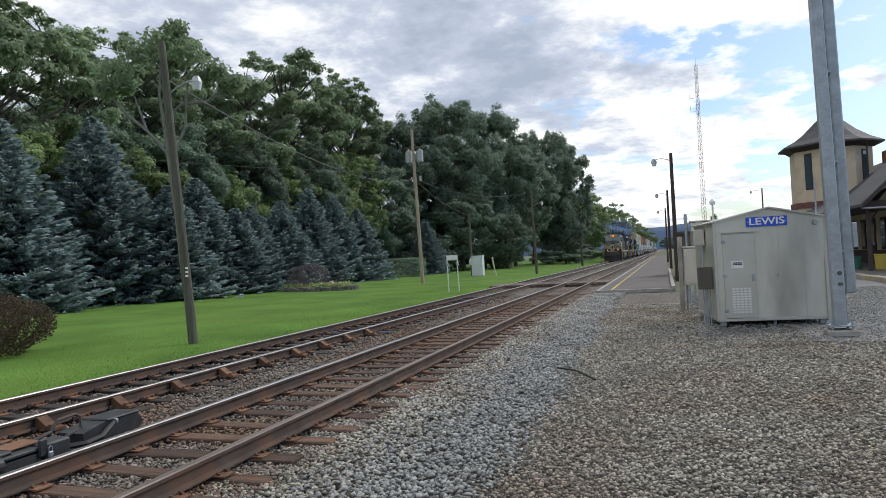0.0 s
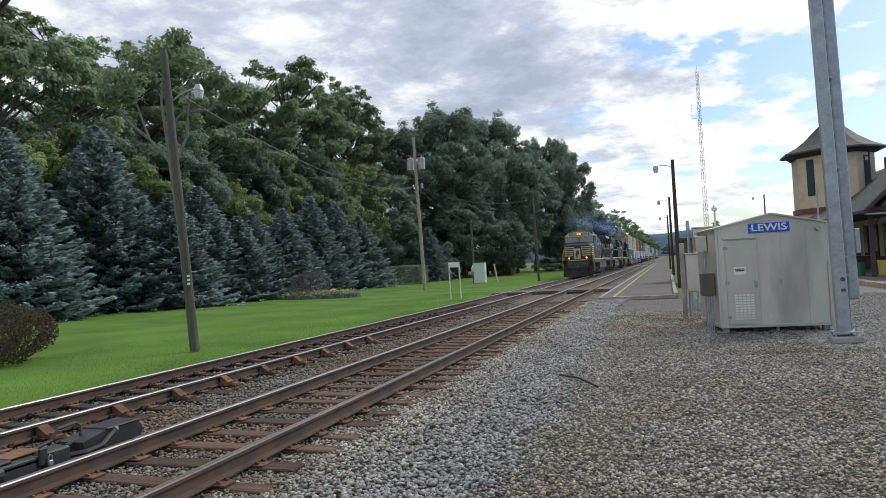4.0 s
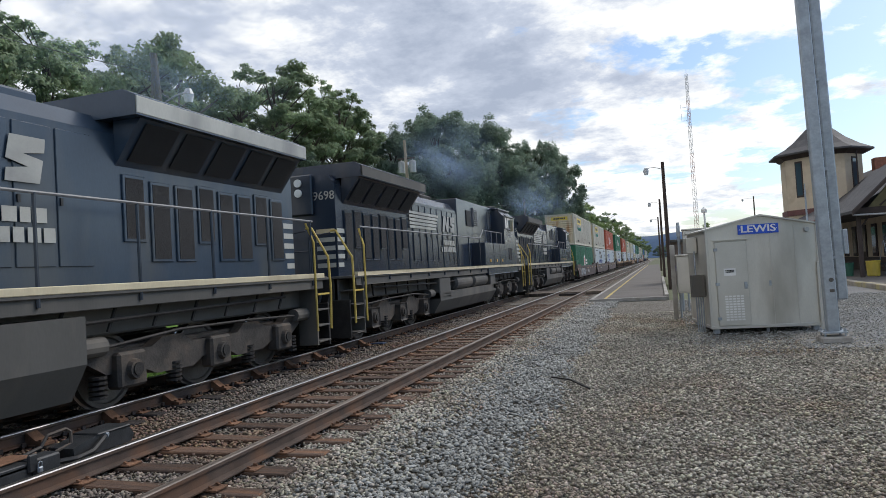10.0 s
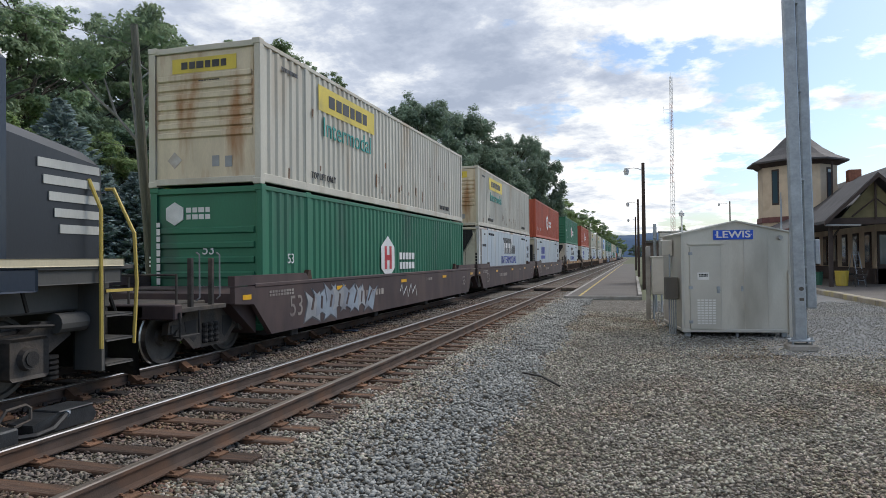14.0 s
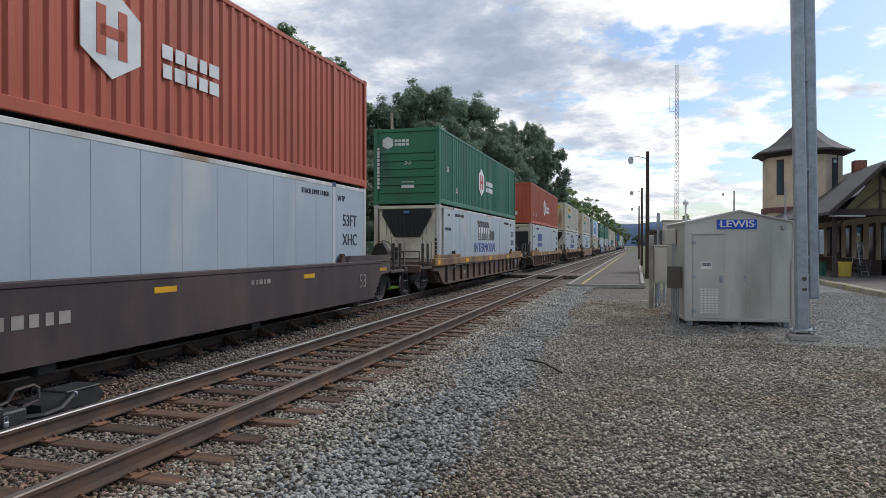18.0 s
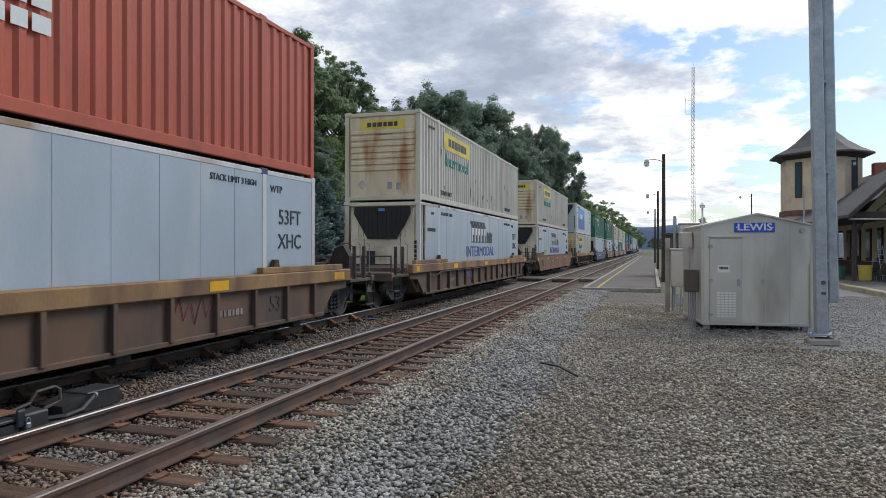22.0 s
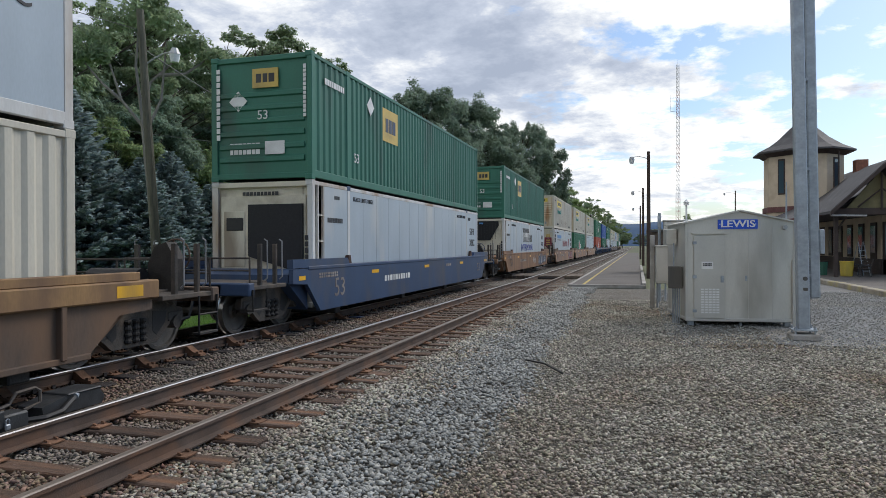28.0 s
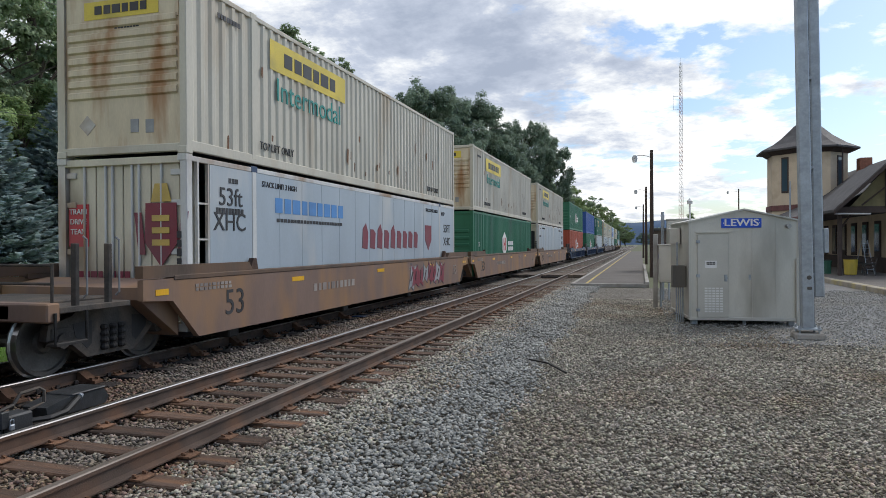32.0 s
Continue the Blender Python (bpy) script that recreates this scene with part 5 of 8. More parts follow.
BROWN = "purple-brown smooth-sided intermodal well car on steel trucks"
BUFF = "weathered buff and brown ribbed intermodal well car"
TAN = "faded tan smooth-sided intermodal well car"
CONSIST = [
    (185.2, "smooth", "w_brown", "w_brown", BROWN, "fs", "hub_green", "jb", ((7.5, 1.6, "l_white"),), (3.4, "l_pale")),
    (204.45, "smooth", "w_brown", "w_brown", BROWN, "ss", "prime", "jb", (), None),
    (223.75, "smooth", "w_brown", "w_brown", BROWN, "sf", "marten", "hub_red", (), None),
    (246.87, "ribbed", "w_side", "w_buff", BUFF, "ff", "prime", "hub_green", ((9.0, 0.9, "l_violet"), (9.2, 0.8, "l_violet"), (15.1, 0.7, "l_white"), (15.2, 0.5, "l_pale")), None),
    (269.57, "ribbed", "w_side", "w_buff", BUFF, "ff", "marten", "hub_red", ((5.0, 0.8, "l_white"), (11.5, 1.0, "l_maroon")), None),
    (292.6, "ribbed", "w_side", "w_buff", BUFF, "ff", "prime", "jb", ((4.8, 0.9, "l_violet"), (5.0, 0.8, "l_violet"), (11.0, 0.6, "l_white")), None),
    (315.25, "smooth", "w_tan", "w_side", TAN, "ff", "prime", "jb", (), None),
    (337.95, "ribbed", "w_side", "w_buff", "grey-brown ribbed intermodal well car", "ff", "jb", "kllm", ((8.0, 1.2, "l_white"),), None),
    (360.7, "smooth", "w_blue", "w_blue", "dark blue intermodal well car with yellow reflectors", "ff", "king", "emp", (), None),
    (383.28, "smooth", "w_tan", "w_tan", "rusty tan smooth-sided intermodal well car", "ff", "prime", "emp", ((9.0, 1.2, "l_white"),), (13.5, "w_blue")),
    (405.88, "smooth", "w_mauve", "w_side", "mauve-brown weathered intermodal well car", "fs", "cre", "jb", (), (12.0, "l_maroon")),
    (425.1, "smooth", "w_mauve", "w_side", "mauve-brown weathered intermodal well car", "ss", "hub_green", "jb", (), None),
    (444.3, "smooth", "w_mauve", "w_side", "mauve-brown weathered intermodal well car", "sf", "king", "jb", (), None),
    (466.5, "ribbed", "w_blue", "w_blue", "dark blue ribbed intermodal well car", "ff", "hub_red", "hub_green", (), None),
    (488.5, "ribbed", "w_blue", "w_blue", "dark blue ribbed intermodal well car", "ff", "hub_green", "blue", (), None),
    (510.5, "ribbed", "w_blue", "w_blue", "dark blue ribbed intermodal well car", "ff", "king", "emp", (), None),
    (533, "smooth", "w_brown", "w_brown", BROWN, "fs", "prime", "jb", (), None),
    (552, "smooth", "w_brown", "w_brown", BROWN, "ss", "king", "jb", (), None),
    (571, "smooth", "w_brown", "w_brown", BROWN, "sf", "king", "kllm", (), None),
    (594, "ribbed", "w_side", "w_buff", BUFF, "ff", "hub_green", "jb", (), None),
    (617, "ribbed", "w_side", "w_buff", BUFF, "ff", "king", "emp", (), None),
]
MADE = {}


def stow(kind, y0, z, group=""):
    m = pose(FAR_X + random.uniform(-0.012, 0.012), y0 + random.uniform(-0.02, 0.02), z)
    if kind in MADE:
        o = copy_thing(MADE[kind], m)
    else:
        o = MADE[kind] = container(kind, m)
    TRAIN.append((o, o.location.y))
    return o


for n, (y0, style, ms, mt, lab, ends, lower, upper, marks, graf) in enumerate(CONSIST):
    well_car(y0, style, ms, mt, lab, ends, marks, graf, spin=n < 13)
    c = stow(lower, y0, 0.52)
    if n == 6:
        decal("green_decal", [(-0.5, -0.1), (-0.2, -0.17), (0.45, -0.13), (0.55, 0.08), (0.2, 0.17), (-0.35, 0.12)], M["l_lime"], c, side(HX - 0.007, 3.3, 1.17), "lime green rounded decal")
    stow(upper, y0, 0.52 + CH)

# ---- locomotives ----
def louvres(bm, x, y0, y1, z0, z1, n, s):
    for k in range(n):
        z = z0 + (z1 - z0) * (k + 0.5) / n
        prism(bm, [(s * x, z - 0.03), (s * (x + 0.03), z - 0.04), (s * (x + 0.03), z - 0.02), (s * x, z + 0.02)], "y", y0, y1)


def loco(number, yc, turned, cab_body, body, label):
    """A six-axle diesel: front towards -y, origin in the middle at rail height zero."""
    L = thing("locomotive", pose(FAR_X, yc, 0, 0, 0, 180 if turned else 0), label, "locomotive", "leading locomotives")
    B, C = M[body], M[cab_body]
    # frame and decks
    part("frame", box(BM(), -1.1, 1.1, -10.5, 10.5, 1.25, 1.8, 0.03), M["n_grey"], L)
    part("walkway", box(BM(), -1.5, 1.5, -10.6, 10.6, 1.8, 1.86, 0.01), M["n_grey"], L)
    for s in (-1, 1):
        part("sill_stripe", box(BM(), s * 1.46, s * 1.512, -10.3, 10.3, 1.845, 1.945, 0.01), M["n_cream"], L, "cream edge stripe")
        part("sill_skirt", box(BM(), s * 1.38, s * 1.46, -10.3, 10.3, 1.62, 1.82, 0.01), M["n_grey"], L)
        bm = BM()
        pipe(bm, [(s * 1.3, -8, 1.5), (s * 1.32, -3.8, 1.45), (s * 1.32, 4.2, 1.45), (s * 1.3, 9, 1.52)], 0.03)
        for k in range(22):
            y = -9.0 + k * 0.85
            pipe(bm, [(s * 1.25, y, 1.3), (s * 1.28, y + 0.12, 1.62)], 0.025, 5)
        part("piping", bm, M["grime"], L)
    # pilots with plough, anticlimber, steps
    for d in (-1, 1):
        y = 10.6 * d
        if d < 0:
            rows = [[(x, y + d * (0.12 + 0.55 * (1 - abs(x) / 1.4)) * q, z) for x in (-1.42, -0.9, -0.35, 0, 0.35, 0.9, 1.42)] for z, q in ((0.26, 1.0), (0.5, 0.80), (0.8, 0.62), (1.12, 0.55))]
            bm = BM()
            V = [[bm.verts.new(p) for p in r] for r in rows]
            W = [[bm.verts.new((p[0], p[1] - d * 0.06, p[2])) for p in r] for r in rows]
            for A, bk in ((V, 0), (W, 1)):
                for a, b in zip(A, A[1:]):
                    for k in range(6):
                        bm.faces.new((a[k], a[k + 1], b[k + 1], b[k]))
            for a, b in ((V[0], W[0]), (V[-1], W[-1])):
                for k in range(6):
                    bm.faces.new((a[k], a[k + 1], b[k + 1], b[k]))
            part("snow_plough", bm, M["grime"], L, "black steel snow plough")
        else:
            part("pilot_plate", box(BM(), -1.42, 1.42, y - 0.05, y + 0.02, 0.4, 1.3, 0.01), M["grime"], L)
        part("end_plate", box(BM(), -0.95, 0.95, min(y, y - d * 0.12), max(y, y - d * 0.12) + 0.02, 0.95, 1.85, 0.02), M["grime"] if d > 0 else M["n_grey"], L)
        part("anticlimber", box(BM(), -0.85, 0.85, min(y - d * 0.05, y + d * 0.18), max(y - d * 0.05, y + d * 0.18), 1.80, 1.88, 0.02), M["grime"] if d > 0 else M["n_cream"], L)
        bm = BM(); rod(bm, (0, y, 1.08), (0, y + d * 0.45, 1.08), 0.16, 0.13, 10); box(bm, -0.17, 0.17, min(y + d * 0.3, y + d * 0.55), max(y + d * 0.3, y + d * 0.55), 0.9, 1.26, 0.05)
        part("coupler", bm, M["truck"], L)
        for x in (-0.95, -0.7, 0.55, 0.75, 0.95):
            part("air_hose", pipe(BM(), [(x, y + d * 0.03, 1.45), (x + 0.03, y + d * 0.22, 1.1), (x - 0.02, y + d * 0.2, 0.7), (x * 0.8, y + d * 0.26, 0.6)], 0.032, 6), M["hose"], L)
        part("jumper_cable", pipe(BM(), [(-0.55, y + d * 0.2, 1.5), (-0.45, y + d * 0.34, 1.25), (0, y + d * 0.4, 1.22), (0.4, y + d * 0.3, 1.45)], 0.04, 6), M["hose"], L)
        for s in (-1, 1):
            for k in range(4):
                z = 0.5 + k * 0.33
                q0, q1 = sorted((y - d * 0.12, y - d * 0.62))
                part("step", box(BM(), s * 1.05, s * 1.5, q0, q1, z, z + 0.035, 0.008), M["n_grey"], L)
            part("step_edge", box(BM(), s * 1.5, s * 1.512, *sorted((y - d * 0.12, y - d * 0.62)), 1.49, 1.53), M["n_yellow"], L)
            part("step_well", box(BM(), s * 1.0, s * 1.05, *sorted((y - d * 0.1, y - d * 0.66)), 0.45, 1.8, 0.005), M["grime"], L)
            part("step_side", box(BM(), s * 1.05, s * 1.48, *sorted((y - d * 0.62, y - d * 0.68)), 0.45, 1.8, 0.005), M["n_grey"], L)
            bm = BM()
            pipe(bm, [(s * 1.5, y - d * 0.1, 0.75), (s * 1.52, y - d * 0.06, 1.6), (s * 1.5, y - d * 0.08, 2.3), (s * 1.12, y - d * 0.05, 2.95), (s * 0.98, y - d * 0.05, 2.95)], 0.026)
            pipe(bm, [(s * 1.52, y - d * 0.72, 0.75), (s * 1.52, y - d * 0.72, 2.6), (s * 1.38, y - d * 0.78, 3.0)], 0.026)
            part("step_handrail", bm, M["n_yellow"], L, "yellow step handrail")
        bm = BM()
        for x in (-0.4, 0.4):
            pipe(bm, [(x, y - d * 0.05, 1.86), (x, y - d * 0.05, 2.85)], 0.022)
        pipe(bm, [(-0.98, y - d * 0.05, 2.9), (-0.4, y - d * 0.05, 2.85), (-0.4, y - d * 0.05, 2.5), (0.4, y - d * 0.05, 2.5), (0.4, y - d * 0.05, 2.85), (0.98, y - d * 0.05, 2.9)], 0.02)
        part("end_rail", bm, M["n_black"], L)
    # nose
    sec = lambda y, w, zt, ze: [(-w, y, 1.86), (w, y, 1.86), (w, y, ze), (w - 0.28, y, zt), (-(w - 0.28), y, zt), (-w, y, ze)]
    part("nose", ring_rows(BM(), [sec(-10.12, 1.30, 3.34, 3.12), sec(-10.02, 1.35, 3.40, 3.2), sec(-8.55, 1.485, 3.6, 3.4), sec(-8.3, 1.49, 3.62, 3.42)]), M["n_nose"], L, "black sloped nose")
    part("nose_door", box(BM(), -0.42, 0.2, -10.17, -10.11, 1.95, 3.0, 0.015), M["n_nose"], L)
    # door recess is not hollowed out; a dark block paints its shade
    part("nose_recess", box(BM(), -0.62, -0.30, -10.132, -10.07, 2.98, 3.34, 0.01), M["dark"], L)
    part("nose_grab_iron", pipe(BM(), [(0.05, -10.14, 3.12), (0.05, -10.2, 3.14), (0.85, -10.2, 3.18), (0.85, -10.14, 3.16)], 0.014), M["grime"], L)
    # stripes round the nose
    for k in range(5):
        z = 2.32 + k * 0.2
        ml = M["n_cream"] if not turned else M["n_white"]
        for s in (-1, 1):
            decal("nose_stripe", [(-0.48, -0.055), (0.48, -0.055), (0.48, 0.055), (-0.48, 0.055)], ml, L, front(s * 0.80, -10.125, z), "cream nose stripe")
            bm = BM()
            y1 = -8.95 - 0.09 * (4 - k)
            x0, x1 = 1.352, 1.352 + 0.135 * (y1 + 10.02) / 1.47
            prism(bm, [(s * x0, -10.02), (s * x1, y1), (s * (x1 + 0.014), y1), (s * (x0 + 0.014), -10.02)], "z", z - 0.055, z + 0.055)
            part("nose_stripe", bm, ml, L, "cream nose stripe")
    decal("nose_emblem", [(-0.33, -0.5), (0.33, -0.5), (0.33, 0.52), (-0.33, 0.52)], M["n_cream"], L, front(-0.08, -10.175, 2.48), "cream nose emblem panel")
    decal("nose_emblem", [(-0.05, -0.42), (0.02, -0.40), (0.04, -0.12), (0.2, 0.05), (0.16, 0.3), (0.08, 0.42), (-0.06, 0.28), (-0.14, 0.0), (-0.1, -0.2)], M["n_black"], L, front(-0.08, -10.187, 2.45), "dark emblem shape")
    for s in (-1, 1):
        bm = BM(); rod(bm, (s * 0.85, -10.4, 2.06), (s * 0.85, -10.1, 2.06), 0.15, 0.15, 14); box(bm, s * 0.85 - 0.17, s * 0.85 + 0.17, -10.4, -10.05, 1.86, 2.2, 0.02)
        part("ditch_light", bm, M["grime"], L)
        bm = BM(); rod(bm, (s * 0.85, -10.425, 2.06), (s * 0.85, -10.4, 2.06), 0.10, 0.10, 14)
        part("ditch_lens", bm, M["headlight"] if not turned else M["lamp_glass"], L, "lit amber ditch light" if not turned else "unlit ditch light")
    # cab
    roof = [(-1.5, 1.86), (1.5, 1.86), (1.5, 4.22), (1.12, 4.66), (0.45, 4.76), (-0.45, 4.76), (-1.12, 4.66), (-1.5, 4.22)]
    cs = lambda y, k: [(x, y, z) for x, z in roof] if k else None
    fr = lambda y: [(-1.5, y, 1.86), (1.5, y, 1.86), (1.5, y + 0.0, 4.22), (1.12, y + 0.28, 4.66), (0.45, y + 0.32, 4.76), (-0.45, y + 0.32, 4.76), (-1.12, y + 0.28, 4.66), (-1.5, y, 4.22)]
    part("cab", ring_rows(BM(), [fr(-8.5), cs(-7.9, 1), cs(-6.1, 1)]), C, L, "wide driver's cab")
    part("cab_roof_edge", box(BM(), -1.3, 1.3, -8.5, -6.0, 4.55, 4.62, 0.02), M["n_black"], L)
    for s in (-1, 1):
        part("windscreen", prism(BM(), [(s * 0.06, 3.68), (s * 1.38, 3.58), (s * 1.38, 4.16), (s * 0.95, 4.21), (s * 0.06, 4.22)], "y", -8.53, -8.49), M["windscreen"], L, "cab windscreen with sky reflection put into its grey-green colour")
        bm = BM(); pipe(bm, [(s * 0.7, -8.55, 4.28), (s * 0.62, -8.56, 3.9)], 0.012); pipe(bm, [(s * 0.2, -8.55, 4.3), (s * 0.3, -8.56, 3.95)], 0.012)
        part("wiper", bm, M["hose"], L)
        for a, b in ((-8.12, -7.62), (-7.5, -6.72), (-6.62, -6.3)):
            f = part("window_frame", box(BM(), s * 1.49, s * 1.53, a - 0.04, b + 0.04, 3.62, 4.24, 0.01), M["rail_grey"], L)
            part("window_pane", box(BM(), s * 1.52, s * 1.536, a, b, 3.68, 4.18), M["glass"], f, "dark window pane")
        part("arm_rest", box(BM(), s * 1.53, s * 1.62, -7.6, -7.45, 3.55, 4.1, 0.02), M["n_cream"], L)
        part("window_shade", prism(BM(), [(s * 1.48, 4.28), (s * 1.62, 4.2), (s * 1.62, 4.23), (s * 1.48, 4.32)], "y", -8.2, -6.2), M["n_black"], L)
        t = side if s > 0 else side_l
        lettering(number, 0.46, M["n_white"], L, t(s * 1.502, -7.13, 3.4), width=1.2)
        bars(L, t(s * 1.502, -7.2, 3.08), M["n_white"], 0.3, 0.1, 4)
        bars(L, t(s * 1.502, -6.45, 3.06), M["n_white"], 0.4, 0.07, 6)
        part("cab_vent", box(BM(), s * 1.49, s * 1.515, -7.45, -6.9, 2.19, 2.72, 0.01), M["mesh"], L)
        part("cab_seam", box(BM(), s * 1.495, s * 1.51, -8.4, -6.1, 2.86 - 0.012 - 0.2, 2.86 + 0.012 - 0.2), M["dark"], L)
        part("cab_skirt", box(BM(), s * 1.40, s * 1.50, -8.9, -2.6, 1.55, 1.83, 0.02), M["n_dust"] if not turned else C, L)
    brow = [(-1.44, 4.22), (1.44, 4.22), (1.38, 4.36), (1.02, 4.6), (0.42, 4.7), (-0.42, 4.7), (-1.02, 4.6), (-1.38, 4.36)]
    part("brow_panel", prism(BM(), brow, "y", -8.53, -8.3), M["n_cream"] if not turned else M["n_black"], L, "cream panel over the windscreen")
    part("number_box", box(BM(), -1.0, 1.0, -8.56, -8.1, 4.34, 4.6, 0.03), M["n_black"], L)
    for s in (-1, 1):
        decal("number_board", rect(0.6, 0.24), M["n_white"], L, front(s * 0.62, -8.562, 4.47), "white number board")
        lettering(number, 0.19, M["l_black"], L, front(s * 0.62, -8.572, 4.47))
        bm = BM(); rod(bm, (s * 0.12, -8.62, 4.47), (s * 0.12, -8.54, 4.47), 0.10, 0.10, 14)
        part("headlight", bm, M["headlight_w"] if not turned else M["lamp_glass"], L, "lit headlight" if not turned else "unlit headlight")
    bm = BM(); rod(bm, (-0.5, -7.3, 4.74), (-0.5, -7.3, 4.86), 0.22, 0.16, 12)
    part("antenna_dome", bm, M["n_grey"], L)
    # full-width equipment section behind the cab
    ze, xb = (3.5, 1.2) if not turned else (2.92, 0.96)
    part("equipment_body", box(BM(), -1.5, 1.5, -6.1, -2.3, 1.86, ze, 0.03), C, L)
    for s in (-1, 1):
        for y in (-5.0, -3.8):
            part("body_seam", box(BM(), s * 1.495, s * 1.508, y - 0.01, y + 0.01, 1.99, ze - 0.04), M["dark"], L)
        part("body_seam", box(BM(), s * 1.495, s * 1.508, -6.0, -2.6, 2.42, 2.44), M["dark"], L)
        for y in (-5.5, -4.4, -3.2):
            part("reflector", box(BM(), s * 1.505, s * 1.512, y, y + 0.14, 2.08, 2.2), M["reflect"], L)
    part("blower_body", box(BM(), -xb, xb, -6.1, -2.4, ze - 0.02, 4.52 if not turned else 4.64, 0.05), C, L)
    for s in (-1, 1):
        for a, b in ((-5.9, -5.05), (-4.9, -4.05), (-3.9, -3.1)) if not turned else ((-5.7, -5.2), (-3.3, -2.6)):
            part("grille_recess", box(BM(), s * (xb - 0.01), s * (xb + 0.015), a, b, 3.66, 4.34), M["mesh"], L)
            bm = BM(); louvres(bm, xb + 0.01, a, b, 3.68, 4.34, 7, s)
            part("grille", bm, M["n_black"], L)
            part("grille_post", box(BM(), s * xb, s * (xb + 0.05), b + 0.04, b + 0.1, 3.6, 4.42, 0.008), M["rail_grey"], L)
        bm = BM()
        for y in (-5.9, -4.9, -3.9, -2.9):
            pipe(bm, [(s * 1.4, y, ze), (s * 1.4, y, ze + 0.5)], 0.02)
        pipe(bm, [(s * 1.4, -6.0, ze + 0.5), (s * 1.4, -2.7, ze + 0.5)], 0.018)
        part("roof_rail", bm, M["rail_grey"], L)
    # long hood
    hood = [(-0.92, 1.86), (0.92, 1.86), (0.92, 4.12), (0.72, 4.38), (-0.72, 4.38), (-0.92, 4.12)]
    part("hood", prism(BM(), hood, "y", -2.5, 10.1), B, L, "long engine hood")
    part("hood_step", box(BM(), -0.96, 0.96, -2.45, -0.9 if not turned else -0.2, 1.9, 4.5 if not turned else 4.64, 0.03), B, L)
    part("roof_walk", box(BM(), -0.5, 0.5, -0.9, 4.6, 4.38, 4.41, 0.01), M["n_white"] if not turned else B, L)
    bm = BM(); box(bm, -0.45, 0.45, 1.3, 2.5, 4.38, 4.62, 0.05); box(bm, -0.3, 0.3, 1.5, 2.3, 4.6, 4.72, 0.03)
    part("exhaust_stack", bm, M["grime"], L)
    part("filter_housing", box(BM(), -0.55, 0.55, 2.9, 4.3, 4.38, 4.56, 0.04), B, L)
    for s in (-1, 1):
        for k in range(9):
            y = -0.8 + k * 0.62
            d = part("hood_door", box(BM(), s * 0.91, s * 0.94, y + 0.02, y + 0.58, 2.2, 4.02, 0.008), B, L)
            part("latch", box(BM(), s * 0.94, s * 0.96, y + 0.05, y + 0.09, 3.0, 3.1), M["dark"], d)
        part("upper_window", box(BM(), s * 0.975, s * 0.99, -2.2, -1.5, 3.6, 4.25), M["mesh"], L)
        t = side if s > 0 else side_l
        # stripe and block emblem: stripes first, as one reads
        f = 1 if s > 0 else -1
        lo, hi, cx, tx = (0.45, 2.2, 2.95, 3.25) if s > 0 else (2.2, 5.1, 1.25, 1.1)
        for k in range(5):
            cut = 0.07 * k
            yy = sorted((lo + (cut if s < 0 else 0.25 * (k % 2) * 0), hi - (cut if s > 0 else 0)))
            part("hood_stripe", box(BM(), s * 0.962, s * 0.967, yy[0], yy[1], 3.72 - k * 0.115, 3.80 - k * 0.115), M["n_white"], L, "grimy white hood stripe")
        decal("hood_emblem", [(-0.5, -0.28), (-0.3, -0.28), (-0.1, 0.02), (0.02, -0.28), (0.2, -0.28), (0.34, 0.3), (0.16, 0.3), (0.08, 0.0), (-0.06, 0.3), (-0.3, 0.3)], M["n_white"], L, t(s * 0.961, cx, 3.53), "white block emblem")
        decal("hood_emblem", [(-0.28, -0.28), (0.2, -0.28), (0.26, 0.02), (-0.02, 0.08), (0.28, 0.12), (0.3, 0.3), (-0.2, 0.3), (-0.26, 0.0), (0.04, -0.08), (-0.26, -0.12)], M["n_white"], L, t(s * 0.961, cx + f * 0.75, 3.53), "white block emblem")
        for r in range(2):
            bars(L, t(s * 0.962, tx, 2.85 - 0.25 * r), M["n_white"], 1.75 if r else 1.5, 0.26, 8 if r else 7)
        # radiator section
        for k in range(8):
            y = 5.3 + k * 0.56
            z0, z1 = (2.3, 3.45) if k % 3 else (2.6, 3.5)
            fr2 = part("screen_frame", box(BM(), s * 0.915, s * 0.95, y, y + 0.46, z0 - 0.05, z1 + 0.05, 0.01), B, L)
            part("screen", box(BM(), s * 0.945, s * 0.956, y + 0.05, y + 0.41, z0, z1), M["mesh"], fr2)
        part("radiator_intake", prism(BM(), [(s * 0.92, 3.66), (s * 1.42, 4.32), (s * 0.92, 4.32)], "y", 5.2, 9.7), B, L)
        for k in range(5):
            y = 5.35 + k * 0.88
            bm = BM()
            prism(bm, [(s * 1.0, 3.745), (s * 1.38, 4.25), (s * 1.395, 4.24), (s * 1.015, 3.735)], "y", y, y + 0.7)
            part("intake_screen", bm, M["mesh"], L)
    part("radiator_wing", prism(BM(), [(-1.52, 4.3), (1.52, 4.3), (1.52, 4.58), (1.3, 4.68), (-1.3, 4.68), (-1.52, 4.58)], "y", 5.0, 9.75), B, L, "overhanging radiator roof")
    for s in (-1, 1):
        part("wing_edge", box(BM(), s * 1.50, s * 1.53, 5.0, 9.75, 4.32, 4.57, 0.01), M["n_white"] if number == "4305" else M["n_grey"], L)
    # rear end of the hood
    part("rear_number_box", box(BM(), -0.36, 0.36, 10.08, 10.22, 3.4, 4.4, 0.03), M["n_black"], L)
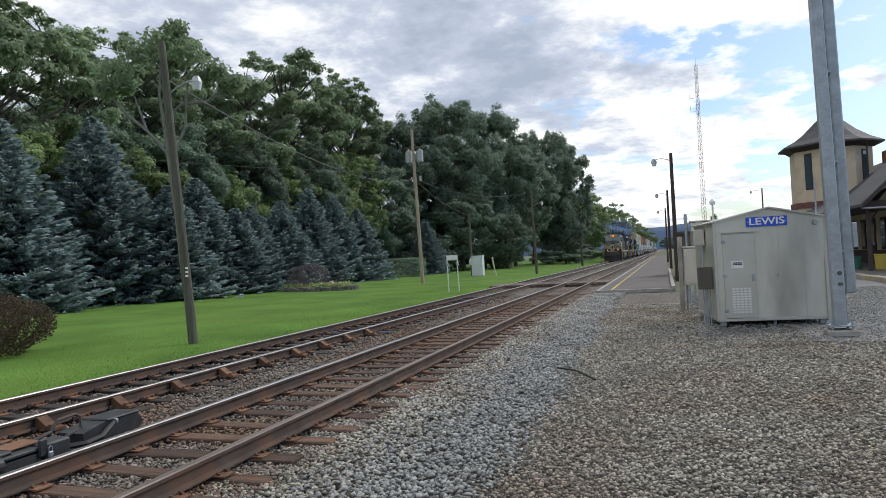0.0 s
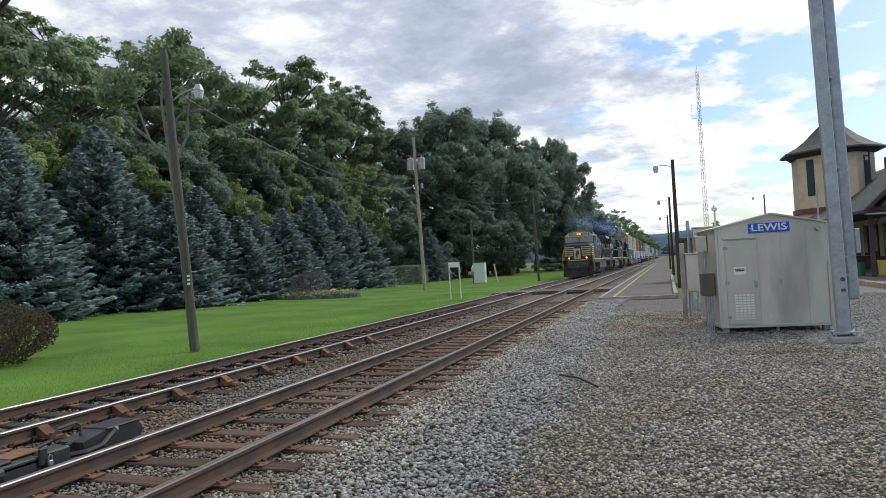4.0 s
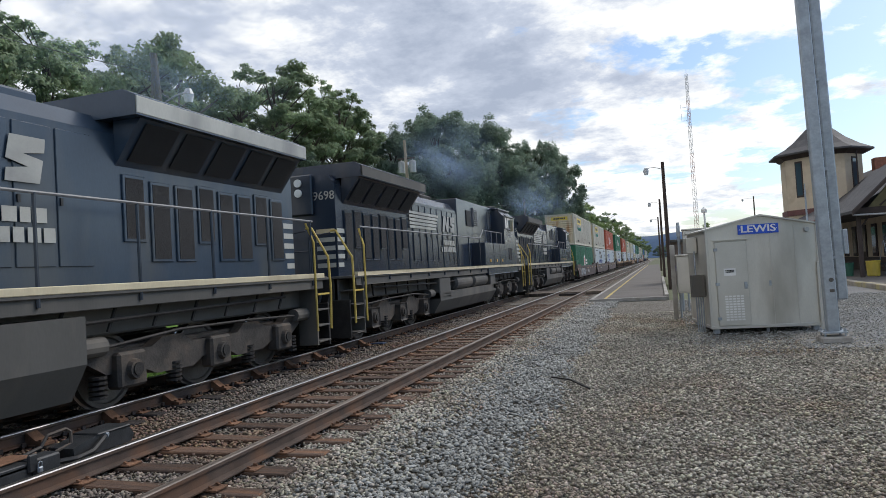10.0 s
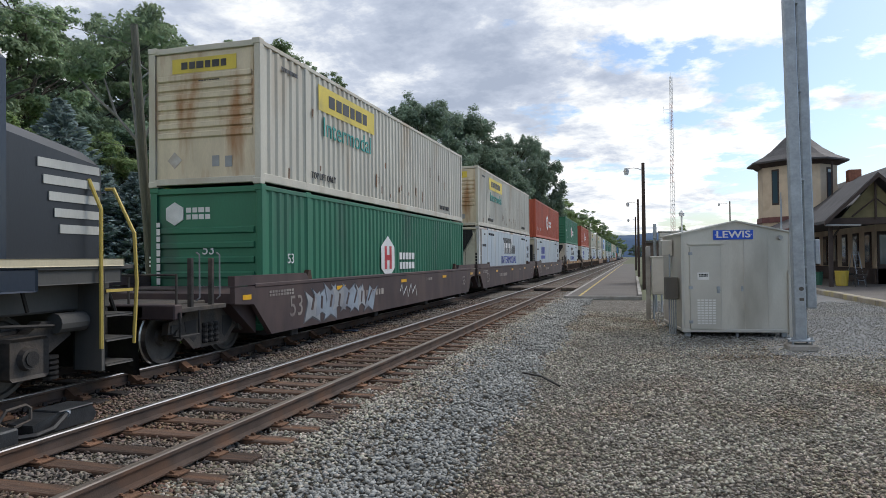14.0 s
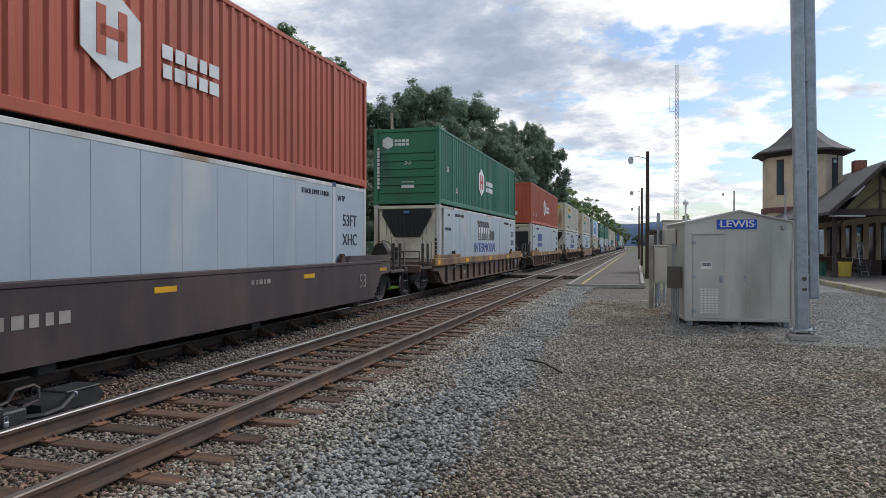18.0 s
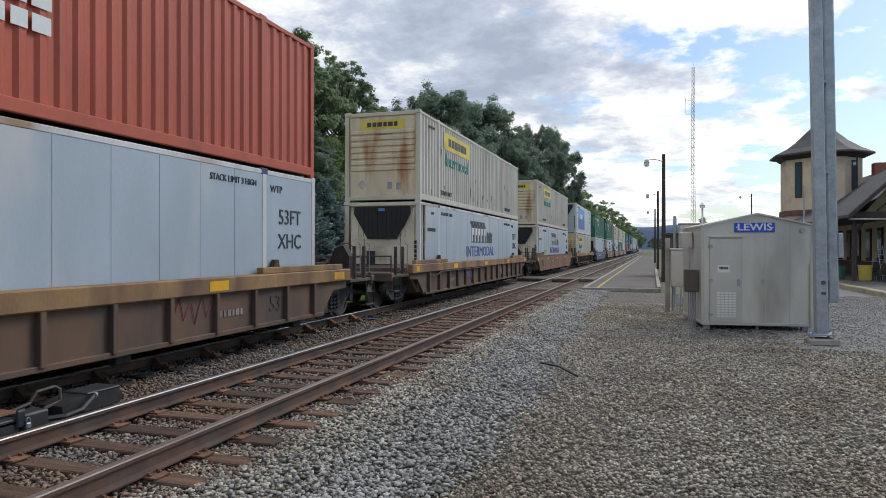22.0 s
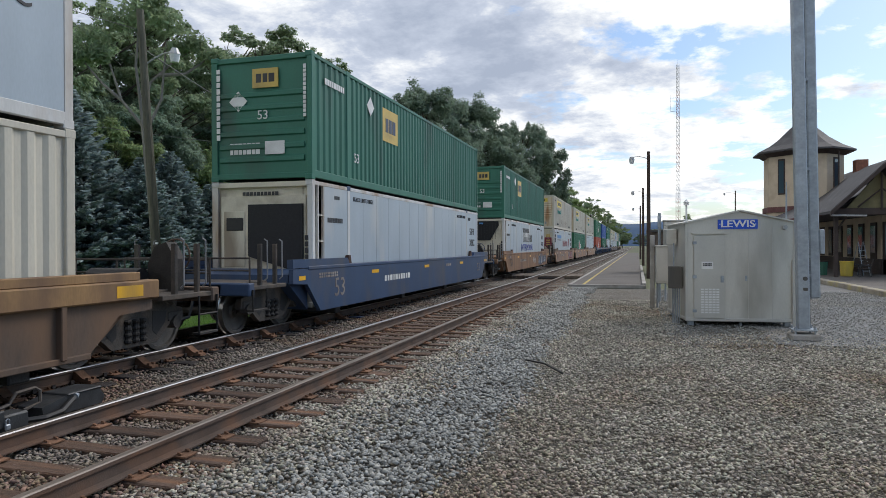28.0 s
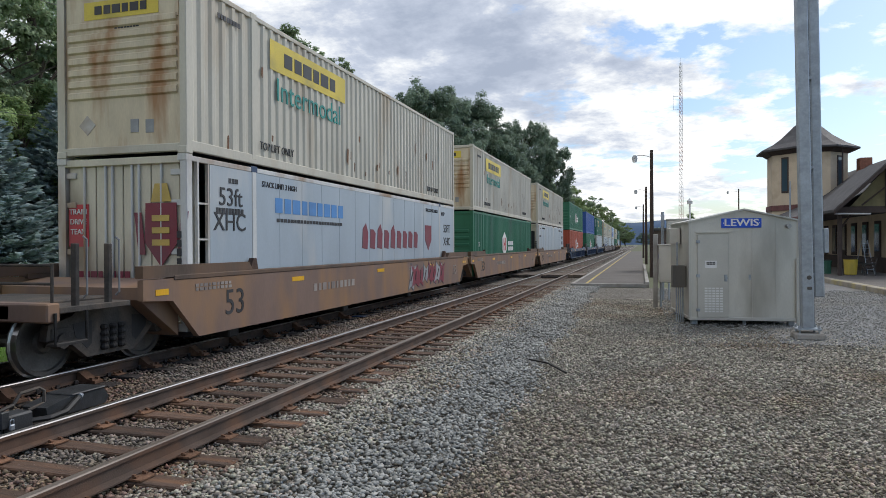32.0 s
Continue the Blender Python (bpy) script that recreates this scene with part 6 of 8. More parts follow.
    bk = lambda x, y, z: Matrix(((-1, 0, 0, x), (0, 0, 1, y), (0, 1, 0, z), (0, 0, 0, 1)))
    for z in (3.95, 4.2):
        bm = BM(); rod(bm, (0, 10.2, z), (0, 10.26, z), 0.1, 0.1, 14)
        part("rear_light", bm, M["lamp_glass"], L)
    for s in (-1, 1):
        lettering(number, 0.30, M["n_white"], L, bk(s * 0.62, 10.104, 3.85))
        for k in range(5):
            decal("end_stripe", rect(0.5, 0.11), M["n_cream"] if k == 0 else M["n_white"], L, bk(s * 0.62, 10.102, 2.98 - 0.21 * k), "white end stripe")
            part("end_stripe", box(BM(), s * 0.921, s * 0.93, 9.55 + 0.06 * k, 10.08, 2.925 - 0.21 * k, 3.035 - 0.21 * k), M["n_white"], L)
        # side handrails
        bm = BM()
        y0, y1 = -1.6, 9.95
        pipe(bm, [(s * 1.47, y0 - 0.6, 3.45), (s * 1.47, y0, 3.06), (s * 1.47, y1, 3.04)], 0.022)
        part("handrail", bm, M["rail_grey"], L, "long side handrail")
        for k in range(8):
            y = y0 + 0.1 + k * (y1 - y0 - 0.2) / 7
            part("stanchion", pipe(BM(), [(s * 1.48, y, 1.7), (s * 1.47, y, 3.05)], 0.024, 6), M["n_black"], L)
    # tank
    if not turned:
        tank = lambda w: [(-w, 1.55), (w, 1.55), (w, 0.95), (w - 0.28, 0.48), (-(w - 0.28), 0.48), (-w, 0.95)]
        part("fuel_tank", prism(BM(), tank(1.45), "y", -3.6, 4.05), M["n_grey"], L, "dusty grey fuel tank")
        part("tank_seam", prism(BM(), tank(1.465), "y", -0.35, -0.25), M["grime"], L)
        for s in (-1, 1):
            bm = BM(); rod(bm, (s * 1.3, -4.1, 1.5), (s * 1.3, -4.1, 1.18), 0.07, 0.17, 12)
            part("bell", bm, M["truck"], L)
    else:
        part("fuel_tank", prism(BM(), [(-1.45, 1.12), (1.45, 1.12), (1.45, 0.85), (1.2, 0.45), (-1.2, 0.45), (-1.45, 0.85)], "y", -4.0, 3.9), M["n_grey"], L, "dusty grey fuel tank")
        part("tank_end", box(BM(), -1.45, 1.45, 2.7, 3.9, 0.9, 1.6, 0.03), M["n_grey"], L)
        part("tank_end", box(BM(), -1.45, 1.45, -4.0, -3.1, 0.9, 1.6, 0.03), M["n_grey"], L)
        for s in (-1, 1):
            for y in (-1.7, 0.75):
                bm = BM(); rod(bm, (s * 1.18, y - 1.0, 1.38), (s * 1.18, y + 1.0, 1.38), 0.27, 0.27, 18); rod(bm, (s * 1.18, y - 1.08, 1.38), (s * 1.18, y - 1.0, 1.38), 0.18, 0.27, 18); rod(bm, (s * 1.18, y + 1.0, 1.38), (s * 1.18, y + 1.08, 1.38), 0.27, 0.18, 18)
                part("air_reservoir", bm, M["n_grey"], L, "", smooth=False)
                part("reservoir_strap", box(BM(), s * 0.9, s * 1.3, y - 0.6, y - 0.52, 1.02, 1.2), M["grime"], L)
    # trucks
    for d in (-1, 1):
        yc2 = 6.97 * d
        t = part("truck", box(BM(), -0.95, 0.95, yc2 - 2.2, yc2 + 2.2, 0.78, 1.05, 0.03), M["truck"], L, "dusty three-axle truck")
        for s in (-1, 1):
            out = [(-2.75, 0.95), (-2.7, 1.14), (-2.3, 1.16), (-2.1, 1.02), (-1.5, 1.0), (-1.25, 1.12), (-0.8, 1.12), (-0.6, 0.98), (0.6, 0.98), (0.8, 1.12), (1.25, 1.12), (1.5, 1.0), (2.1, 1.02), (2.3, 1.16), (2.7, 1.14), (2.75, 0.95), (2.35, 0.72), (1.7, 0.72), (1.4, 0.6), (0.6, 0.58), (0.35, 0.7), (-0.35, 0.7), (-0.6, 0.58), (-1.4, 0.6), (-1.7, 0.72), (-2.35, 0.72)]
            part("truck_frame", prism(BM(), [(yc2 + y, z) for y, z in out], "x", s * 1.0, s * 1.18), M["truck"], t)
            for k in (-1, 0, 1):
                y = yc2 + k * 1.98
                bm = BM(); box(bm, s * 1.05, s * 1.3, y - 0.27, y + 0.27, 0.5, 1.0, 0.04); rod(bm, (s * 1.3, y, 0.75), (s * 1.37, y, 0.75), 0.15, 0.13, 14)
                part("journal_box", bm, M["truck"], t)
                part("journal_cap", rod(BM(), (s * 1.37, y, 0.75), (s * 1.39, y, 0.75), 0.09, 0.09, 12), M["grime"], t)
            for y in (-2.5, -1.0, 1.0, 2.5):
                bm = BM()
                for k in range(5):
                    rod(bm, (s * 1.12, yc2 + y * 0.98, 0.42 + 0.065 * k), (s * 1.12, yc2 + y * 0.98, 0.455 + 0.065 * k), 0.12, 0.12, 10)
                part("coil_spring", bm, M["grime"], t)
            for q in (-2.9, 2.45):
                part("brake_cylinder", rod(BM(), (s * 1.22, yc2 + q, 1.12), (s * 1.22, yc2 + q + 0.45, 1.12), 0.13, 0.13, 12), M["n_grey"], t)
            bm = BM(); pipe(bm, [(s * 1.26, yc2 - 2.4, 1.1), (s * 1.28, yc2 - 1.0, 1.2), (s * 1.28, yc2 + 0.8, 1.18), (s * 1.26, yc2 + 2.4, 1.12)], 0.025)
            part("brake_pipe", bm, M["grime"], t)
        for k in (-1, 0, 1):
            w = part("wheelset", WS_LOCO, None, L, "", pose(0, yc2 + k * 1.98, RAIL_Z + 0.53))
            WHEELS.append((w, 0.53, -1 if turned else 1))
    TRAIN.append((L, yc))
    return L


loco("4305", 126.45, False, "n_blue", "n_blue", "blue-black diesel locomotive with cream nose stripes and lit headlights")
loco("9698", 148.7, True, "n_black", "n_black", "black diesel locomotive running hood first with white lettering")
loco("7635", 170.95, True, "n_black", "n_black", "black diesel locomotive with white striped hood end")

# ---- exhaust smoke ----
def smoke_material():
    """Thin blue-grey haze that fades towards the rim of its puff."""
    m = bpy.data.materials.new("thin_blue_smoke")
    m.use_nodes = True
    nt = m.node_tree
    N, L = nt.nodes.new, nt.links.new
    nt.nodes.remove(nt.nodes["Principled BSDF"])
    co, gr, no = N("ShaderNodeTexCoord"), N("ShaderNodeTexGradient"), N("ShaderNodeTexNoise")
    gr.gradient_type = "QUADRATIC_SPHERE"
    no.inputs["Scale"].default_value, no.inputs["Detail"].default_value = 2.2, 5
    L(co.outputs["Object"], gr.inputs[0]); L(co.outputs["Object"], no.inputs["Vector"])
    mr = N("ShaderNodeMapRange")
    for k, v in zip(("From Min", "From Max", "To Min", "To Max"), (0.35, 0.72, 0.0, 0.24)):
        mr.inputs[k].default_value = v
    L(no.outputs["Fac"], mr.inputs["Value"])
    mul = N("ShaderNodeMath"); mul.operation = "MULTIPLY"
    L(gr.outputs["Fac"], mul.inputs[0]); L(mr.outputs[0], mul.inputs[1])
    tr, df, mx = N("ShaderNodeBsdfTransparent"), N("ShaderNodeBsdfTranslucent"), N("ShaderNodeMixShader")
    df.inputs[0].default_value = (0.38, 0.52, 0.80, 1)
    L(mul.outputs[0], mx.inputs[0]); L(tr.outputs[0], mx.inputs[1]); L(df.outputs[0], mx.inputs[2])
    L(mx.outputs[0], nt.nodes["Material Output"].inputs[0])
    return m


M["smoke"] = smoke_material()
bm = BM(); bmesh.ops.create_grid(bm, x_segments=8, y_segments=8, size=1.0)
for v in bm.verts:
    v.co.z = 0.25 * noise.noise(v.co * 1.5)
PUFF = bake("smoke_puff", bm, M["smoke"], True)


def smoke(y0, n, seed):
    """Drifting puffs behind an exhaust stack; y0 is the stack's place at the start."""
    g = random.Random(seed)
    S = thing("exhaust_smoke", pose(FAR_X, y0, 5.0), "thin blue diesel exhaust smoke over the locomotives", "smoke", "exhaust smoke")
    for k in range(n):
        r = 1.6 + 0.55 * k
        part("smoke_puff", PUFF, None, S, "", pose(g.uniform(-0.8, 0.5) - 0.35 * k, 1.0 + 3.2 * k, 1.0 + 0.42 * k + g.uniform(-0.3, 0.5), 90 + g.uniform(-20, 20), 0, 25 + g.uniform(-25, 25)) @ Matrix.Diagonal((r * 1.3, r, r, 1)))
    TRAIN.append((S, y0))


smoke(128.4, 3, 1); smoke(147.0, 4, 2); smoke(169.2, 5, 3)

# ---- equipment shed ----
def shed():
    S = thing("equipment_shed", pose(1.11, 16.66, 0, 0, 0, 7), "aluminium railway equipment shed with a blue name sign", "shed")
    W, D, E, P = 2.38, 2.6, 2.42, 2.68
    z0 = 0.11
    part("body", prism(BM(), [(0, z0), (W, z0), (W, E), (W / 2, P), (0, E)], "y", 0, D), M["shed"], S)
    for s in (0, 1):
        a, b = ((-0.06, E - 0.02), (W / 2, P + 0.0)) if s == 0 else ((W / 2, P + 0.0), (W + 0.06, E - 0.02))
        part("roof_panel", prism(BM(), [a, b, (b[0], b[1] + 0.035), (a[0], a[1] + 0.035)], "y", -0.08, D + 0.08), M["shed"], S)
    for x in (0.0, W):
        part("corner_trim", box(BM(), x - 0.03, x + 0.03, -0.025, 0.05, z0, E, 0.008), M["shed_door"], S)
    for x in (0.12, W - 0.12):
        for y in (0.15, D - 0.2):
            part("foot", box(BM(), x - 0.07, x + 0.07, y - 0.07, y + 0.07, -0.01, z0 + 0.02, 0.01), M["galv"], S)
    part("foot", box(BM(), W / 2 + 0.02, W / 2 + 0.08, 0.1, 0.18, -0.01, z0 + 0.01), M["galv"], S)
    part("base_rail", box(BM(), -0.02, W + 0.02, -0.03, D, z0 - 0.005, z0 + 0.07, 0.008), M["shed_door"], S)
    for x in (0.86, 1.38, 1.9):
        part("panel_seam", box(BM(), x - 0.005, x + 0.005, -0.012, 0.0, z0 + 0.07, E), M["shed_door"], S)
    d = part("door", box(BM(), 0.16, 0.86, -0.045, 0.0, 0.18, 2.13, 0.008), M["shed_door"], S, "closed aluminium door")
    part("drip_cap", box(BM(), 0.12, 0.92, -0.07, 0.0, 2.16, 2.19), M["shed"], S)
    for z in (0.35, 1.15, 1.95):
        part("hinge", box(BM(), 0.13, 0.22, -0.065, -0.04, z - 0.035, z + 0.035, 0.005), M["galv"], d)
    bm = BM()
    rod(bm, (0.79, -0.1, 1.1), (0.79, -0.04, 1.1), 0.035, 0.03, 10); box(bm, 0.755, 0.825, -0.055, -0.04, 1.02, 1.18, 0.005)
    part("handle", bm, M["galv"], d, "round steel knob")
    for k in range(10):
        for j in range(5):
            if j < 4 or k % 1 == 0:
                part("vent_slat", box(BM(), 0.32 + j * 0.085, 0.385 + j * 0.085, -0.055, -0.04, 0.3 + k * 0.06, 0.335 + k * 0.06), M["white"], d)
    decal("notice", rect(0.26, 0.17), M["white"], d, front(0.46, -0.045, 1.42), "white printed notice")
    bars(d, front(0.46, -0.054, 1.44), M["l_black"], 0.2, 0.07, 6, rows=2)
    decal("keyhole_plate", rect(0.05, 0.12), M["galv"], S, front(1.33, 0.0, 1.12))
    sg = part("name_sign", box(BM(), 0.7, 1.58, -0.035, -0.012, 2.27, 2.49, 0.004), M["sign_blue"], S, "blue enamel sign with white letters")
    lettering("LEWIS", 0.225, M["white"], sg, front(1.14, -0.037, 2.38), width=0.74)
    for dx, dz in ((-0.006, 0.0), (0.006, 0.0), (0.0, 0.006)):
        lettering("LEWIS", 0.225, M["white"], sg, front(1.14 + dx, -0.0375 - abs(dz) * 0.1 - dx * 0.02, 2.38 + dz), width=0.74)
    for x in (0.745, 1.535):
        part("rivet", rod(BM(), (x, -0.04, 2.38), (x, -0.03, 2.38), 0.012, 0.012, 8), M["white"], sg)
    # conduit and boxes on the left flank
    bm = BM()
    for k in range(4):
        rod(bm, (-0.22 + k * 0.05, 0.5, 0.0), (-0.22 + k * 0.05, 0.5, 0.85), 0.018)
    part("conduit", bm, M["galv"], S)
    part("junction_box", box(BM(), -0.32, -0.02, 0.38, 0.62, 0.85, 1.38, 0.01), M["n_grey"], S)
    part("junction_box", box(BM(), -0.28, -0.02, 1.1, 1.5, 1.9, 2.3, 0.01), M["shed_door"], S)
    part("conduit", rod(BM(), (-0.2, 0.5, 1.38), (-0.2, 0.5, 1.95), 0.02), M["galv"], S)
    part("conduit", box(BM(), W - 0.06, W + 0.03, -0.06, -0.02, 0.02, 1.55, 0.006), M["shed_door"], S)
    bm = BM(); rod(bm, (0.04, 0.2, E - 0.1), (0.04, 0.2, 2.85), 0.022); rod(bm, (0.04, 0.2, 2.85), (0.04, 0.2, 2.92), 0.065, 0.065, 12); rod(bm, (0.04, 0.2, 2.92), (0.04, 0.2, 2.99), 0.075, 0.01, 12)
    part("antenna", bm, M["white"], S, "white dome antenna on a pipe")
    bm = BM(); rod(bm, (W - 0.14, 0.1, E - 0.2), (W - 0.14, 0.1, 3.2), 0.02); rod(bm, (W - 0.14, 0.1, 3.15), (W - 0.14, 0.1, 3.35), 0.012)
    part("antenna", bm, M["galv"], S, "steel whip antenna")
    bm = BM(); rod(bm, (W - 0.22, -0.02, E - 0.12), (W - 0.22, -0.1, E - 0.12), 0.06, 0.05, 10)
    part("security_lamp", bm, M["lamp_grey"], S)
    return S


shed()

# grey cabinets and stub posts behind the shed
def cabinet(x, y, w, d, z0, z1, m, label, legs=True):
    c = thing("signal_cabinet", pose(x, y, 0), label, "cabinet")
    part("body", box(BM(), 0, w, 0, d, z0, z1, 0.015), m, c)
    part("lid", box(BM(), -0.03, w + 0.03, -0.03, d + 0.03, z1, z1 + 0.05, 0.01), m, c)
    part("door", box(BM(), 0.05, w - 0.05, -0.02, 0.0, z0 + 0.06, z1 - 0.06, 0.006), m, c)
    part("latch", box(BM(), w - 0.12, w - 0.08, -0.05, -0.02, (z0 + z1) / 2 - 0.08, (z0 + z1) / 2 + 0.08, 0.005), M["galv"], c)
    if legs:
        for q in (0.06, w - 0.06):
            part("leg", rod(BM(), (q, d / 2, -0.02), (q, d / 2, z0), 0.03), M["galv"], c)
    return c


cabinet(0.52, 20.9, 1.25, 0.7, 0.75, 1.85, M["shed_door"], "grey steel signal cabinet on two legs")
cabinet(0.85, 23.6, 0.8, 0.6, 1.3, 2.7, M["shed_door"], "tall grey steel relay cabinet on legs")
cabinet(1.9, 21.9, 0.7, 0.6, 1.6, 2.4, M["shed"], "small grey meter cabinet on legs")
bm = BM(); box(bm, 0.36, 0.5, 21.1, 21.24, -0.02, 2.2, 0.015)
single("stub_post", bm, M["concrete"], "pale grey square concrete post in the gravel", "post")
bm = BM(); rod(bm, (0.72, 24.0, -0.02), (0.72, 24.0, 3.0), 0.05); box(bm, 0.66, 0.78, 23.94, 24.06, 2.5, 2.9, 0.01)
single("pipe_post", bm, M["galv"], "galvanised pipe post with a small head", "post")


# steel signal mast
def mast_pole():
    S = thing("signal_mast", pose(3.2, 14.8, 0, 0, -0.95, 0), "tall galvanised steel signal mast on a concrete footing", "signal mast")
    part("footing", box(BM(), -0.26, 0.28, -0.26, 0.28, -0.02, 0.12, 0.03), M["concrete"], S, "concrete footing")
    part("base_plate", box(BM(), -0.22, 0.22, -0.22, 0.22, 0.18, 0.21, 0.006), M["galv"], S)
    for x in (-0.175, 0.175):
        for y in (-0.175, 0.175):
            bm = BM(); rod(bm, (x, y, 0.12), (x, y, 0.27), 0.018, 0.018, 8); rod(bm, (x, y, 0.21), (x, y, 0.24), 0.032, 0.032, 6)
            part("anchor_bolt", bm, M["galv"], S)
    rows = [[(s * w, t * w, z) for s, t in ((-1, -0.8), (-0.8, -1), (0.8, -1), (1, -0.8), (1, 0.8), (0.8, 1), (-0.8, 1), (-1, 0.8))] for z, w in ((0.20, 0.112), (5.6, 0.108), (12.5, 0.104))]
    part("column", ring_rows(BM(), rows), M["galv"], S)
    bm = BM(); rod(bm, (0.03, -0.137, 1.22), (0.03, -0.1, 1.22), 0.04, 0.045, 12)
    part("hand_hole", bm, M["n_grey"], S)
    part("padlock", box(BM(), -0.01, 0.07, -0.137, -0.1, 0.98, 1.04, 0.008), M["n_grey"], S)
    part("side_column", box(BM(), 0.185, 0.375, 0.2, 0.39, 0.8, 12.5, 0.025), M["galv"], S)
    part("junction_box", box(BM(), 0.375, 0.47, 0.21, 0.38, 1.7, 2.2, 0.015), M["galv"], S)
    for z in (1.25, 1.62, 3.4, 5.2, 7.0):
        part("bracket", box(BM(), 0.06, 0.2, 0.08, 0.3, z, z + 0.05), M["galv"], S)
    part("cable_conduit", rod(BM(), (0.15, 0.14, 0.12), (0.145, 0.14, 12.4), 0.018), M["grime"], S)


mast_pole()

# ---- platform, crossing, kerb ----
bm = BM(); box(bm, -2.95, 0.18, 31.2, 170, -0.05, 0.10, 0.01)
single("platform", bm, M["paving"], "low asphalt station platform along the track", "platform", kind="structure")
bm = BM(); box(bm, -3.1, -2.95, 31.0, 170, -0.05, 0.115, 0.012); box(bm, -2.95, 0.35, 31.0, 31.2, -0.05, 0.115, 0.012)
single("platform_edge", bm, M["concrete"], "pale concrete platform edging", "kerb", kind="structure")
bm = BM(); box(bm, -2.47, -2.35, 31.25, 170, 0.098, 0.105)
single("yellow_line", bm, M["yellow_line"], "worn yellow safety line on the platform", "line", kind="structure")
bm = BM(); box(bm, 0.18, 0.36, 31.2, 60, -0.05, 0.2, 0.02)
single("platform_kerb", bm, M["concrete"], "raised concrete kerb behind the platform", "kerb", kind="structure")
cross = thing("foot_crossing", pose(0, 38.0, 0), "weathered timber plank crossing over both tracks", "crossing", kind="structure")
for x0, x1 in ((-3.95, -3.1), (-5.42, -4.18), (-7.45, -5.66), (-8.93, -7.69), (-9.9, -9.17)):
    n = max(2, round((x1 - x0) / 0.26))
    for k in range(n):
        a = x0 + (x1 - x0) * k / n
        part("plank", box(BM(), a + 0.008, a + (x1 - x0) / n - 0.008, 0, 3.2 + random.uniform(-0.1, 0.1), 0.02, 0.185 + random.uniform(-0.008, 0.004), 0.01), M["plank"], cross)
part("plank", box(BM(), -5.42, -4.18, -0.3, 0.0, 0.0, 0.12, 0.02), M["tie_dark"], cross)


# ---- lamps on wooden poles ----
def street_lamp(x, y, h, arm, label, m, lean=0.0):
    S = thing("street_lamp", pose(x, y, 0), label, "street lamp", "platform lamps")
    part("pole", rod(BM(), (0, 0, -0.1), (lean, 0, h), 0.13, 0.09, 12), m, S)
    zt = h - 0.45
    bm = BM()
    pts = [(lean + arm * q, 0, zt + 0.18 * math.sin(q * 2.6)) for q in (0, 0.25, 0.5, 0.75, 0.95)]
    pipe(bm, pts, 0.022)
    part("arm", bm, M["lamp_grey"], S)
    e = pts[-1]
    bm = BM(); rod(bm, (e[0], 0, e[2] - 0.12), (e[0], 0, e[2] + 0.06), 0.17, 0.10, 12)
    part("hood", bm, M["lamp_grey"], S)
    bm = BM(); rod(bm, (e[0], 0, e[2] - 0.34), (e[0], 0, e[2] - 0.12), 0.11, 0.16, 12)
    part("globe", bm, M["lamp_glass"], S)
    return S


street_lamp(0.62, 41.0, 7.4, -1.0, "brown wooden lamp pole with a curved bracket lamp", M["pole_brown"])
street_lamp(0.5, 67.0, 7.4, -1.0, "brown wooden lamp pole far down the platform", M["pole_brown"])
street_lamp(0.35, 97.0, 7.4, -1.0, "brown wooden lamp pole far down the platform", M["pole_brown"])
street_lamp(14.0, 108.0, 10.0, -1.6, "tall lamp pole beyond the station", M["pole_wood"])
bm = BM(); rod(bm, (20.5, 122, 0), (20.5, 122, 10), 0.12, 0.1); single("utility_post", bm, M["pole_wood"], "plain wooden post beyond the station", "post")

# brown platform hut
H = thing("platform_hut", pose(0.75, 45.5, 0), "brown flat-roofed hut beside the platform", "hut")
part("wall", box(BM(), 0, 2.0, 0, 3.2, 0.0, 2.75, 0.02), mat("brown_hut_boards", (0.16, 0.125, 0.10), 0.85, scale=2, var=0.2, bump=0.3), H)
part("roof", box(BM(), -0.18, 2.2, -0.2, 3.4, 2.75, 2.92, 0.02), M["n_grey"], H)
part("door", box(BM(), 0.5, 1.3, -0.04, 0.0, 0.0, 2.0, 0.01), M["w_brown"], H)
part("notice", box(BM(), 0.05, 0.4, -0.03, 0.0, 0.9, 1.25), M["l_blue"], H)

# ---- station ----
M["stucco"] = mat("cream_stucco", (0.60, 0.50, 0.37), 0.9, scale=1.2, var=0.1, fine=40, bump=0.25, stain=(0.45, 0.36, 0.26), stain_amt=0.2)
M["slate"] = mat("dark_slate_roof", (0.075, 0.072, 0.075), 0.75, scale=1.5, var=0.25, fine=25, bump=0.4)
M["roof_red"] = mat("maroon_roof_trim", (0.16, 0.07, 0.065), 0.7, scale=3, var=0.2, bump=0.1)
M["trim_dark"] = mat("dark_brown_woodwork", (0.05, 0.035, 0.03), 0.7, scale=4, var=0.2, bump=0.15)
M["brick"] = mat("red_chimney_brick", (0.28, 0.12, 0.08), 0.9, scale=6, var=0.25, fine=40, bump=0.4)
M["gable"] = mat("olive_gable_boards", (0.21, 0.19, 0.10), 0.85, scale=3, var=0.15, bump=0.2)


def oct_ring(cx, cy, r, z):
    return [(cx + r * math.cos((k + 0.5) * math.pi / 4), cy + r * math.sin((k + 0.5) * math.pi / 4), z) for k in range(8)]


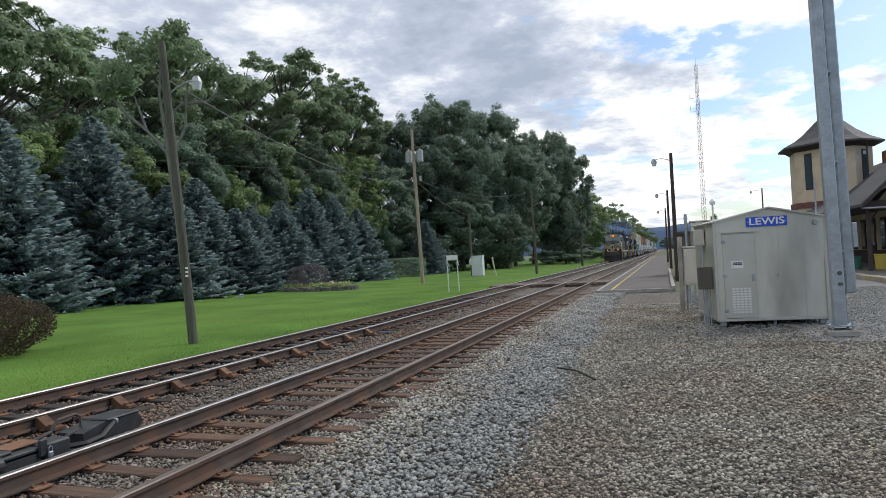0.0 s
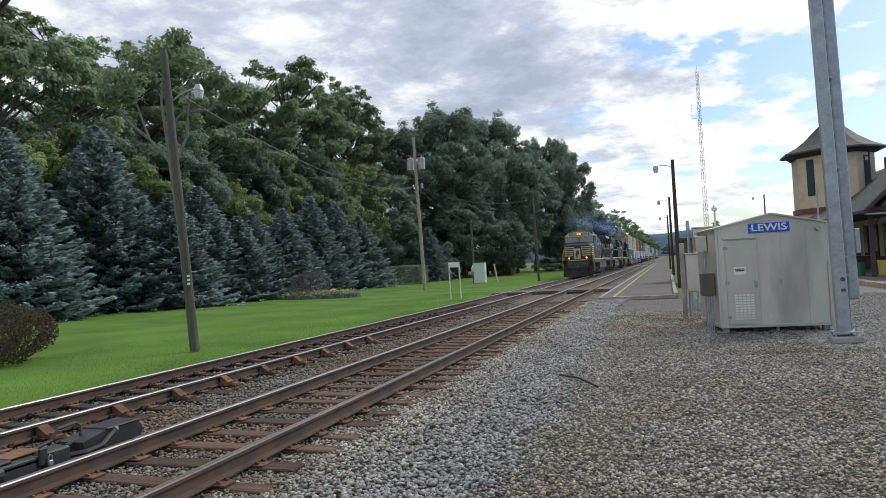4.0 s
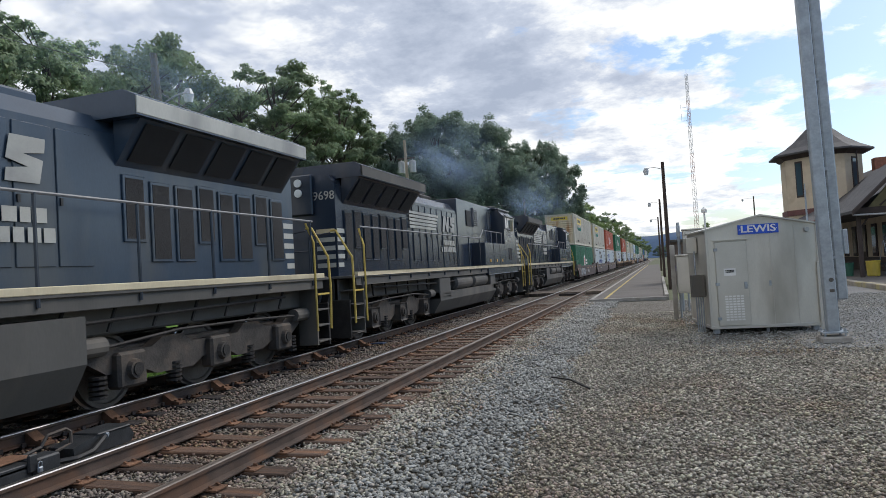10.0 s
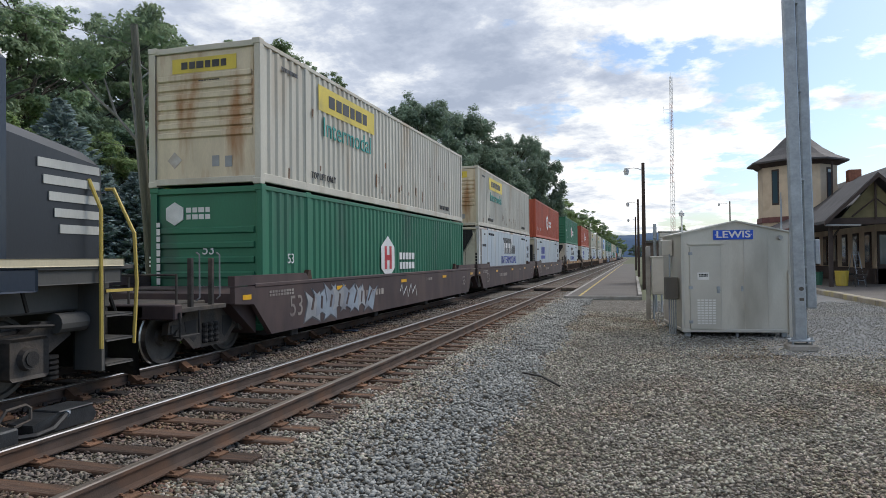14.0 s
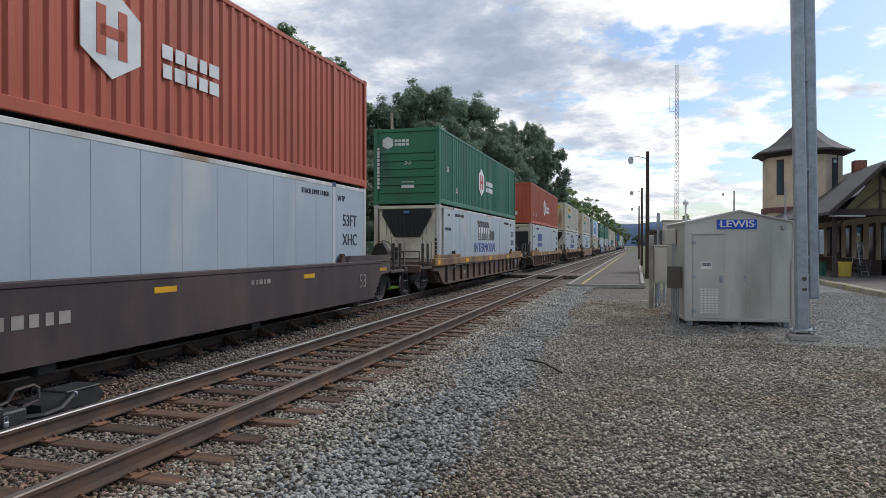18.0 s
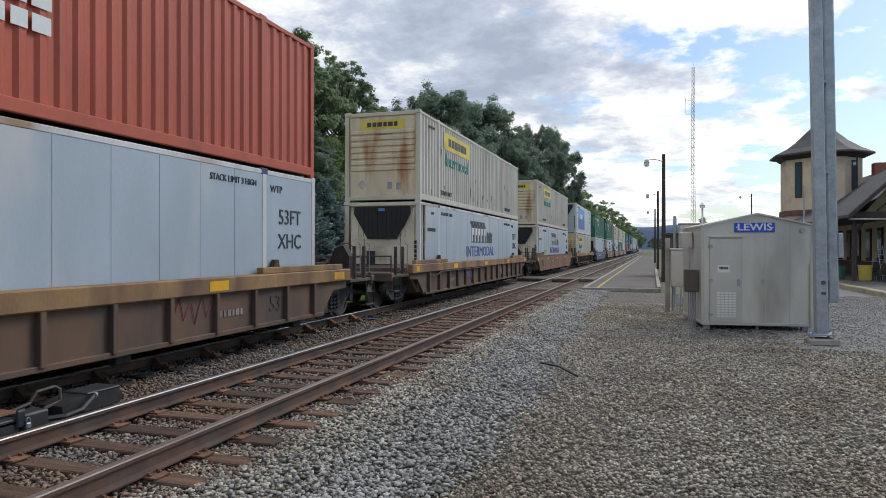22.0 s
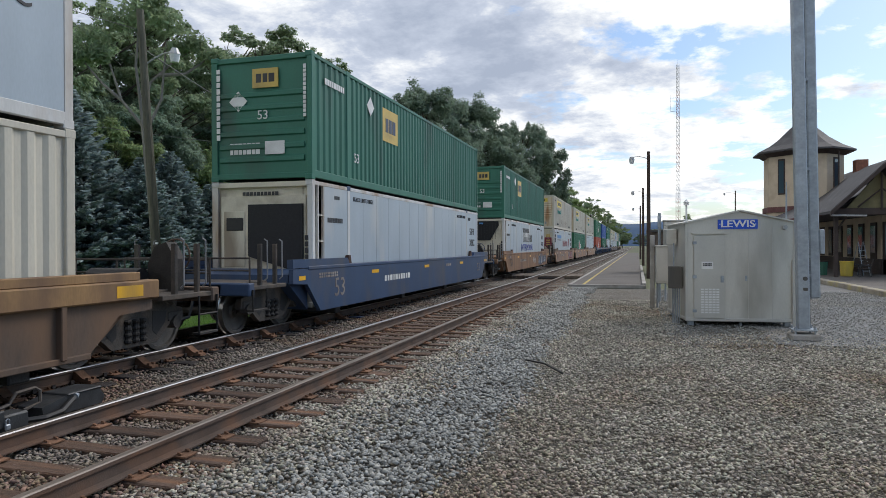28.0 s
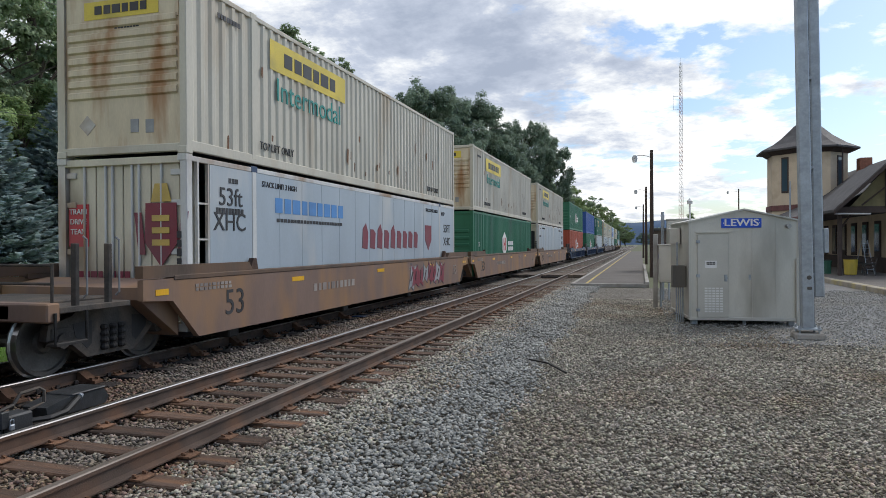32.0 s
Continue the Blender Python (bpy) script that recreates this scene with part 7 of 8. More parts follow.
def station():
    S = thing("station_house", pose(0, 0, 0), "cream stucco railway station with dark slate roofs and a turret", "station")
    cx, cy, r = 13.45, 63.0, 3.05
    t = part("turret", ring_rows(BM(), [oct_ring(cx, cy, r, 0), oct_ring(cx, cy, r, 9.6)]), M["stucco"], S, "cream octagonal turret")
    part("turret_band", ring_rows(BM(), [oct_ring(cx, cy, r + 0.12, 4.6), oct_ring(cx, cy, r + 0.12, 5.05)]), M["roof_red"], t)
    part("turret_cornice", ring_rows(BM(), [oct_ring(cx, cy, r + 0.1, 9.25), oct_ring(cx, cy, r + 0.55, 9.62)]), M["trim_dark"], t)
    part("turret_roof", ring_rows(BM(), [oct_ring(cx, cy, 3.95, 9.55), oct_ring(cx, cy, 3.95, 9.68), oct_ring(cx, cy, 3.0, 10.15), oct_ring(cx, cy, 2.0, 10.85), oct_ring(cx, cy, 1.0, 11.8), oct_ring(cx, cy, 0.12, 12.5)]), M["slate"], S, "flared dark slate turret roof")
    for k in (4, 5, 6):
        a0, a1 = (k + 0.5) * math.pi / 4, (k + 1.5) * math.pi / 4
        am = (a0 + a1) / 2
        q = r * math.cos(math.pi / 8)
        mm = Matrix.Translation((cx + q * math.cos(am), cy + q * math.sin(am), 7.5)) @ Matrix.Rotation(am + math.pi / 2, 4, "Z")
        f = part("window", box(BM(), -0.32, 0.32, -0.05, 0.08, -1.45, 1.5, 0.02), M["trim_dark"], t, "tall narrow turret window", mm)
        part("pane", box(BM(), -0.22, 0.22, -0.065, -0.04, -1.3, 1.35), M["glass"], f)
    bm = BM(); rod(bm, (15.5, 60.35, 0.3), (15.5, 60.35, 9.4), 0.06)
    part("downpipe", bm, M["trim_dark"], S)
    # long main house and hip roof
    part("house_wall", box(BM(), 13.5, 30, 44, 78, 0, 4.6), M["stucco"], S)
    part("main_roof", ring_rows(BM(), [[(12.4, 43, 4.5), (31, 43, 4.5), (31, 79, 4.5), (12.4, 79, 4.5)], [(17.5, 50, 8.1), (26, 50, 8.1), (26, 72, 8.1), (17.5, 72, 8.1)]]), M["slate"], S, "dark slate hipped roof")
    part("roof_ridge", box(BM(), 17.4, 26.1, 49.9, 50.1, 8.08, 8.2), M["roof_red"], S)
    part("chimney", box(BM(), 16.9, 17.8, 61, 61.9, 6.5, 8.75, 0.03), M["brick"], S)
    # lower roof round the turret with red-edged gutters
    part("porch_roof", ring_rows(BM(), [[(9.7, 41, 3.6), (14, 41, 3.6), (14, 80, 3.6), (9.7, 80, 3.6)], [(12.6, 43.5, 5.0), (14, 43.5, 5.0), (14, 78, 5.0), (12.6, 78, 5.0)]]), M["slate"], S, "low slate canopy roof")
    part("gutter", box(BM(), 9.6, 9.75, 41, 80, 3.48, 3.62, 0.02), M["roof_red"], S)
    # gabled canopy
    gx0, gx1, ga, gz0, gz1 = 10.2, 14.4, 12.1, 3.75, 5.95
    for (a, b), (c2, d2) in (((9.6, 3.5), (ga, gz1)), ((ga, gz1), (14.8, 3.4))):
        part("gable_roof", prism(BM(), [(a, b), (c2, d2), (c2, d2 + 0.14), (a, b + 0.14)], "y", 38.9, 44), M["slate"], S)
        part("barge_board", prism(BM(), [(a, b - 0.12), (c2, d2 - 0.12), (c2, d2 + 0.1), (a, b + 0.1)], "y", 38.8, 38.92), M["trim_dark"], S)
    part("gable_face", prism(BM(), [(10.5, gz0), (13.7, gz0), (ga, gz1 - 0.25)], "y", 39.6, 39.7), M["gable"], S)
    part("gable_beam", box(BM(), 9.9, 14.5, 39.4, 39.6, 3.45, 3.8, 0.02), M["trim_dark"], S)
    bm = BM()
    pipe(bm, [(12.1, 39.35, 5.6), (12.1, 39.35, 3.7)], 0.06); pipe(bm, [(11.0, 39.35, 3.85), (12.1, 39.35, 4.8), (13.2, 39.35, 3.85)], 0.05)
    part("gable_truss", bm, M["trim_dark"], S)
    part("eave_gutter", rod(BM(), (9.65, 39.0, 3.42), (11.3, 38.95, 3.38), 0.05), M["lamp_grey"], S)
    for x, y in ((10.2, 40.2), (10.2, 46), (10.2, 52), (10.2, 58), (10.2, 66), (10.2, 74), (14.2, 40.2)):
        p = part("canopy_post", box(BM(), x - 0.1, x + 0.1, y - 0.1, y + 0.1, 0.15, 3.5, 0.02), M["trim_dark"], S)
        part("post_brace", pipe(BM(), [(x, y, 2.6), (x + 0.5, y, 3.4)], 0.05), M["trim_dark"], p)
    for k in range(14):
        y = 45.2 + k * 2.3
        f = part("window" if k % 3 else "door", box(BM(), 13.42, 13.52, y - 0.5, y + 0.5, 1.1 if k % 3 else 0.15, 3.2, 0.01), M["trim_dark"], S)
        part("pane", box(BM(), 13.40, 13.43, y - 0.4, y + 0.4, 1.3 if k % 3 else 1.4, 3.0), M["glass"], f)
    for k in range(6):
        x = 14.0 + k * 2.2
        f = part("window" if k % 2 else "door", box(BM(), x - 0.45, x + 0.45, 43.9, 44.02, 0.15 if k % 2 == 0 else 1.1, 3.2, 0.01), M["trim_dark"], S)
        part("pane", box(BM(), x - 0.35, x + 0.35, 43.88, 43.92, 1.3, 3.0), M["glass"], f)
    part("plinth_band", box(BM(), 13.40, 13.5, 44, 78, 0.15, 1.05), M["trim_dark"], S)
    part("plinth_band", box(BM(), 13.5, 30, 43.9, 44.0, 0.15, 1.05), M["trim_dark"], S)


station()
bm = BM(); box(bm, 8.9, 40, 26, 84, -0.05, 0.16, 0.02)
single("station_pavement", bm, M["paving"], "raised paved walk under the station canopy", "pavement", kind="structure")
kerb = thing("station_kerb", pose(0, 0, 0), "long low stone kerb with worn yellow paint", "kerb", kind="structure")
for k in range(26):
    y = 20.0 + k * 2.0
    part("kerb_stone", box(BM(), 8.55, 8.9, y + 0.012, y + 1.988, -0.06, 0.20 + random.uniform(-0.012, 0.012), 0.025), M["kerb"], kerb)

# things under the canopy
b = thing("bin", pose(11.0, 41.3, 0.16), "bright yellow plastic bin under the canopy", "bin")
rows = [[(q * math.cos(a), q * math.sin(a), z) for a in [k * math.pi / 8 for k in range(16)]] for z, q in ((0, 0.27), (0.05, 0.3), (0.75, 0.34), (0.78, 0.36), (0.84, 0.36))]
part("body", ring_rows(BM(), rows), M["l_yellow"], b)
part("lid", rod(BM(), (0, 0, 0.84), (0, 0, 0.88), 0.35, 0.3, 16), M["grime"], b)
b = thing("bin", pose(10.1, 42.6, 0.16), "dark green plastic bin under the canopy", "bin")
rows = [[(q * math.cos(a), q * math.sin(a), z) for a in [k * math.pi / 6 for k in range(12)]] for z, q in ((0, 0.25), (0.7, 0.3), (0.75, 0.32))]
part("body", ring_rows(BM(), rows), M["c_green_e"], b)
part("lid", rod(BM(), (0, 0, 0.75), (0, 0, 0.8), 0.31, 0.25, 12), M["grime"], b)


def bench(x, y):
    B = thing("bench", pose(x, y, 0.16), "dark slatted park bench under the canopy", "bench", "canopy benches")
    for k in range(4):
        part("seat_slat", box(BM(), -0.25 + k * 0.13, -0.15 + k * 0.13, 0, 1.6, 0.42, 0.46, 0.008), M["trim_dark"], B)
    for k in range(3):
        part("back_slat", box(BM(), 0.28 + k * 0.03, 0.32 + k * 0.03, 0, 1.6, 0.55 + k * 0.14, 0.65 + k * 0.14, 0.008), M["trim_dark"], B)
    for q in (0.1, 1.5):
        bm = BM(); pipe(bm, [(-0.22, q, 0), (-0.2, q, 0.42), (0.25, q, 0.42), (0.38, q, 0.95)], 0.03); pipe(bm, [(0.25, q, 0.42), (0.3, q, 0)], 0.03); pipe(bm, [(-0.22, q, 0.62), (0.28, q, 0.62)], 0.03); pipe(bm, [(-0.22, q, 0.42), (-0.22, q, 0.62)], 0.03)
        part("end_frame", bm, M["machine"], B)


bench(11.6, 40.2); bench(11.8, 43.0)
ld = thing("step_ladder", pose(12.3, 42.4, 0.16, 0, 0, 25), "grey aluminium step ladder under the canopy", "ladder")
for s in (-0.22, 0.22):
    part("rail", pipe(BM(), [(s, 0, 0), (s * 0.7, 0.45, 1.9)], 0.022), M["galv"], ld)
    part("rear_leg", pipe(BM(), [(s, 0.95, 0), (s * 0.7, 0.5, 1.85)], 0.018), M["galv"], ld)
for k in range(6):
    z = 0.25 + k * 0.29
    part("tread", box(BM(), -0.2, 0.2, z * 0.237 - 0.03, z * 0.237 + 0.05, z - 0.012, z + 0.012), M["galv"], ld)

# ---- radio mast and far things ----
R = thing("radio_mast", pose(11.6, 212, 0), "tall red and white lattice radio mast", "radio mast")
M["mast_w"] = mat("mast_white_paint", (0.6, 0.6, 0.6), 0.6, bump=0)
M["mast_r"] = mat("mast_faded_red_paint", (0.5, 0.26, 0.22), 0.6, bump=0)
for k in range(7):
    bm = BM()
    z0, z1 = k * 8.0, k * 8.0 + 8.0
    w = 0.75 - 0.05 * k
    P3 = [(w * math.cos(a), w * math.sin(a)) for a in (0.5, 2.6, 4.7)]
    for x, y in P3:
        rod(bm, (x, y, z0), (x, y, z1), 0.055, 0.055, 5)
    for j in range(6):
        za, zb = z0 + j * 8 / 6, z0 + (j + 1) * 8 / 6
        for i in range(3):
            (xa, ya), (xb, yb) = P3[i], P3[(i + 1) % 3]
            rod(bm, (xa, ya, za), (xb, yb, zb), 0.035, 0.035, 4); rod(bm, (xa, ya, za), (xb, yb, za), 0.03, 0.03, 4)
    part("mast_section", bm, M["mast_r"] if k % 2 else M["mast_w"], R)
bm = BM(); pipe(bm, [(-0.6, 0, 42), (-2.1, 0, 42), (-2.2, 0, 47)], 0.06, 5); pipe(bm, [(-0.6, 0, 46), (-2.2, 0, 46)], 0.05, 5); rod(bm, (0, 0, 55), (0, 0, 57.5), 0.05, 0.03, 5)
part("antenna", bm, M["mast_w"], R)
# far wooded ridge, one sheet with relief; distance haze is painted in as blue
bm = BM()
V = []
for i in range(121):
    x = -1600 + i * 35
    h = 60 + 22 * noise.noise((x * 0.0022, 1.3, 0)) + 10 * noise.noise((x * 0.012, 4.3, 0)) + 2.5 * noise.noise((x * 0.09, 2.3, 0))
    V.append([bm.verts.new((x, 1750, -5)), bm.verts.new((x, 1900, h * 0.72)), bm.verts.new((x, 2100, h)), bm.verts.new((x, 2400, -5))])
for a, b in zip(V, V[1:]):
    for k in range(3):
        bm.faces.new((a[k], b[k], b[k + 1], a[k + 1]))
single("ridge", bm, M["hill"], "wooded ridge on the horizon, its blue haze painted on", "ridge", kind="structure", smooth=True)

# ---- switch machine between the tracks ----
S = thing("switch_machine", pose(-6.38, 5.1, 0), "black cast-iron switch machine with rods and a padlock", "switch machine")
part("case", box(BM(), -0.26, 0.16, -0.95, 0.05, -0.02, 0.15, 0.03), M["machine"], S)
part("lid", box(BM(), -0.28, 0.10, -0.97, -0.25, 0.15, 0.185, 0.012), M["machine"], S)
part("top_plate", box(BM(), -0.27, 0.02, -0.22, 0.16, 0.165, 0.18, 0.004), M["tieplate"], S, "rusty flat top plate")
part("crank_cover", rod(BM(), (0.17, -0.75, 0.1), (0.17, -0.45, 0.1), 0.085, 0.085, 14), M["machine"], S)
part("hasp_arm", box(BM(), 0.12, 0.16, -0.5, 0.12, 0.09, 0.15, 0.01), M["machine"], S)
part("hasp", box(BM(), 0.15, 0.19, -0.02, 0.08, 0.05, 0.23, 0.012), M["machine"], S)
part("side_box", box(BM(), -0.06, 0.17, 0.05, 0.38, -0.01, 0.17, 0.02), M["machine"], S)
part("padlock", box(BM(), 0.19, 0.22, 0.06, 0.12, 0.03, 0.09, 0.01), M["galv"], S, "small steel padlock")
part("shackle", pipe(BM(), [(0.205, 0.07, 0.085), (0.205, 0.07, 0.13), (0.205, 0.09, 0.145), (0.205, 0.11, 0.13), (0.205, 0.11, 0.085)], 0.007), M["galv"], S)
# low wedge-shaped motor housing
bm = BM(); prism(bm, [(0.62, 0.0), (1.45, 0.0), (1.5, 0.08), (1.42, 0.19), (0.95, 0.2), (0.6, 0.13)], "x", -0.24, 0.1)
part("motor_housing", bm, M["machine"], S)
part("motor_lid", box(BM(), -0.26, 0.12, 0.93, 1.44, 0.19, 0.215, 0.012), M["machine"], S)
part("motor_cap", rod(BM(), (-0.08, 1.44, 0.13), (-0.08, 1.53, 0.13), 0.05, 0.045, 12), M["anchor"], S)
bm = BM(); pipe(bm, [(-0.12, 0.15, 0.16), (-0.16, 0.42, 0.19), (-0.15, 0.5, 0.3), (-0.13, 0.72, 0.32), (-0.1, 0.76, 0.28), (-0.08, 0.74, 0.15), (-0.05, 0.5, 0.12)], 0.02)
part("hand_throw_loop", bm, M["truck"], S, "grey steel loop handle")
bm = BM(); pipe(bm, [(0.1, 0.36, 0.05), (0.2, 0.55, 0.045), (0.22, 0.75, 0.07), (0.14, 0.98, 0.15), (0.08, 1.08, 0.17)], 0.032)
part("cable_hose", bm, M["hose"], S)
part("hose_clamp", rod(BM(), (0.11, 1.03, 0.16), (0.07, 1.09, 0.175), 0.042, 0.042, 12), M["galv"], S)
part("throw_rod", box(BM(), -1.6, -0.2, 0.28, 0.34, 0.02, 0.07, 0.008), M["anchor"], S)
part("lock_rod", box(BM(), -1.6, -0.2, -0.45, -0.4, 0.02, 0.06, 0.008), M["anchor"], S)
for y in (-0.9, 0.55):
    part("mount_tie", box(BM(), -0.55, 0.5, y - 0.12, y + 0.12, -0.15, -0.01, 0.015), M["tie_dark"], S)
# stick and scraps on the gravel
bm = BM(); pipe(bm, [(-1.75, 10.75, 0.03), (-1.4, 10.4, 0.045), (-1.05, 9.75, 0.03)], 0.016, 5)
single("stick", bm, M["grime"], "dark broken stick lying on the gravel", "stick")
for x, y in ((-9.0, 16.6), (-7.25, 16.4)):
    bm = BM(); box(bm, x - 0.2, x + 0.2, y - 0.12, y + 0.12, 0.0, 0.022, 0.004)
    single("blue_marker", bm, M["w_blue"], "dull blue painted patch on the tie", "marker")

# ---- trees and the left side ----
def fan(centres, dirs, length, width, rng, facing=None):
    """Long thin leaf sprays (quads) from centres along dirs, lying across facing."""
    n = len(centres)
    up = rng.normal(0, 1, (n, 3)) if facing is None else facing + rng.normal(0, 0.4, (n, 3))
    s = np.cross(dirs, up)
    s /= np.linalg.norm(s, axis=1, keepdims=True) + 1e-9
    L, Wd = (length * rng.uniform(0.6, 1.3, n))[:, None], (width * rng.uniform(0.7, 1.3, n))[:, None]
    a, b = centres - dirs * L * 0.5, centres + dirs * L * 0.5
    m = centres
    return np.stack([a, m + s * Wd, b, m - s * Wd], 1)


def spruce_mesh(seed):
    """A conical spruce of unit height: tiers of boughs with upturned tips."""
    g = np.random.default_rng(seed)
    C, D, F = [], [], []
    levels = 30
    for lv in range(levels):
        h = 0.02 + 0.96 * (lv / (levels - 1)) ** 0.92
        R = 0.335 * (1 - h) ** 0.88 + 0.006
        nb = int(5 + 17 * (1 - h))
        ph = g.uniform(0, 6.28)
        for b in range(nb):
            a = ph + 6.283 * b / nb + g.normal(0, 0.12)
            L = R * g.uniform(0.72, 1.12)
            droop = -0.30 + 0.55 * h
            k = max(3, int(22 * L / 0.28))
            rep = 8
            q = np.repeat(np.linspace(0.15, 1, k) ** 0.6, rep) + g.normal(0, 0.03, k * rep)
            n = k * rep
            x, y = np.cos(a), np.sin(a)
            off = g.normal(0, 0.30, n) * L * (1.08 - q) * 0.9 + g.normal(0, 0.006, n)
            z = h + droop * L * q + 0.22 * L * np.maximum(q, 0) ** 4 + g.normal(0, 0.005, n)
            C.append(np.stack([x * L * q - y * off, y * L * q + x * off, z], 1))
            sa = np.sign(off) * g.uniform(0.1, 0.8, n)
            D.append(np.stack([np.cos(a + sa), np.sin(a + sa), g.normal(0.15, 0.22, n)], 1))
            F.append(np.stack([np.full(n, 0.75 * x), np.full(n, 0.75 * y), np.full(n, 0.75)], 1))
    C, D, F = np.concatenate(C), np.concatenate(D), np.concatenate(F)
    D /= np.linalg.norm(D, axis=1, keepdims=True)
    return cloud_mesh("crown", fan(C, D, 0.031, 0.0072, g, F), M["spruce"])


def leaves_at(C, Nrm, length, width, rng):
    """Small pointed leaves (triangles) at C, lying across the directions Nrm."""
    n = len(C)
    d = np.cross(Nrm, rng.normal(0, 1, (n, 3)))
    d /= np.linalg.norm(d, axis=1, keepdims=True) + 1e-9
    s = np.cross(d, Nrm)
    s /= np.linalg.norm(s, axis=1, keepdims=True) + 1e-9
    L, Wd = (length * rng.uniform(0.6, 1.35, n))[:, None], (width * rng.uniform(0.7, 1.3, n))[:, None]
    a = C - d * L * 0.5
    return np.stack([a - s * Wd, a + s * Wd, C + d * L * 0.5], 1)


def crown_mesh(seed, material, n_clump=60, leaves=560, shape=(0.36, 0.36, 0.40), zc=0.6, size=0.075, leaf=0.0085, lower=0.15, inner=0.35, lobes=1.0, flat=0.6):
    """A broad-leaved crown of unit height: leaf pads of many sizes on a lobed dome, their leaves turned outwards and up, with gaps between them."""
    g = np.random.default_rng(seed)
    P, R = [], []
    tries = 0
    while len(P) < n_clump:
        tries += 1
        v = g.normal(0, 1, 3)
        v /= np.linalg.norm(v)
        lob = 0.86 + 0.30 * lobes * noise.noise(Vector(v * 1.9 + np.array([seed * 3.1, 0, 0]))) + 0.22 * lobes * noise.noise(Vector(v * 4.5 + np.array([0, seed * 1.7, 0])))
        q = v * g.uniform(inner, 1.0) ** 0.6 * lob * 1.08 * np.array(shape) + np.array([0, 0, zc])
        r = size * (0.45 + 0.95 * g.random() ** 1.6)
        if q[2] < lower or (tries < 9000 and any(abs(q - o) @ np.array([1, 1, 1.5]) < (r + ro) * (0.9 if lobes > 0.75 else 0.5) for o, ro in zip(P, R))):
            continue
        # a bough: one pad and a cluster of smaller ones round its rim
        P.append(q)
        R.append(r)
        for _ in range(min(g.integers(3, 7), n_clump - len(P))):
            w = g.normal(0, 1, 3) * np.array([1, 1, 0.55])
            P.append(q + w / np.linalg.norm(w) * r * g.uniform(0.8, 1.35))
            R.append(r * g.uniform(0.4, 0.8))
    P, R = np.array(P), np.array(R)
    cnt = np.maximum(40, (leaves * n_clump * R ** 2 / (R ** 2).sum())).astype(int)
    own = np.repeat(np.arange(n_clump), cnt)
    n = len(own)
    v = g.normal(0, 1, (n, 3))
    v /= np.linalg.norm(v, axis=1, keepdims=True)
    v[:, 2] = np.where(g.random(n) < 0.6, np.abs(v[:, 2]), v[:, 2])
    ph = g.uniform(0, 6.28, (n_clump, 4))[own]
    rag = 1 + 0.28 * np.sin(v[:, 0] * 4 + ph[:, 0]) * np.cos(v[:, 1] * 4 + ph[:, 1]) + 0.22 * np.sin(v[:, 0] * 9 + ph[:, 2]) * np.sin(v[:, 1] * 9 + v[:, 2] * 7 + ph[:, 3])
    rr = 1 - 0.55 * g.random(n) ** 1.7
    C = P[own] + v * (rr * rag * R[own])[:, None] * np.array([1, 1, flat])
    out = P[own] - np.array([0, 0, zc - 0.12])
    out /= np.linalg.norm(out, axis=1, keepdims=True) + 1e-9
    Nrm = v * 0.8 + out * 0.4 + np.array([0, 0, 0.35]) + g.normal(0, 0.38, (n, 3))
    Nrm /= np.linalg.norm(Nrm, axis=1, keepdims=True)
    return cloud_mesh("crown", leaves_at(C, Nrm, leaf * 1.75, leaf * 0.72, g), material), P


def limbs_mesh(seed, P, base=0.018, fork=0.28):
    """Trunk, and limbs that reach for the leaf pads."""
    g = np.random.default_rng(seed + 50)
    bm = BM()
    top = float(P[:, 2].max()) - 0.05
    pts = [Vector((0.014 * math.sin(k * 1.7 + seed), 0.014 * math.cos(k * 1.3 + seed), z)) for k, z in enumerate((-0.02, 0.12, fork, 0.45, 0.62, top))]
    for k in range(5):
        rod(bm, pts[k], pts[k + 1], base * (1 - 0.18 * k), base * (1 - 0.18 * (k + 1)), 7)
    for t in P[g.permutation(len(P))[:44]]:
        t = Vector(t)
        s = pts[2].lerp(pts[5], min(0.95, max(0, (t.z - fork - 0.16) / (top - fork))))
        mid = s.lerp(t, 0.5) + Vector((g.normal(0, 0.012), g.normal(0, 0.012), 0.012))
        rod(bm, s, mid, base * 0.30, base * 0.18, 5); rod(bm, mid, t, base * 0.18, base * 0.05, 4)
    return bake("trunk", bm, M["bark"])


SPRUCES = [spruce_mesh(k) for k in (1, 2, 3)]
bm = BM(); rod(bm, (0, 0, -0.02), (0, 0, 0.95), 0.018, 0.003, 8)
SPRUCE_TRUNK = bake("trunk", bm, M["bark"])


def spruce(x, y, h, w=1.0, turn=0.0, k=0):
    m = pose(x, y, -0.05 + 0.012 * max(0, -x - 10.3), 0, 0, turn) @ Matrix.Diagonal((h * w * 1.22, h * w * 1.22, h, 1))
    t = thing("spruce_tree", m, "dense blue-grey spruce tree at the edge of the lawn", "spruce tree", "spruce row")
    part("trunk", SPRUCE_TRUNK, None, t)
    part("crown", SPRUCES[k % 3], None, t, "blue-grey needle boughs")


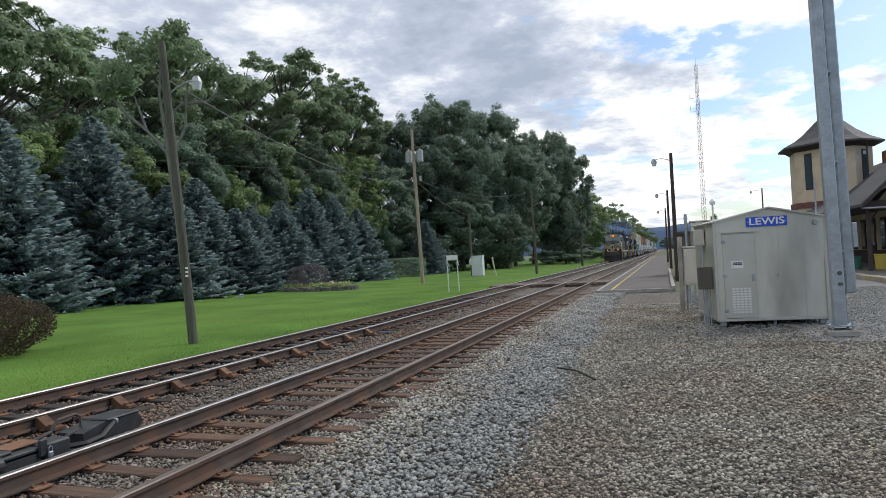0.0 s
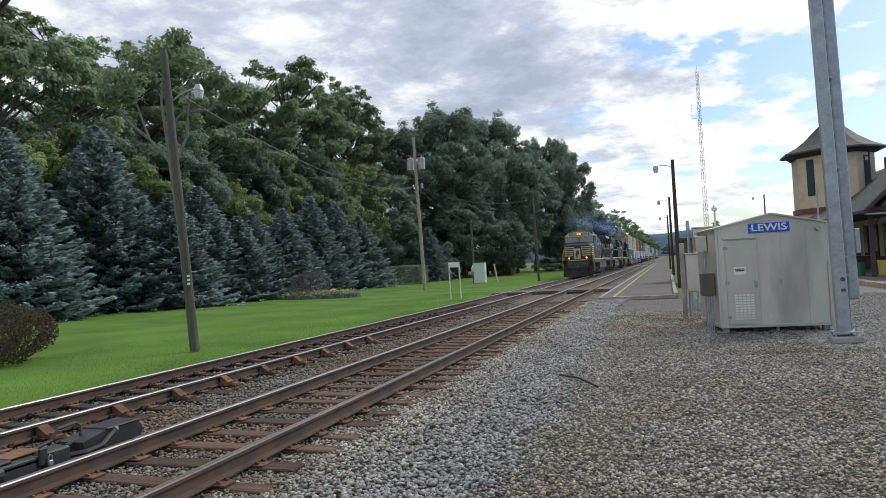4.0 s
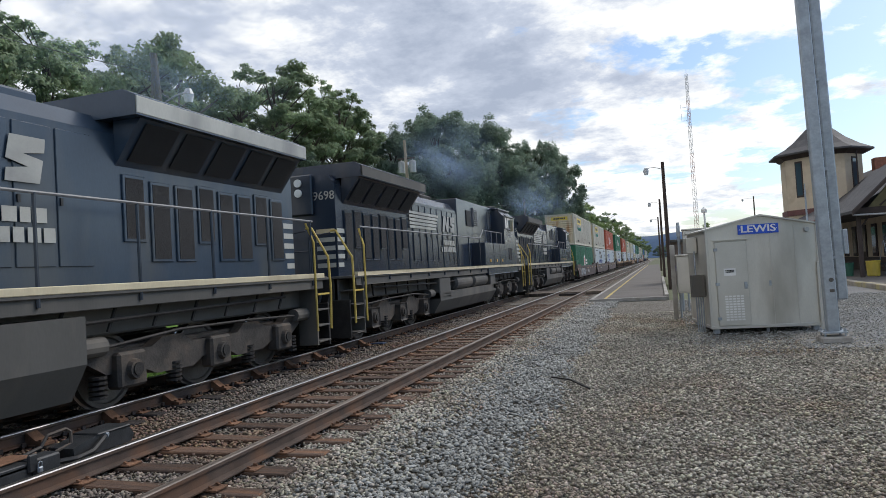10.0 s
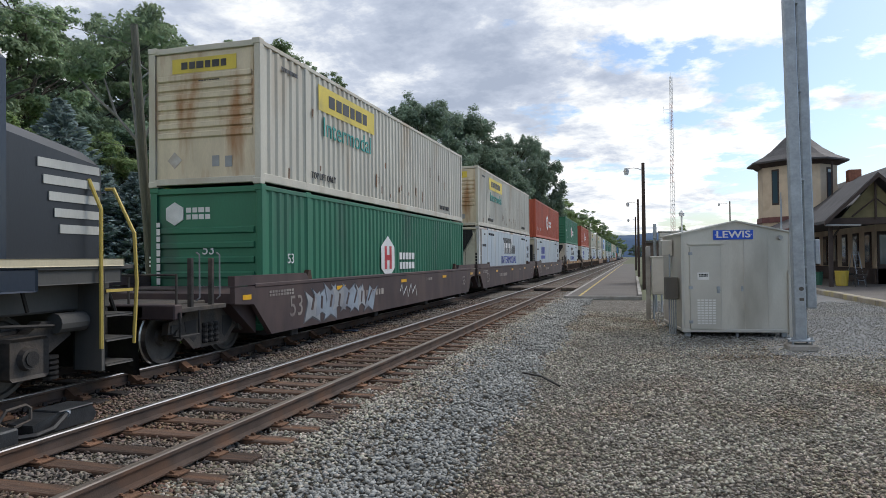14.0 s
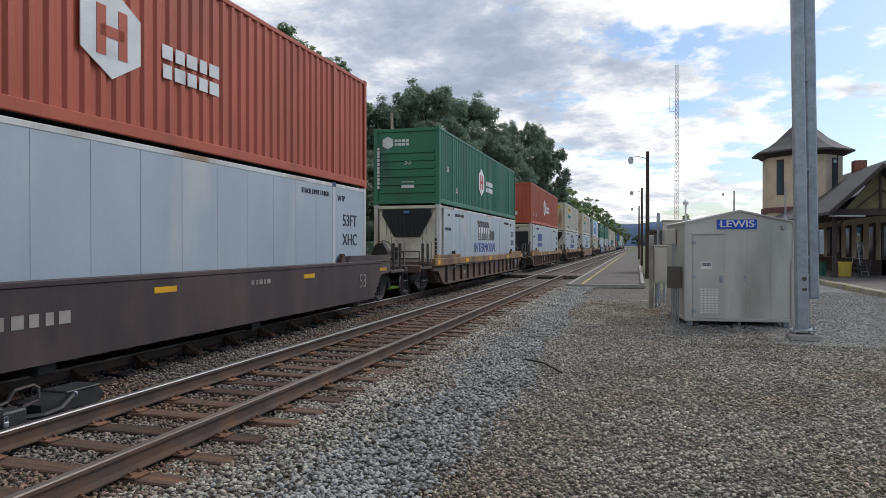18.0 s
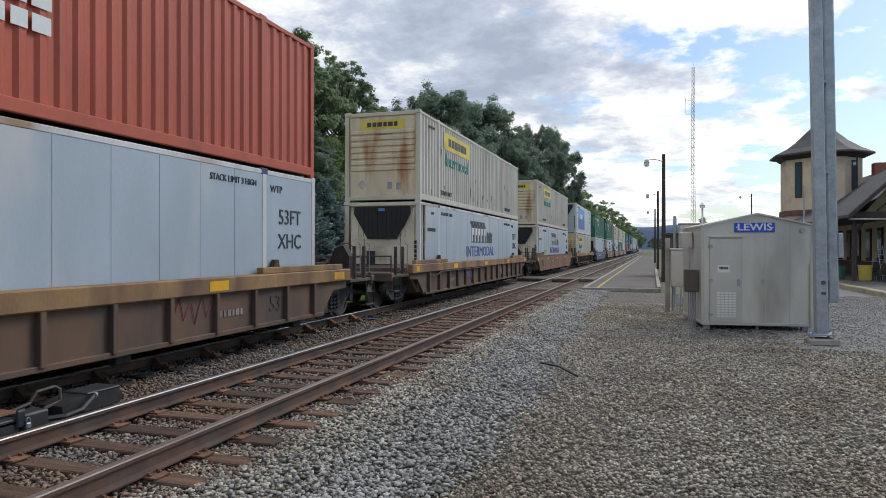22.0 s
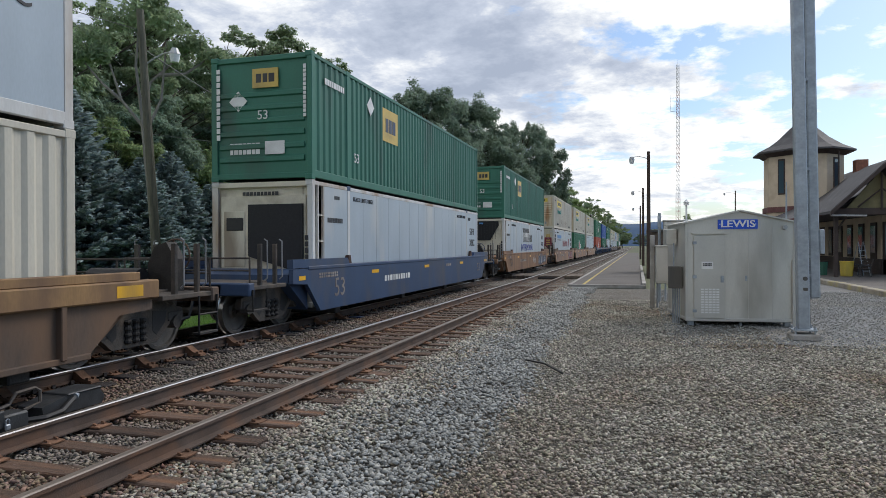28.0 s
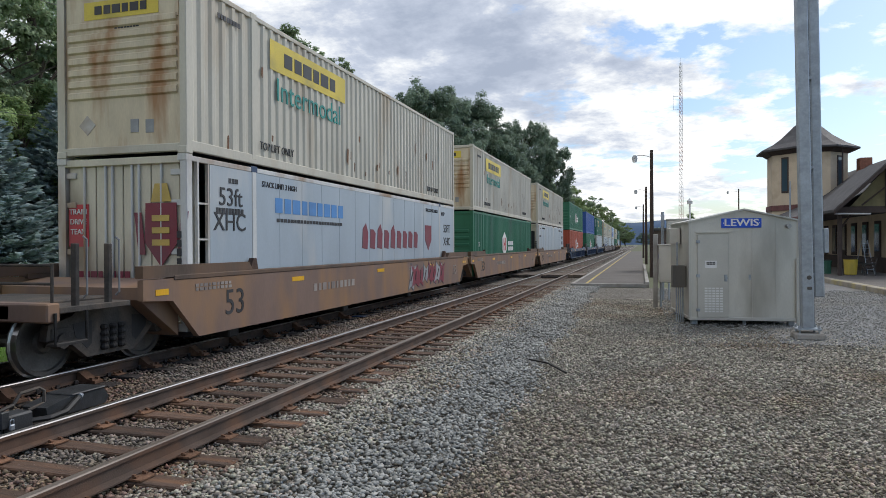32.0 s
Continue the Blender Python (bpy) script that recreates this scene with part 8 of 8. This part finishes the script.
for k, (x, y, h, w) in enumerate([(-31.5, 24.8, 9.9, 1.12), (-32.6, 31.8, 11.4, 1.05), (-29.6, 34.6, 7.3, 1.3), (-31, 39, 8.3, 1.25), (-29.5, 41.4, 6.2, 1.35), (-30.3, 44.4, 6.6, 1.35), (-29.8, 47.9, 7.2, 1.3), (-30.2, 53.2, 8.7, 1.15), (-30.0, 57.6, 8.3, 1.2), (-29.2, 61.0, 7.3, 1.3), (-28.0, 78, 6.8, 1.1), (-33, 21.0, 9.0, 1.2), (-33.5, 36.5, 7.5, 1.2), (-33, 50.5, 6.5, 1.2)]):
    spruce(x, y, h, w, 47.0 * k, k)

KINDS = []
for k, (mt, sh, zc, ncl, lv, sz, lf, low, lo, fl) in enumerate([
    ("leaf_a", (0.25, 0.25, 0.34), 0.66, 250, 135, 0.046, 0.0062, 0.24, 0.9, 0.6),     # tall and airy
    ("leaf_b", (0.36, 0.36, 0.42), 0.54, 300, 140, 0.062, 0.0084, 0.05, 0.8, 0.7),     # bright, low and bushy
    ("leaf_c", (0.38, 0.38, 0.43), 0.54, 820, 100, 0.046, 0.0068, 0.05, 0.12, 0.95),    # great and dense
    ("leaf_a", (0.21, 0.21, 0.34), 0.67, 220, 135, 0.044, 0.0060, 0.28, 0.9, 0.6),     # slim and airy
    ("leaf_c", (0.34, 0.34, 0.46), 0.53, 560, 105, 0.052, 0.0074, 0.04, 0.5, 0.85),     # dark filler
    ("leaf_b", (0.40, 0.40, 0.44), 0.50, 300, 145, 0.062, 0.0084, 0.04, 0.8, 0.7)]):   # bright and broad
    me, P = crown_mesh(11 + k, M[mt], ncl, lv, sh, zc, sz, lf, low, 0.35 if lo > 0.75 else 0.62, lo, fl)
    KINDS.append((me, limbs_mesh(11 + k, P)))


def tree(x, y, h, k, turn, w=1.0, label="tall green broad-leaved tree in the wood"):
    z = -0.1 + min(0.9, 0.012 * max(0, -x - 10.3))
    t = thing("broadleaf_tree", pose(x, y, z, 0, 0, turn) @ Matrix.Diagonal((h * w, h * w, h, 1)), label, "tree", "trees of the wood")
    part("trunk", KINDS[k][1], None, t)
    part("crown", KINDS[k][0], None, t, "")


g = random.Random(4)
for x, y, h, k, w in [
    # tall rank that makes the skyline, from near to far
    (-39.5, 30.5, 25, 3, 0.95), (-40.5, 36.5, 22.6, 0, 1.0), (-41, 43.2, 22.6, 0, 0.95), (-39.5, 48, 23.2, 3, 1.05), (-43, 52.5, 23, 0, 0.9), (-39, 57.5, 25, 0, 0.9), (-38.5, 64, 26, 3, 1.0), (-38, 70, 26.5, 0, 0.85), (-37.5, 77, 27, 0, 0.9), (-44, 62, 22.5, 3, 1.0), (-41, 83, 26.5, 3, 1.1),
    # lower and bushier trees before them
    (-38, 22, 13, 1, 1.1), (-37, 27.5, 12.5, 5, 0.9), (-36.5, 32, 11.8, 1, 1.1), (-38, 36.5, 13.5, 5, 0.85), (-36.5, 40, 11.0, 1, 1.0), (-37.5, 44.5, 14, 4, 0.95), (-36, 49, 12, 5, 0.85), (-37, 53, 14.5, 4, 0.9), (-36, 58, 13, 1, 0.95), (-36.5, 62, 15, 4, 1.0), (-35.5, 67, 15.5, 5, 0.8), (-36, 72.5, 16.5, 1, 0.9), (-34, 78, 14, 4, 1.1),
    # dark rank that closes the wood behind
    (-46, 22, 12, 4, 1.1), (-46, 33, 13, 4, 1.1), (-47, 45, 17, 4, 1.1), (-46, 56, 17, 4, 1.1), (-46, 68, 17, 4, 1.1), (-45, 78, 18, 4, 1.1),
    (-51, 26, 16, 4, 1.2), (-52, 38, 17, 4, 1.2), (-52, 50, 19, 4, 1.2), (-51, 62, 19, 4, 1.2), (-50, 73, 19, 4, 1.2), (-41, 26, 13, 4, 1.1), (-42, 40, 15, 4, 1.1), (-42, 51, 16, 4, 1.1), (-41, 61, 16, 4, 1.1), (-41, 71, 17, 4, 1.1),
    # the great dark trees by the line
    (-36.5, 92, 24, 2, 0.95), (-31, 97, 27.5, 2, 0.9), (-27.5, 104, 27, 2, 0.9), (-33, 108, 24, 4, 1.0), (-24, 110, 22, 4, 1.0), (-27, 90, 12, 4, 1.2), (-22, 96, 9, 2, 1.1),
    (-20.8, 124, 27, 2, 0.66), (-17.6, 130, 24, 4, 0.66), (-24, 128, 20, 4, 0.9), (-17, 122, 10, 2, 1.0),
    (-19, 168, 19, 0, 1.0), (-20, 200, 20, 1, 1.0), (-17, 235, 20, 0, 1.0), (-18, 270, 20, 1, 1.0), (-16, 320, 20, 0, 1.0), (-16, 380, 21, 1, 1.0), (-17, 450, 21, 0, 1.1), (-24, 180, 20, 4, 1.0), (-28, 230, 22, 4, 1.2), (-30, 300, 24, 0, 1.4), (-33, 140, 20, 4, 1.2),
    (-14.5, 520, 18, 0, 1.4), (-13, 600, 18, 1, 1.6),
]:
    tree(x, y, h, k, g.uniform(0, 360), w)
for x, y, h, k, w in [(9, 128, 8, 1, 1.1), (13, 132, 7.5, 0, 1.2), (17, 138, 8, 1, 1.2), (22, 150, 9, 0, 1.2), (8, 260, 9, 0, 1.6), (16, 290, 11, 1, 1.6), (3, 420, 9, 4, 2.0), (11, 430, 10, 0, 2.0), (20, 420, 12, 4, 2.0), (34, 260, 12, 4, 1.6)]:
    tree(x, y, h, k, g.uniform(0, 360), w, "small green tree beyond the station lot")
# dark undergrowth that closes the wood near the ground
U, UP = crown_mesh(77, M["leaf_c"], 46, 300, (0.5, 0.5, 0.42), 0.34, 0.13, 0.022, -0.05)
UB, _ = crown_mesh(78, M["leaf_b"], 46, 300, (0.5, 0.5, 0.42), 0.34, 0.13, 0.022, -0.05)
for k in range(34):
    y = 16 + k * 2.6 + g.uniform(-0.8, 0.8)
    x = -36 + g.uniform(-1.5, 1.5) + (max(0, y - 78) * 0.55)
    t = thing("undergrowth_shrub", pose(x, y, 0.1, 0, 0, g.uniform(0, 360)) @ Matrix.Diagonal((6, 6, g.uniform(4.5, 7.5), 1)), "dark green undergrowth at the edge of the wood", "shrub", "undergrowth")
    part("foliage", U if k % 4 else UB, None, t)
for x, y in [(-33, 85), (-36, 92), (-39, 98), (-30, 82), (-33, 99)]:
    t = thing("undergrowth_shrub", pose(x, y, 0.1, 0, 0, 40 * x) @ Matrix.Diagonal((8, 8, 7, 1)), "dark green undergrowth at the edge of the wood", "shrub", "undergrowth")
    part("foliage", U, None, t)
for k in range(22):
    y = 116 + k * 9
    t = thing("undergrowth_shrub", pose(-19 + g.uniform(-2, 2) + 0.012 * (y - 116), y, -0.05, 0, 0, g.uniform(0, 360)) @ Matrix.Diagonal((9, 9, g.uniform(3, 6), 1)), "dark green undergrowth beside the line", "shrub", "undergrowth")
    part("foliage", U, None, t)


def shrub(name, x, y, r, h, material, label, n=90, seed=3, box_like=None, leaf=0.05):
    gg = np.random.default_rng(seed)
    if box_like:
        w, d = box_like
        C = gg.uniform(-0.5, 0.5, (n * 60, 3))
        ax = gg.integers(0, 3, n * 60)
        sgn = gg.choice([-0.5, 0.5], n * 60)
        C[np.arange(n * 60), ax] = sgn + gg.normal(0, 0.02, n * 60)
        C = C * np.array([w, d, h]) + np.array([0, 0, h / 2])
    else:
        v = gg.normal(0, 1, (n * 60, 3)); v /= np.linalg.norm(v, axis=1, keepdims=True)
        C = v * gg.uniform(0.82, 1.03, (n * 60, 1)) * np.array([r, r, h / 2]) * (1 + 0.06 * np.sin(v[:, :1] * 7) + 0.05 * np.sin(v[:, 1:2] * 9)) + np.array([0, 0, h / 2])
    D = gg.normal(0, 1, C.shape); D /= np.linalg.norm(D, axis=1, keepdims=True)
    t = thing(name, pose(x, y, 0.012 * max(0, -x - 10.3) - 0.03), label, "shrub" if not box_like else "hedge")
    part("foliage", cloud_mesh("foliage", fan(C, D, leaf * 1.6, leaf * 0.5, gg), material), None, t)
    bm = BM()
    for k in range(5):
        rod(bm, (0.1 * math.cos(k), 0.1 * math.sin(k), 0), (0.5 * (r or 0.6) * math.cos(k * 1.3), 0.5 * (r or 0.6) * math.sin(k * 1.3), h * 0.7), 0.03, 0.012, 5)
    part("stem", bm, M["bark"], t)


shrub("clipped_shrub", -15.9, 11.9, 1.5, 1.5, M["leaf_d"], "reddish-brown clipped round shrub on the lawn", 170, 5, None, 0.045)
shrub("clipped_shrub", -18.3, 13.2, 1.5, 1.4, M["leaf_d"], "reddish-brown clipped round shrub on the lawn", 150, 6, None, 0.045)
shrub("hedge", -28.6, 68.6, 0.8, 2.0, M["leaf_c"], "long dark green clipped box hedge", 260, 7, (6.6, 2.2), 0.07)
shrub("flowering_shrub", -24.4, 42.6, 1.5, 1.9, M["leaf_e"], "grey-purple feathery shrub in the flower bed", 60, 8, None, 0.06)
bed_ = thing("flower_bed", pose(-23.2, 41.2, 0.13), "stone-edged flower bed with low plants on the lawn", "flower bed")
for k in range(22):
    a = math.pi + math.pi * k / 21
    part("edge_stone", box(BM(), -0.2, 0.2, -0.14, 0.14, -0.1, 0.28 + 0.06 * math.sin(k * 2.2), 0.04), M["rock"], bed_, "", pose(2.8 * math.cos(a), 1.5 * math.sin(a) + 0.8, 0, 0, 0, math.degrees(a) + 90 + 10 * math.sin(k * 3)))
gg = np.random.default_rng(9)
C = np.column_stack([gg.uniform(-2.5, 2.5, 2600), gg.uniform(-0.3, 1.2, 2600), gg.uniform(0.05, 0.5, 2600)])
D = gg.normal(0, 1, C.shape); D /= np.linalg.norm(D, axis=1, keepdims=True)
tagged(part("low_plants", cloud_mesh("low_plants", fan(C, D, 0.16, 0.05, gg), M["leaf_b"]), None, bed_), kind="stuff")
C = C[:380] + np.array([0, 0, 0.12])
tagged(part("blossoms", cloud_mesh("blossoms", fan(C, D[:380], 0.12, 0.06, gg), M["flower"]), None, bed_), kind="stuff")
# grass fringe along the ballast and blades over the near lawn
n = 42000
gx = -9.7 - 6.0 * gg.random(n) ** 2.2
gy = 4 + 40 * gg.random(n) ** 1.4
C = np.column_stack([gx, gy, 0.012 * np.maximum(0, -gx - 10.3) + 0.02 + 0.02 * gg.random(n)])
D = np.column_stack([gg.normal(0, 0.45, n), gg.normal(0, 0.45, n), np.ones(n)]); D /= np.linalg.norm(D, axis=1, keepdims=True)
tagged(new("lawn_grass", cloud_mesh("lawn_grass", fan(C, D, 0.042, 0.006, gg), M["grass"])), "short mown green grass blades", "grass", kind="stuff")


# ---- poles, wires, signs on the left ----
def utility_pole(x, y, h, lean, m, label, r=0.14):
    p = thing("utility_pole", pose(x, y, 0.012 * max(0, -x - 10.3)), label, "utility pole", "pole line")
    part("pole", rod(BM(), (0, 0, -0.1), (lean[0], lean[1], h), r, r * 0.72, 12), m, p)
    return p


def bracket_lamp(p, z, a, arm, base):
    bm = BM()
    dx, dy = math.cos(a), math.sin(a)
    pts = [(base[0] + dx * arm * q, base[1] + dy * arm * q, z + 0.35 * math.sin(q * 1.7)) for q in (0, 0.3, 0.6, 0.85, 1.0)]
    pipe(bm, pts, 0.022)
    part("arm", bm, M["lamp_grey"], p)
    e = pts[-1]
    bm = BM(); rod(bm, (e[0], e[1], e[2] - 0.06), (e[0], e[1], e[2] + 0.1), 0.15, 0.08, 12)
    part("hood", bm, M["lamp_grey"], p)
    bm = BM(); rod(bm, (e[0], e[1], e[2] - 0.26), (e[0], e[1], e[2] - 0.06), 0.1, 0.14, 12)
    part("globe", bm, M["lamp_glass"], p, "frosted lamp globe")


p1 = utility_pole(-11.73, 14.33, 7.9, (-0.38, -0.26), M["pole_dark"], "leaning weathered wooden pole with a bracket lamp", 0.125)
bracket_lamp(p1, 6.5, 0.35, 0.75, (-0.3, -0.2))
for z in (1.75, 1.85, 1.95):
    part("tag", box(BM(), 0.02, 0.09, -0.17, -0.14, z, z + 0.05), M["white"], p1, "", pose(-0.05, 0.0, 0))
p2 = utility_pole(-18.6, 50.5, 12.4, (-0.25, -0.2), M["pole_red"], "tall brown wooden pole with two transformers", 0.155)
for s in (-0.48, 0.48):
    bm = BM(); rod(bm, (s - 0.2, 0, 9.75), (s - 0.2, 0, 10.65), 0.27, 0.27, 14); rod(bm, (s - 0.2, 0, 10.65), (s - 0.2, 0, 10.72), 0.28, 0.2, 14)
    part("transformer", bm, M["lamp_grey"], p2, "grey transformer can")
    part("bushing", rod(BM(), (s - 0.2, 0, 10.7), (s - 0.2, 0, 10.95), 0.05, 0.03), M["white"], p2)
part("cross_arm", box(BM(), -0.95, 0.55, -0.2, -0.08, 10.85, 10.97), M["pole_wood"], p2)
bm = BM(); rod(bm, (0.25, -0.1, 8.2), (0.25, -0.1, 8.6), 0.11, 0.11); part("junction_can", bm, M["lamp_grey"], p2)
p3 = utility_pole(-18.5, 64.7, 6.4, (0, 0), M["pole_wood"], "short grey wooden service pole", 0.13)
p4 = utility_pole(-12.0, 65.0, 8.4, (-0.15, 0), M["pole_wood"], "dark wooden pole with a bracket lamp", 0.13)
bracket_lamp(p4, 6.6, -0.2, 1.0, (-0.1, 0))


def wire(a, b, sag, label, r=0.018):
    a, b = Vector(a), Vector(b)
    bm = BM()
    pts = [a.lerp(b, t / 16) - Vector((0, 0, sag * 4 * (t / 16) * (1 - t / 16))) for t in range(17)]
    pipe(bm, pts, r, 5)
    single("overhead_wire", bm, M["wire"], label, "wire", "overhead wires")


wire((-12.0, 14.1, 6.9), (-18.8, 50.3, 8.5), 1.1, "sagging grey cable from pole to pole")
wire((-18.8, 50.3, 8.5), (-12.2, 65, 8.1), 0.9, "sagging grey cable from pole to pole")
wire((-18.8, 50.4, 8.4), (-18.5, 64.7, 6.2), 0.4, "slack black service cable to the short pole")
wire((-40, 12, 10.4), (-18.8, 50.4, 9.1), 1.0, "thin black cable running into the wood", 0.014)
wire((-16, -8, 8.0), (-12.1, 14.1, 7.4), 0.4, "thin black cable towards the leaning pole", 0.009)
# dead pale limbs behind the leaning pole
d = thing("bare_tree", pose(-19.3, 23.4, 0.1) @ Matrix.Diagonal((1, 1, 1.14, 1)), "half-bare grey tree with thin top leaves behind the leaning pole", "tree")
bm = BM()
pipe(bm, [(0, 0, 0), (-0.25, -0.1, 3.5), (-0.5, -0.2, 6.2)], 0.11, 7)
part("trunk", bm, M["dead"], d)
for pts in ([(-0.5, -0.2, 6.0), (-1.2, -0.6, 6.9), (-1.6, -0.8, 8.2), (-2.3, -1.2, 8.9)], [(-0.5, -0.2, 6.2), (-0.3, 0, 7.6), (0.4, 0.5, 8.4), (1.1, 0.9, 8.9)], [(-0.45, -0.2, 5.6), (0.1, 0.2, 7.0), (0.3, 0.3, 9.2)], [(-0.5, -0.2, 6.2), (-0.75, -0.3, 8.2), (-0.6, -0.2, 10.2)], [(-1.2, -0.6, 6.9), (-1.9, -0.9, 7.5), (-2.4, -1.3, 8.2)], [(0.0, 0.2, 7.9), (0.9, 0.7, 8.0), (1.6, 1.2, 8.6)]):
    bm = BM()
    for k, (a, b) in enumerate(zip(pts, pts[1:])):
        rod(bm, a, b, 0.075 - 0.02 * k, 0.055 - 0.02 * k, 6)
    part("limb", bm, M["dead"], d)
gg = np.random.default_rng(31)
C, Nn = [], []
for cx, cy, cz, r in [(-2.3, -1.2, 9.1, 0.8), (-1.4, -0.7, 9.8, 0.9), (-0.6, -0.2, 10.3, 0.9), (0.3, 0.3, 9.9, 0.8), (1.1, 0.9, 9.2, 0.8), (1.8, 1.3, 8.7, 0.6), (-0.1, 0.1, 10.7, 0.6), (-1.9, -1.0, 8.5, 0.5), (0.7, 0.5, 8.9, 0.5), (-2.6, -1.4, 8.4, 0.5)]:
    v = gg.normal(0, 1, (330, 3)); v /= np.linalg.norm(v, axis=1, keepdims=True)
    C.append(np.array([cx, cy, cz]) + v * (r * gg.random((330, 1)) ** 0.5) * np.array([1, 1, 0.6])); Nn.append(v * 0.5 + np.array([0, 0, 0.4]) + gg.normal(0, 0.6, v.shape))
part("foliage", cloud_mesh("foliage", leaves_at(np.concatenate(C), np.concatenate(Nn), 0.26, 0.06, gg), M["leaf_a"]), None, d, "thin green leaves at the limb ends")
# white cabinet, sign frame, marker post
c = cabinet(-18.2, 63.6, 1.1, 0.8, 0.12, 2.05, M["whitebox"], "white metal utility cabinet on the lawn", False)
part("plinth", box(BM(), -0.05, 1.15, -0.05, 0.85, 0.0, 0.14, 0.01), M["concrete"], c)
part("side_box", box(BM(), -0.3, 0.0, 0.2, 0.6, 1.2, 1.75, 0.02), M["whitebox"], c)
part("conduit", pipe(BM(), [(-0.35, 0.9, 1.9), (-0.2, 0.4, 1.55), (-0.1, 0.3, 1.5)], 0.05), M["lamp_grey"], c)
s = thing("sign_frame", pose(-11.75, 36.1, 0), "white two-post sign frame with a blank panel on the lawn", "sign")
for q in (0, 0.6):
    part("post", rod(BM(), (q, 0.05 * q, -0.05), (q - 0.04, 0, 2.05), 0.03, 0.03), M["white"], s)
    part("clamp", box(BM(), q - 0.09, q + 0.05, -0.05, 0.05, 1.5, 1.66, 0.01), M["lamp_grey"], s)
part("panel", box(BM(), -0.06, 0.6, -0.02, 0.02, 1.82, 2.1, 0.006), M["white"], s)
bm = BM(); box(bm, -16.0, -15.88, 64.2, 64.32, 0, 1.9); bmesh.ops.rotate(bm, verts=bm.verts, cent=(-16, 64, 0), matrix=Matrix.Rotation(-0.16, 3, "Y"))
single("marker_stake", bm, M["n_cream"], "leaning cream wooden marker stake on the lawn", "stake")
bm = BM(); rod(bm, (-11.2, 96.5, -0.05), (-11.3, 96.5, 4.4), 0.16, 0.1); single("tree_stump_post", bm, M["bark"], "dark wooden post by the line", "post")

# ---- movement of the train ----
SPEED = 12.4


def motions():
    for ob, y0 in TRAIN:
        x, z = ob.location.x, ob.location.z
        turn = ob.rotation_euler.z
        rows = []
        for k in range(9):
            t = k * 4.0
            rows.append((t, Matrix.Translation((x, y0 - SPEED * t, z)) @ Matrix.Rotation(turn, 4, "Z")))
        walk(ob, rows)
    last = frame(32.0)
    for ob, r, sign in WHEELS:
        base = ob.location.copy()
        step = sign * SPEED / FPS / r
        walk(ob, [((k - 1) / FPS, Matrix.Translation(base) @ Matrix.Rotation((k - 1) * step, 4, "X")) for k in range(1, last + 1)])


motions()
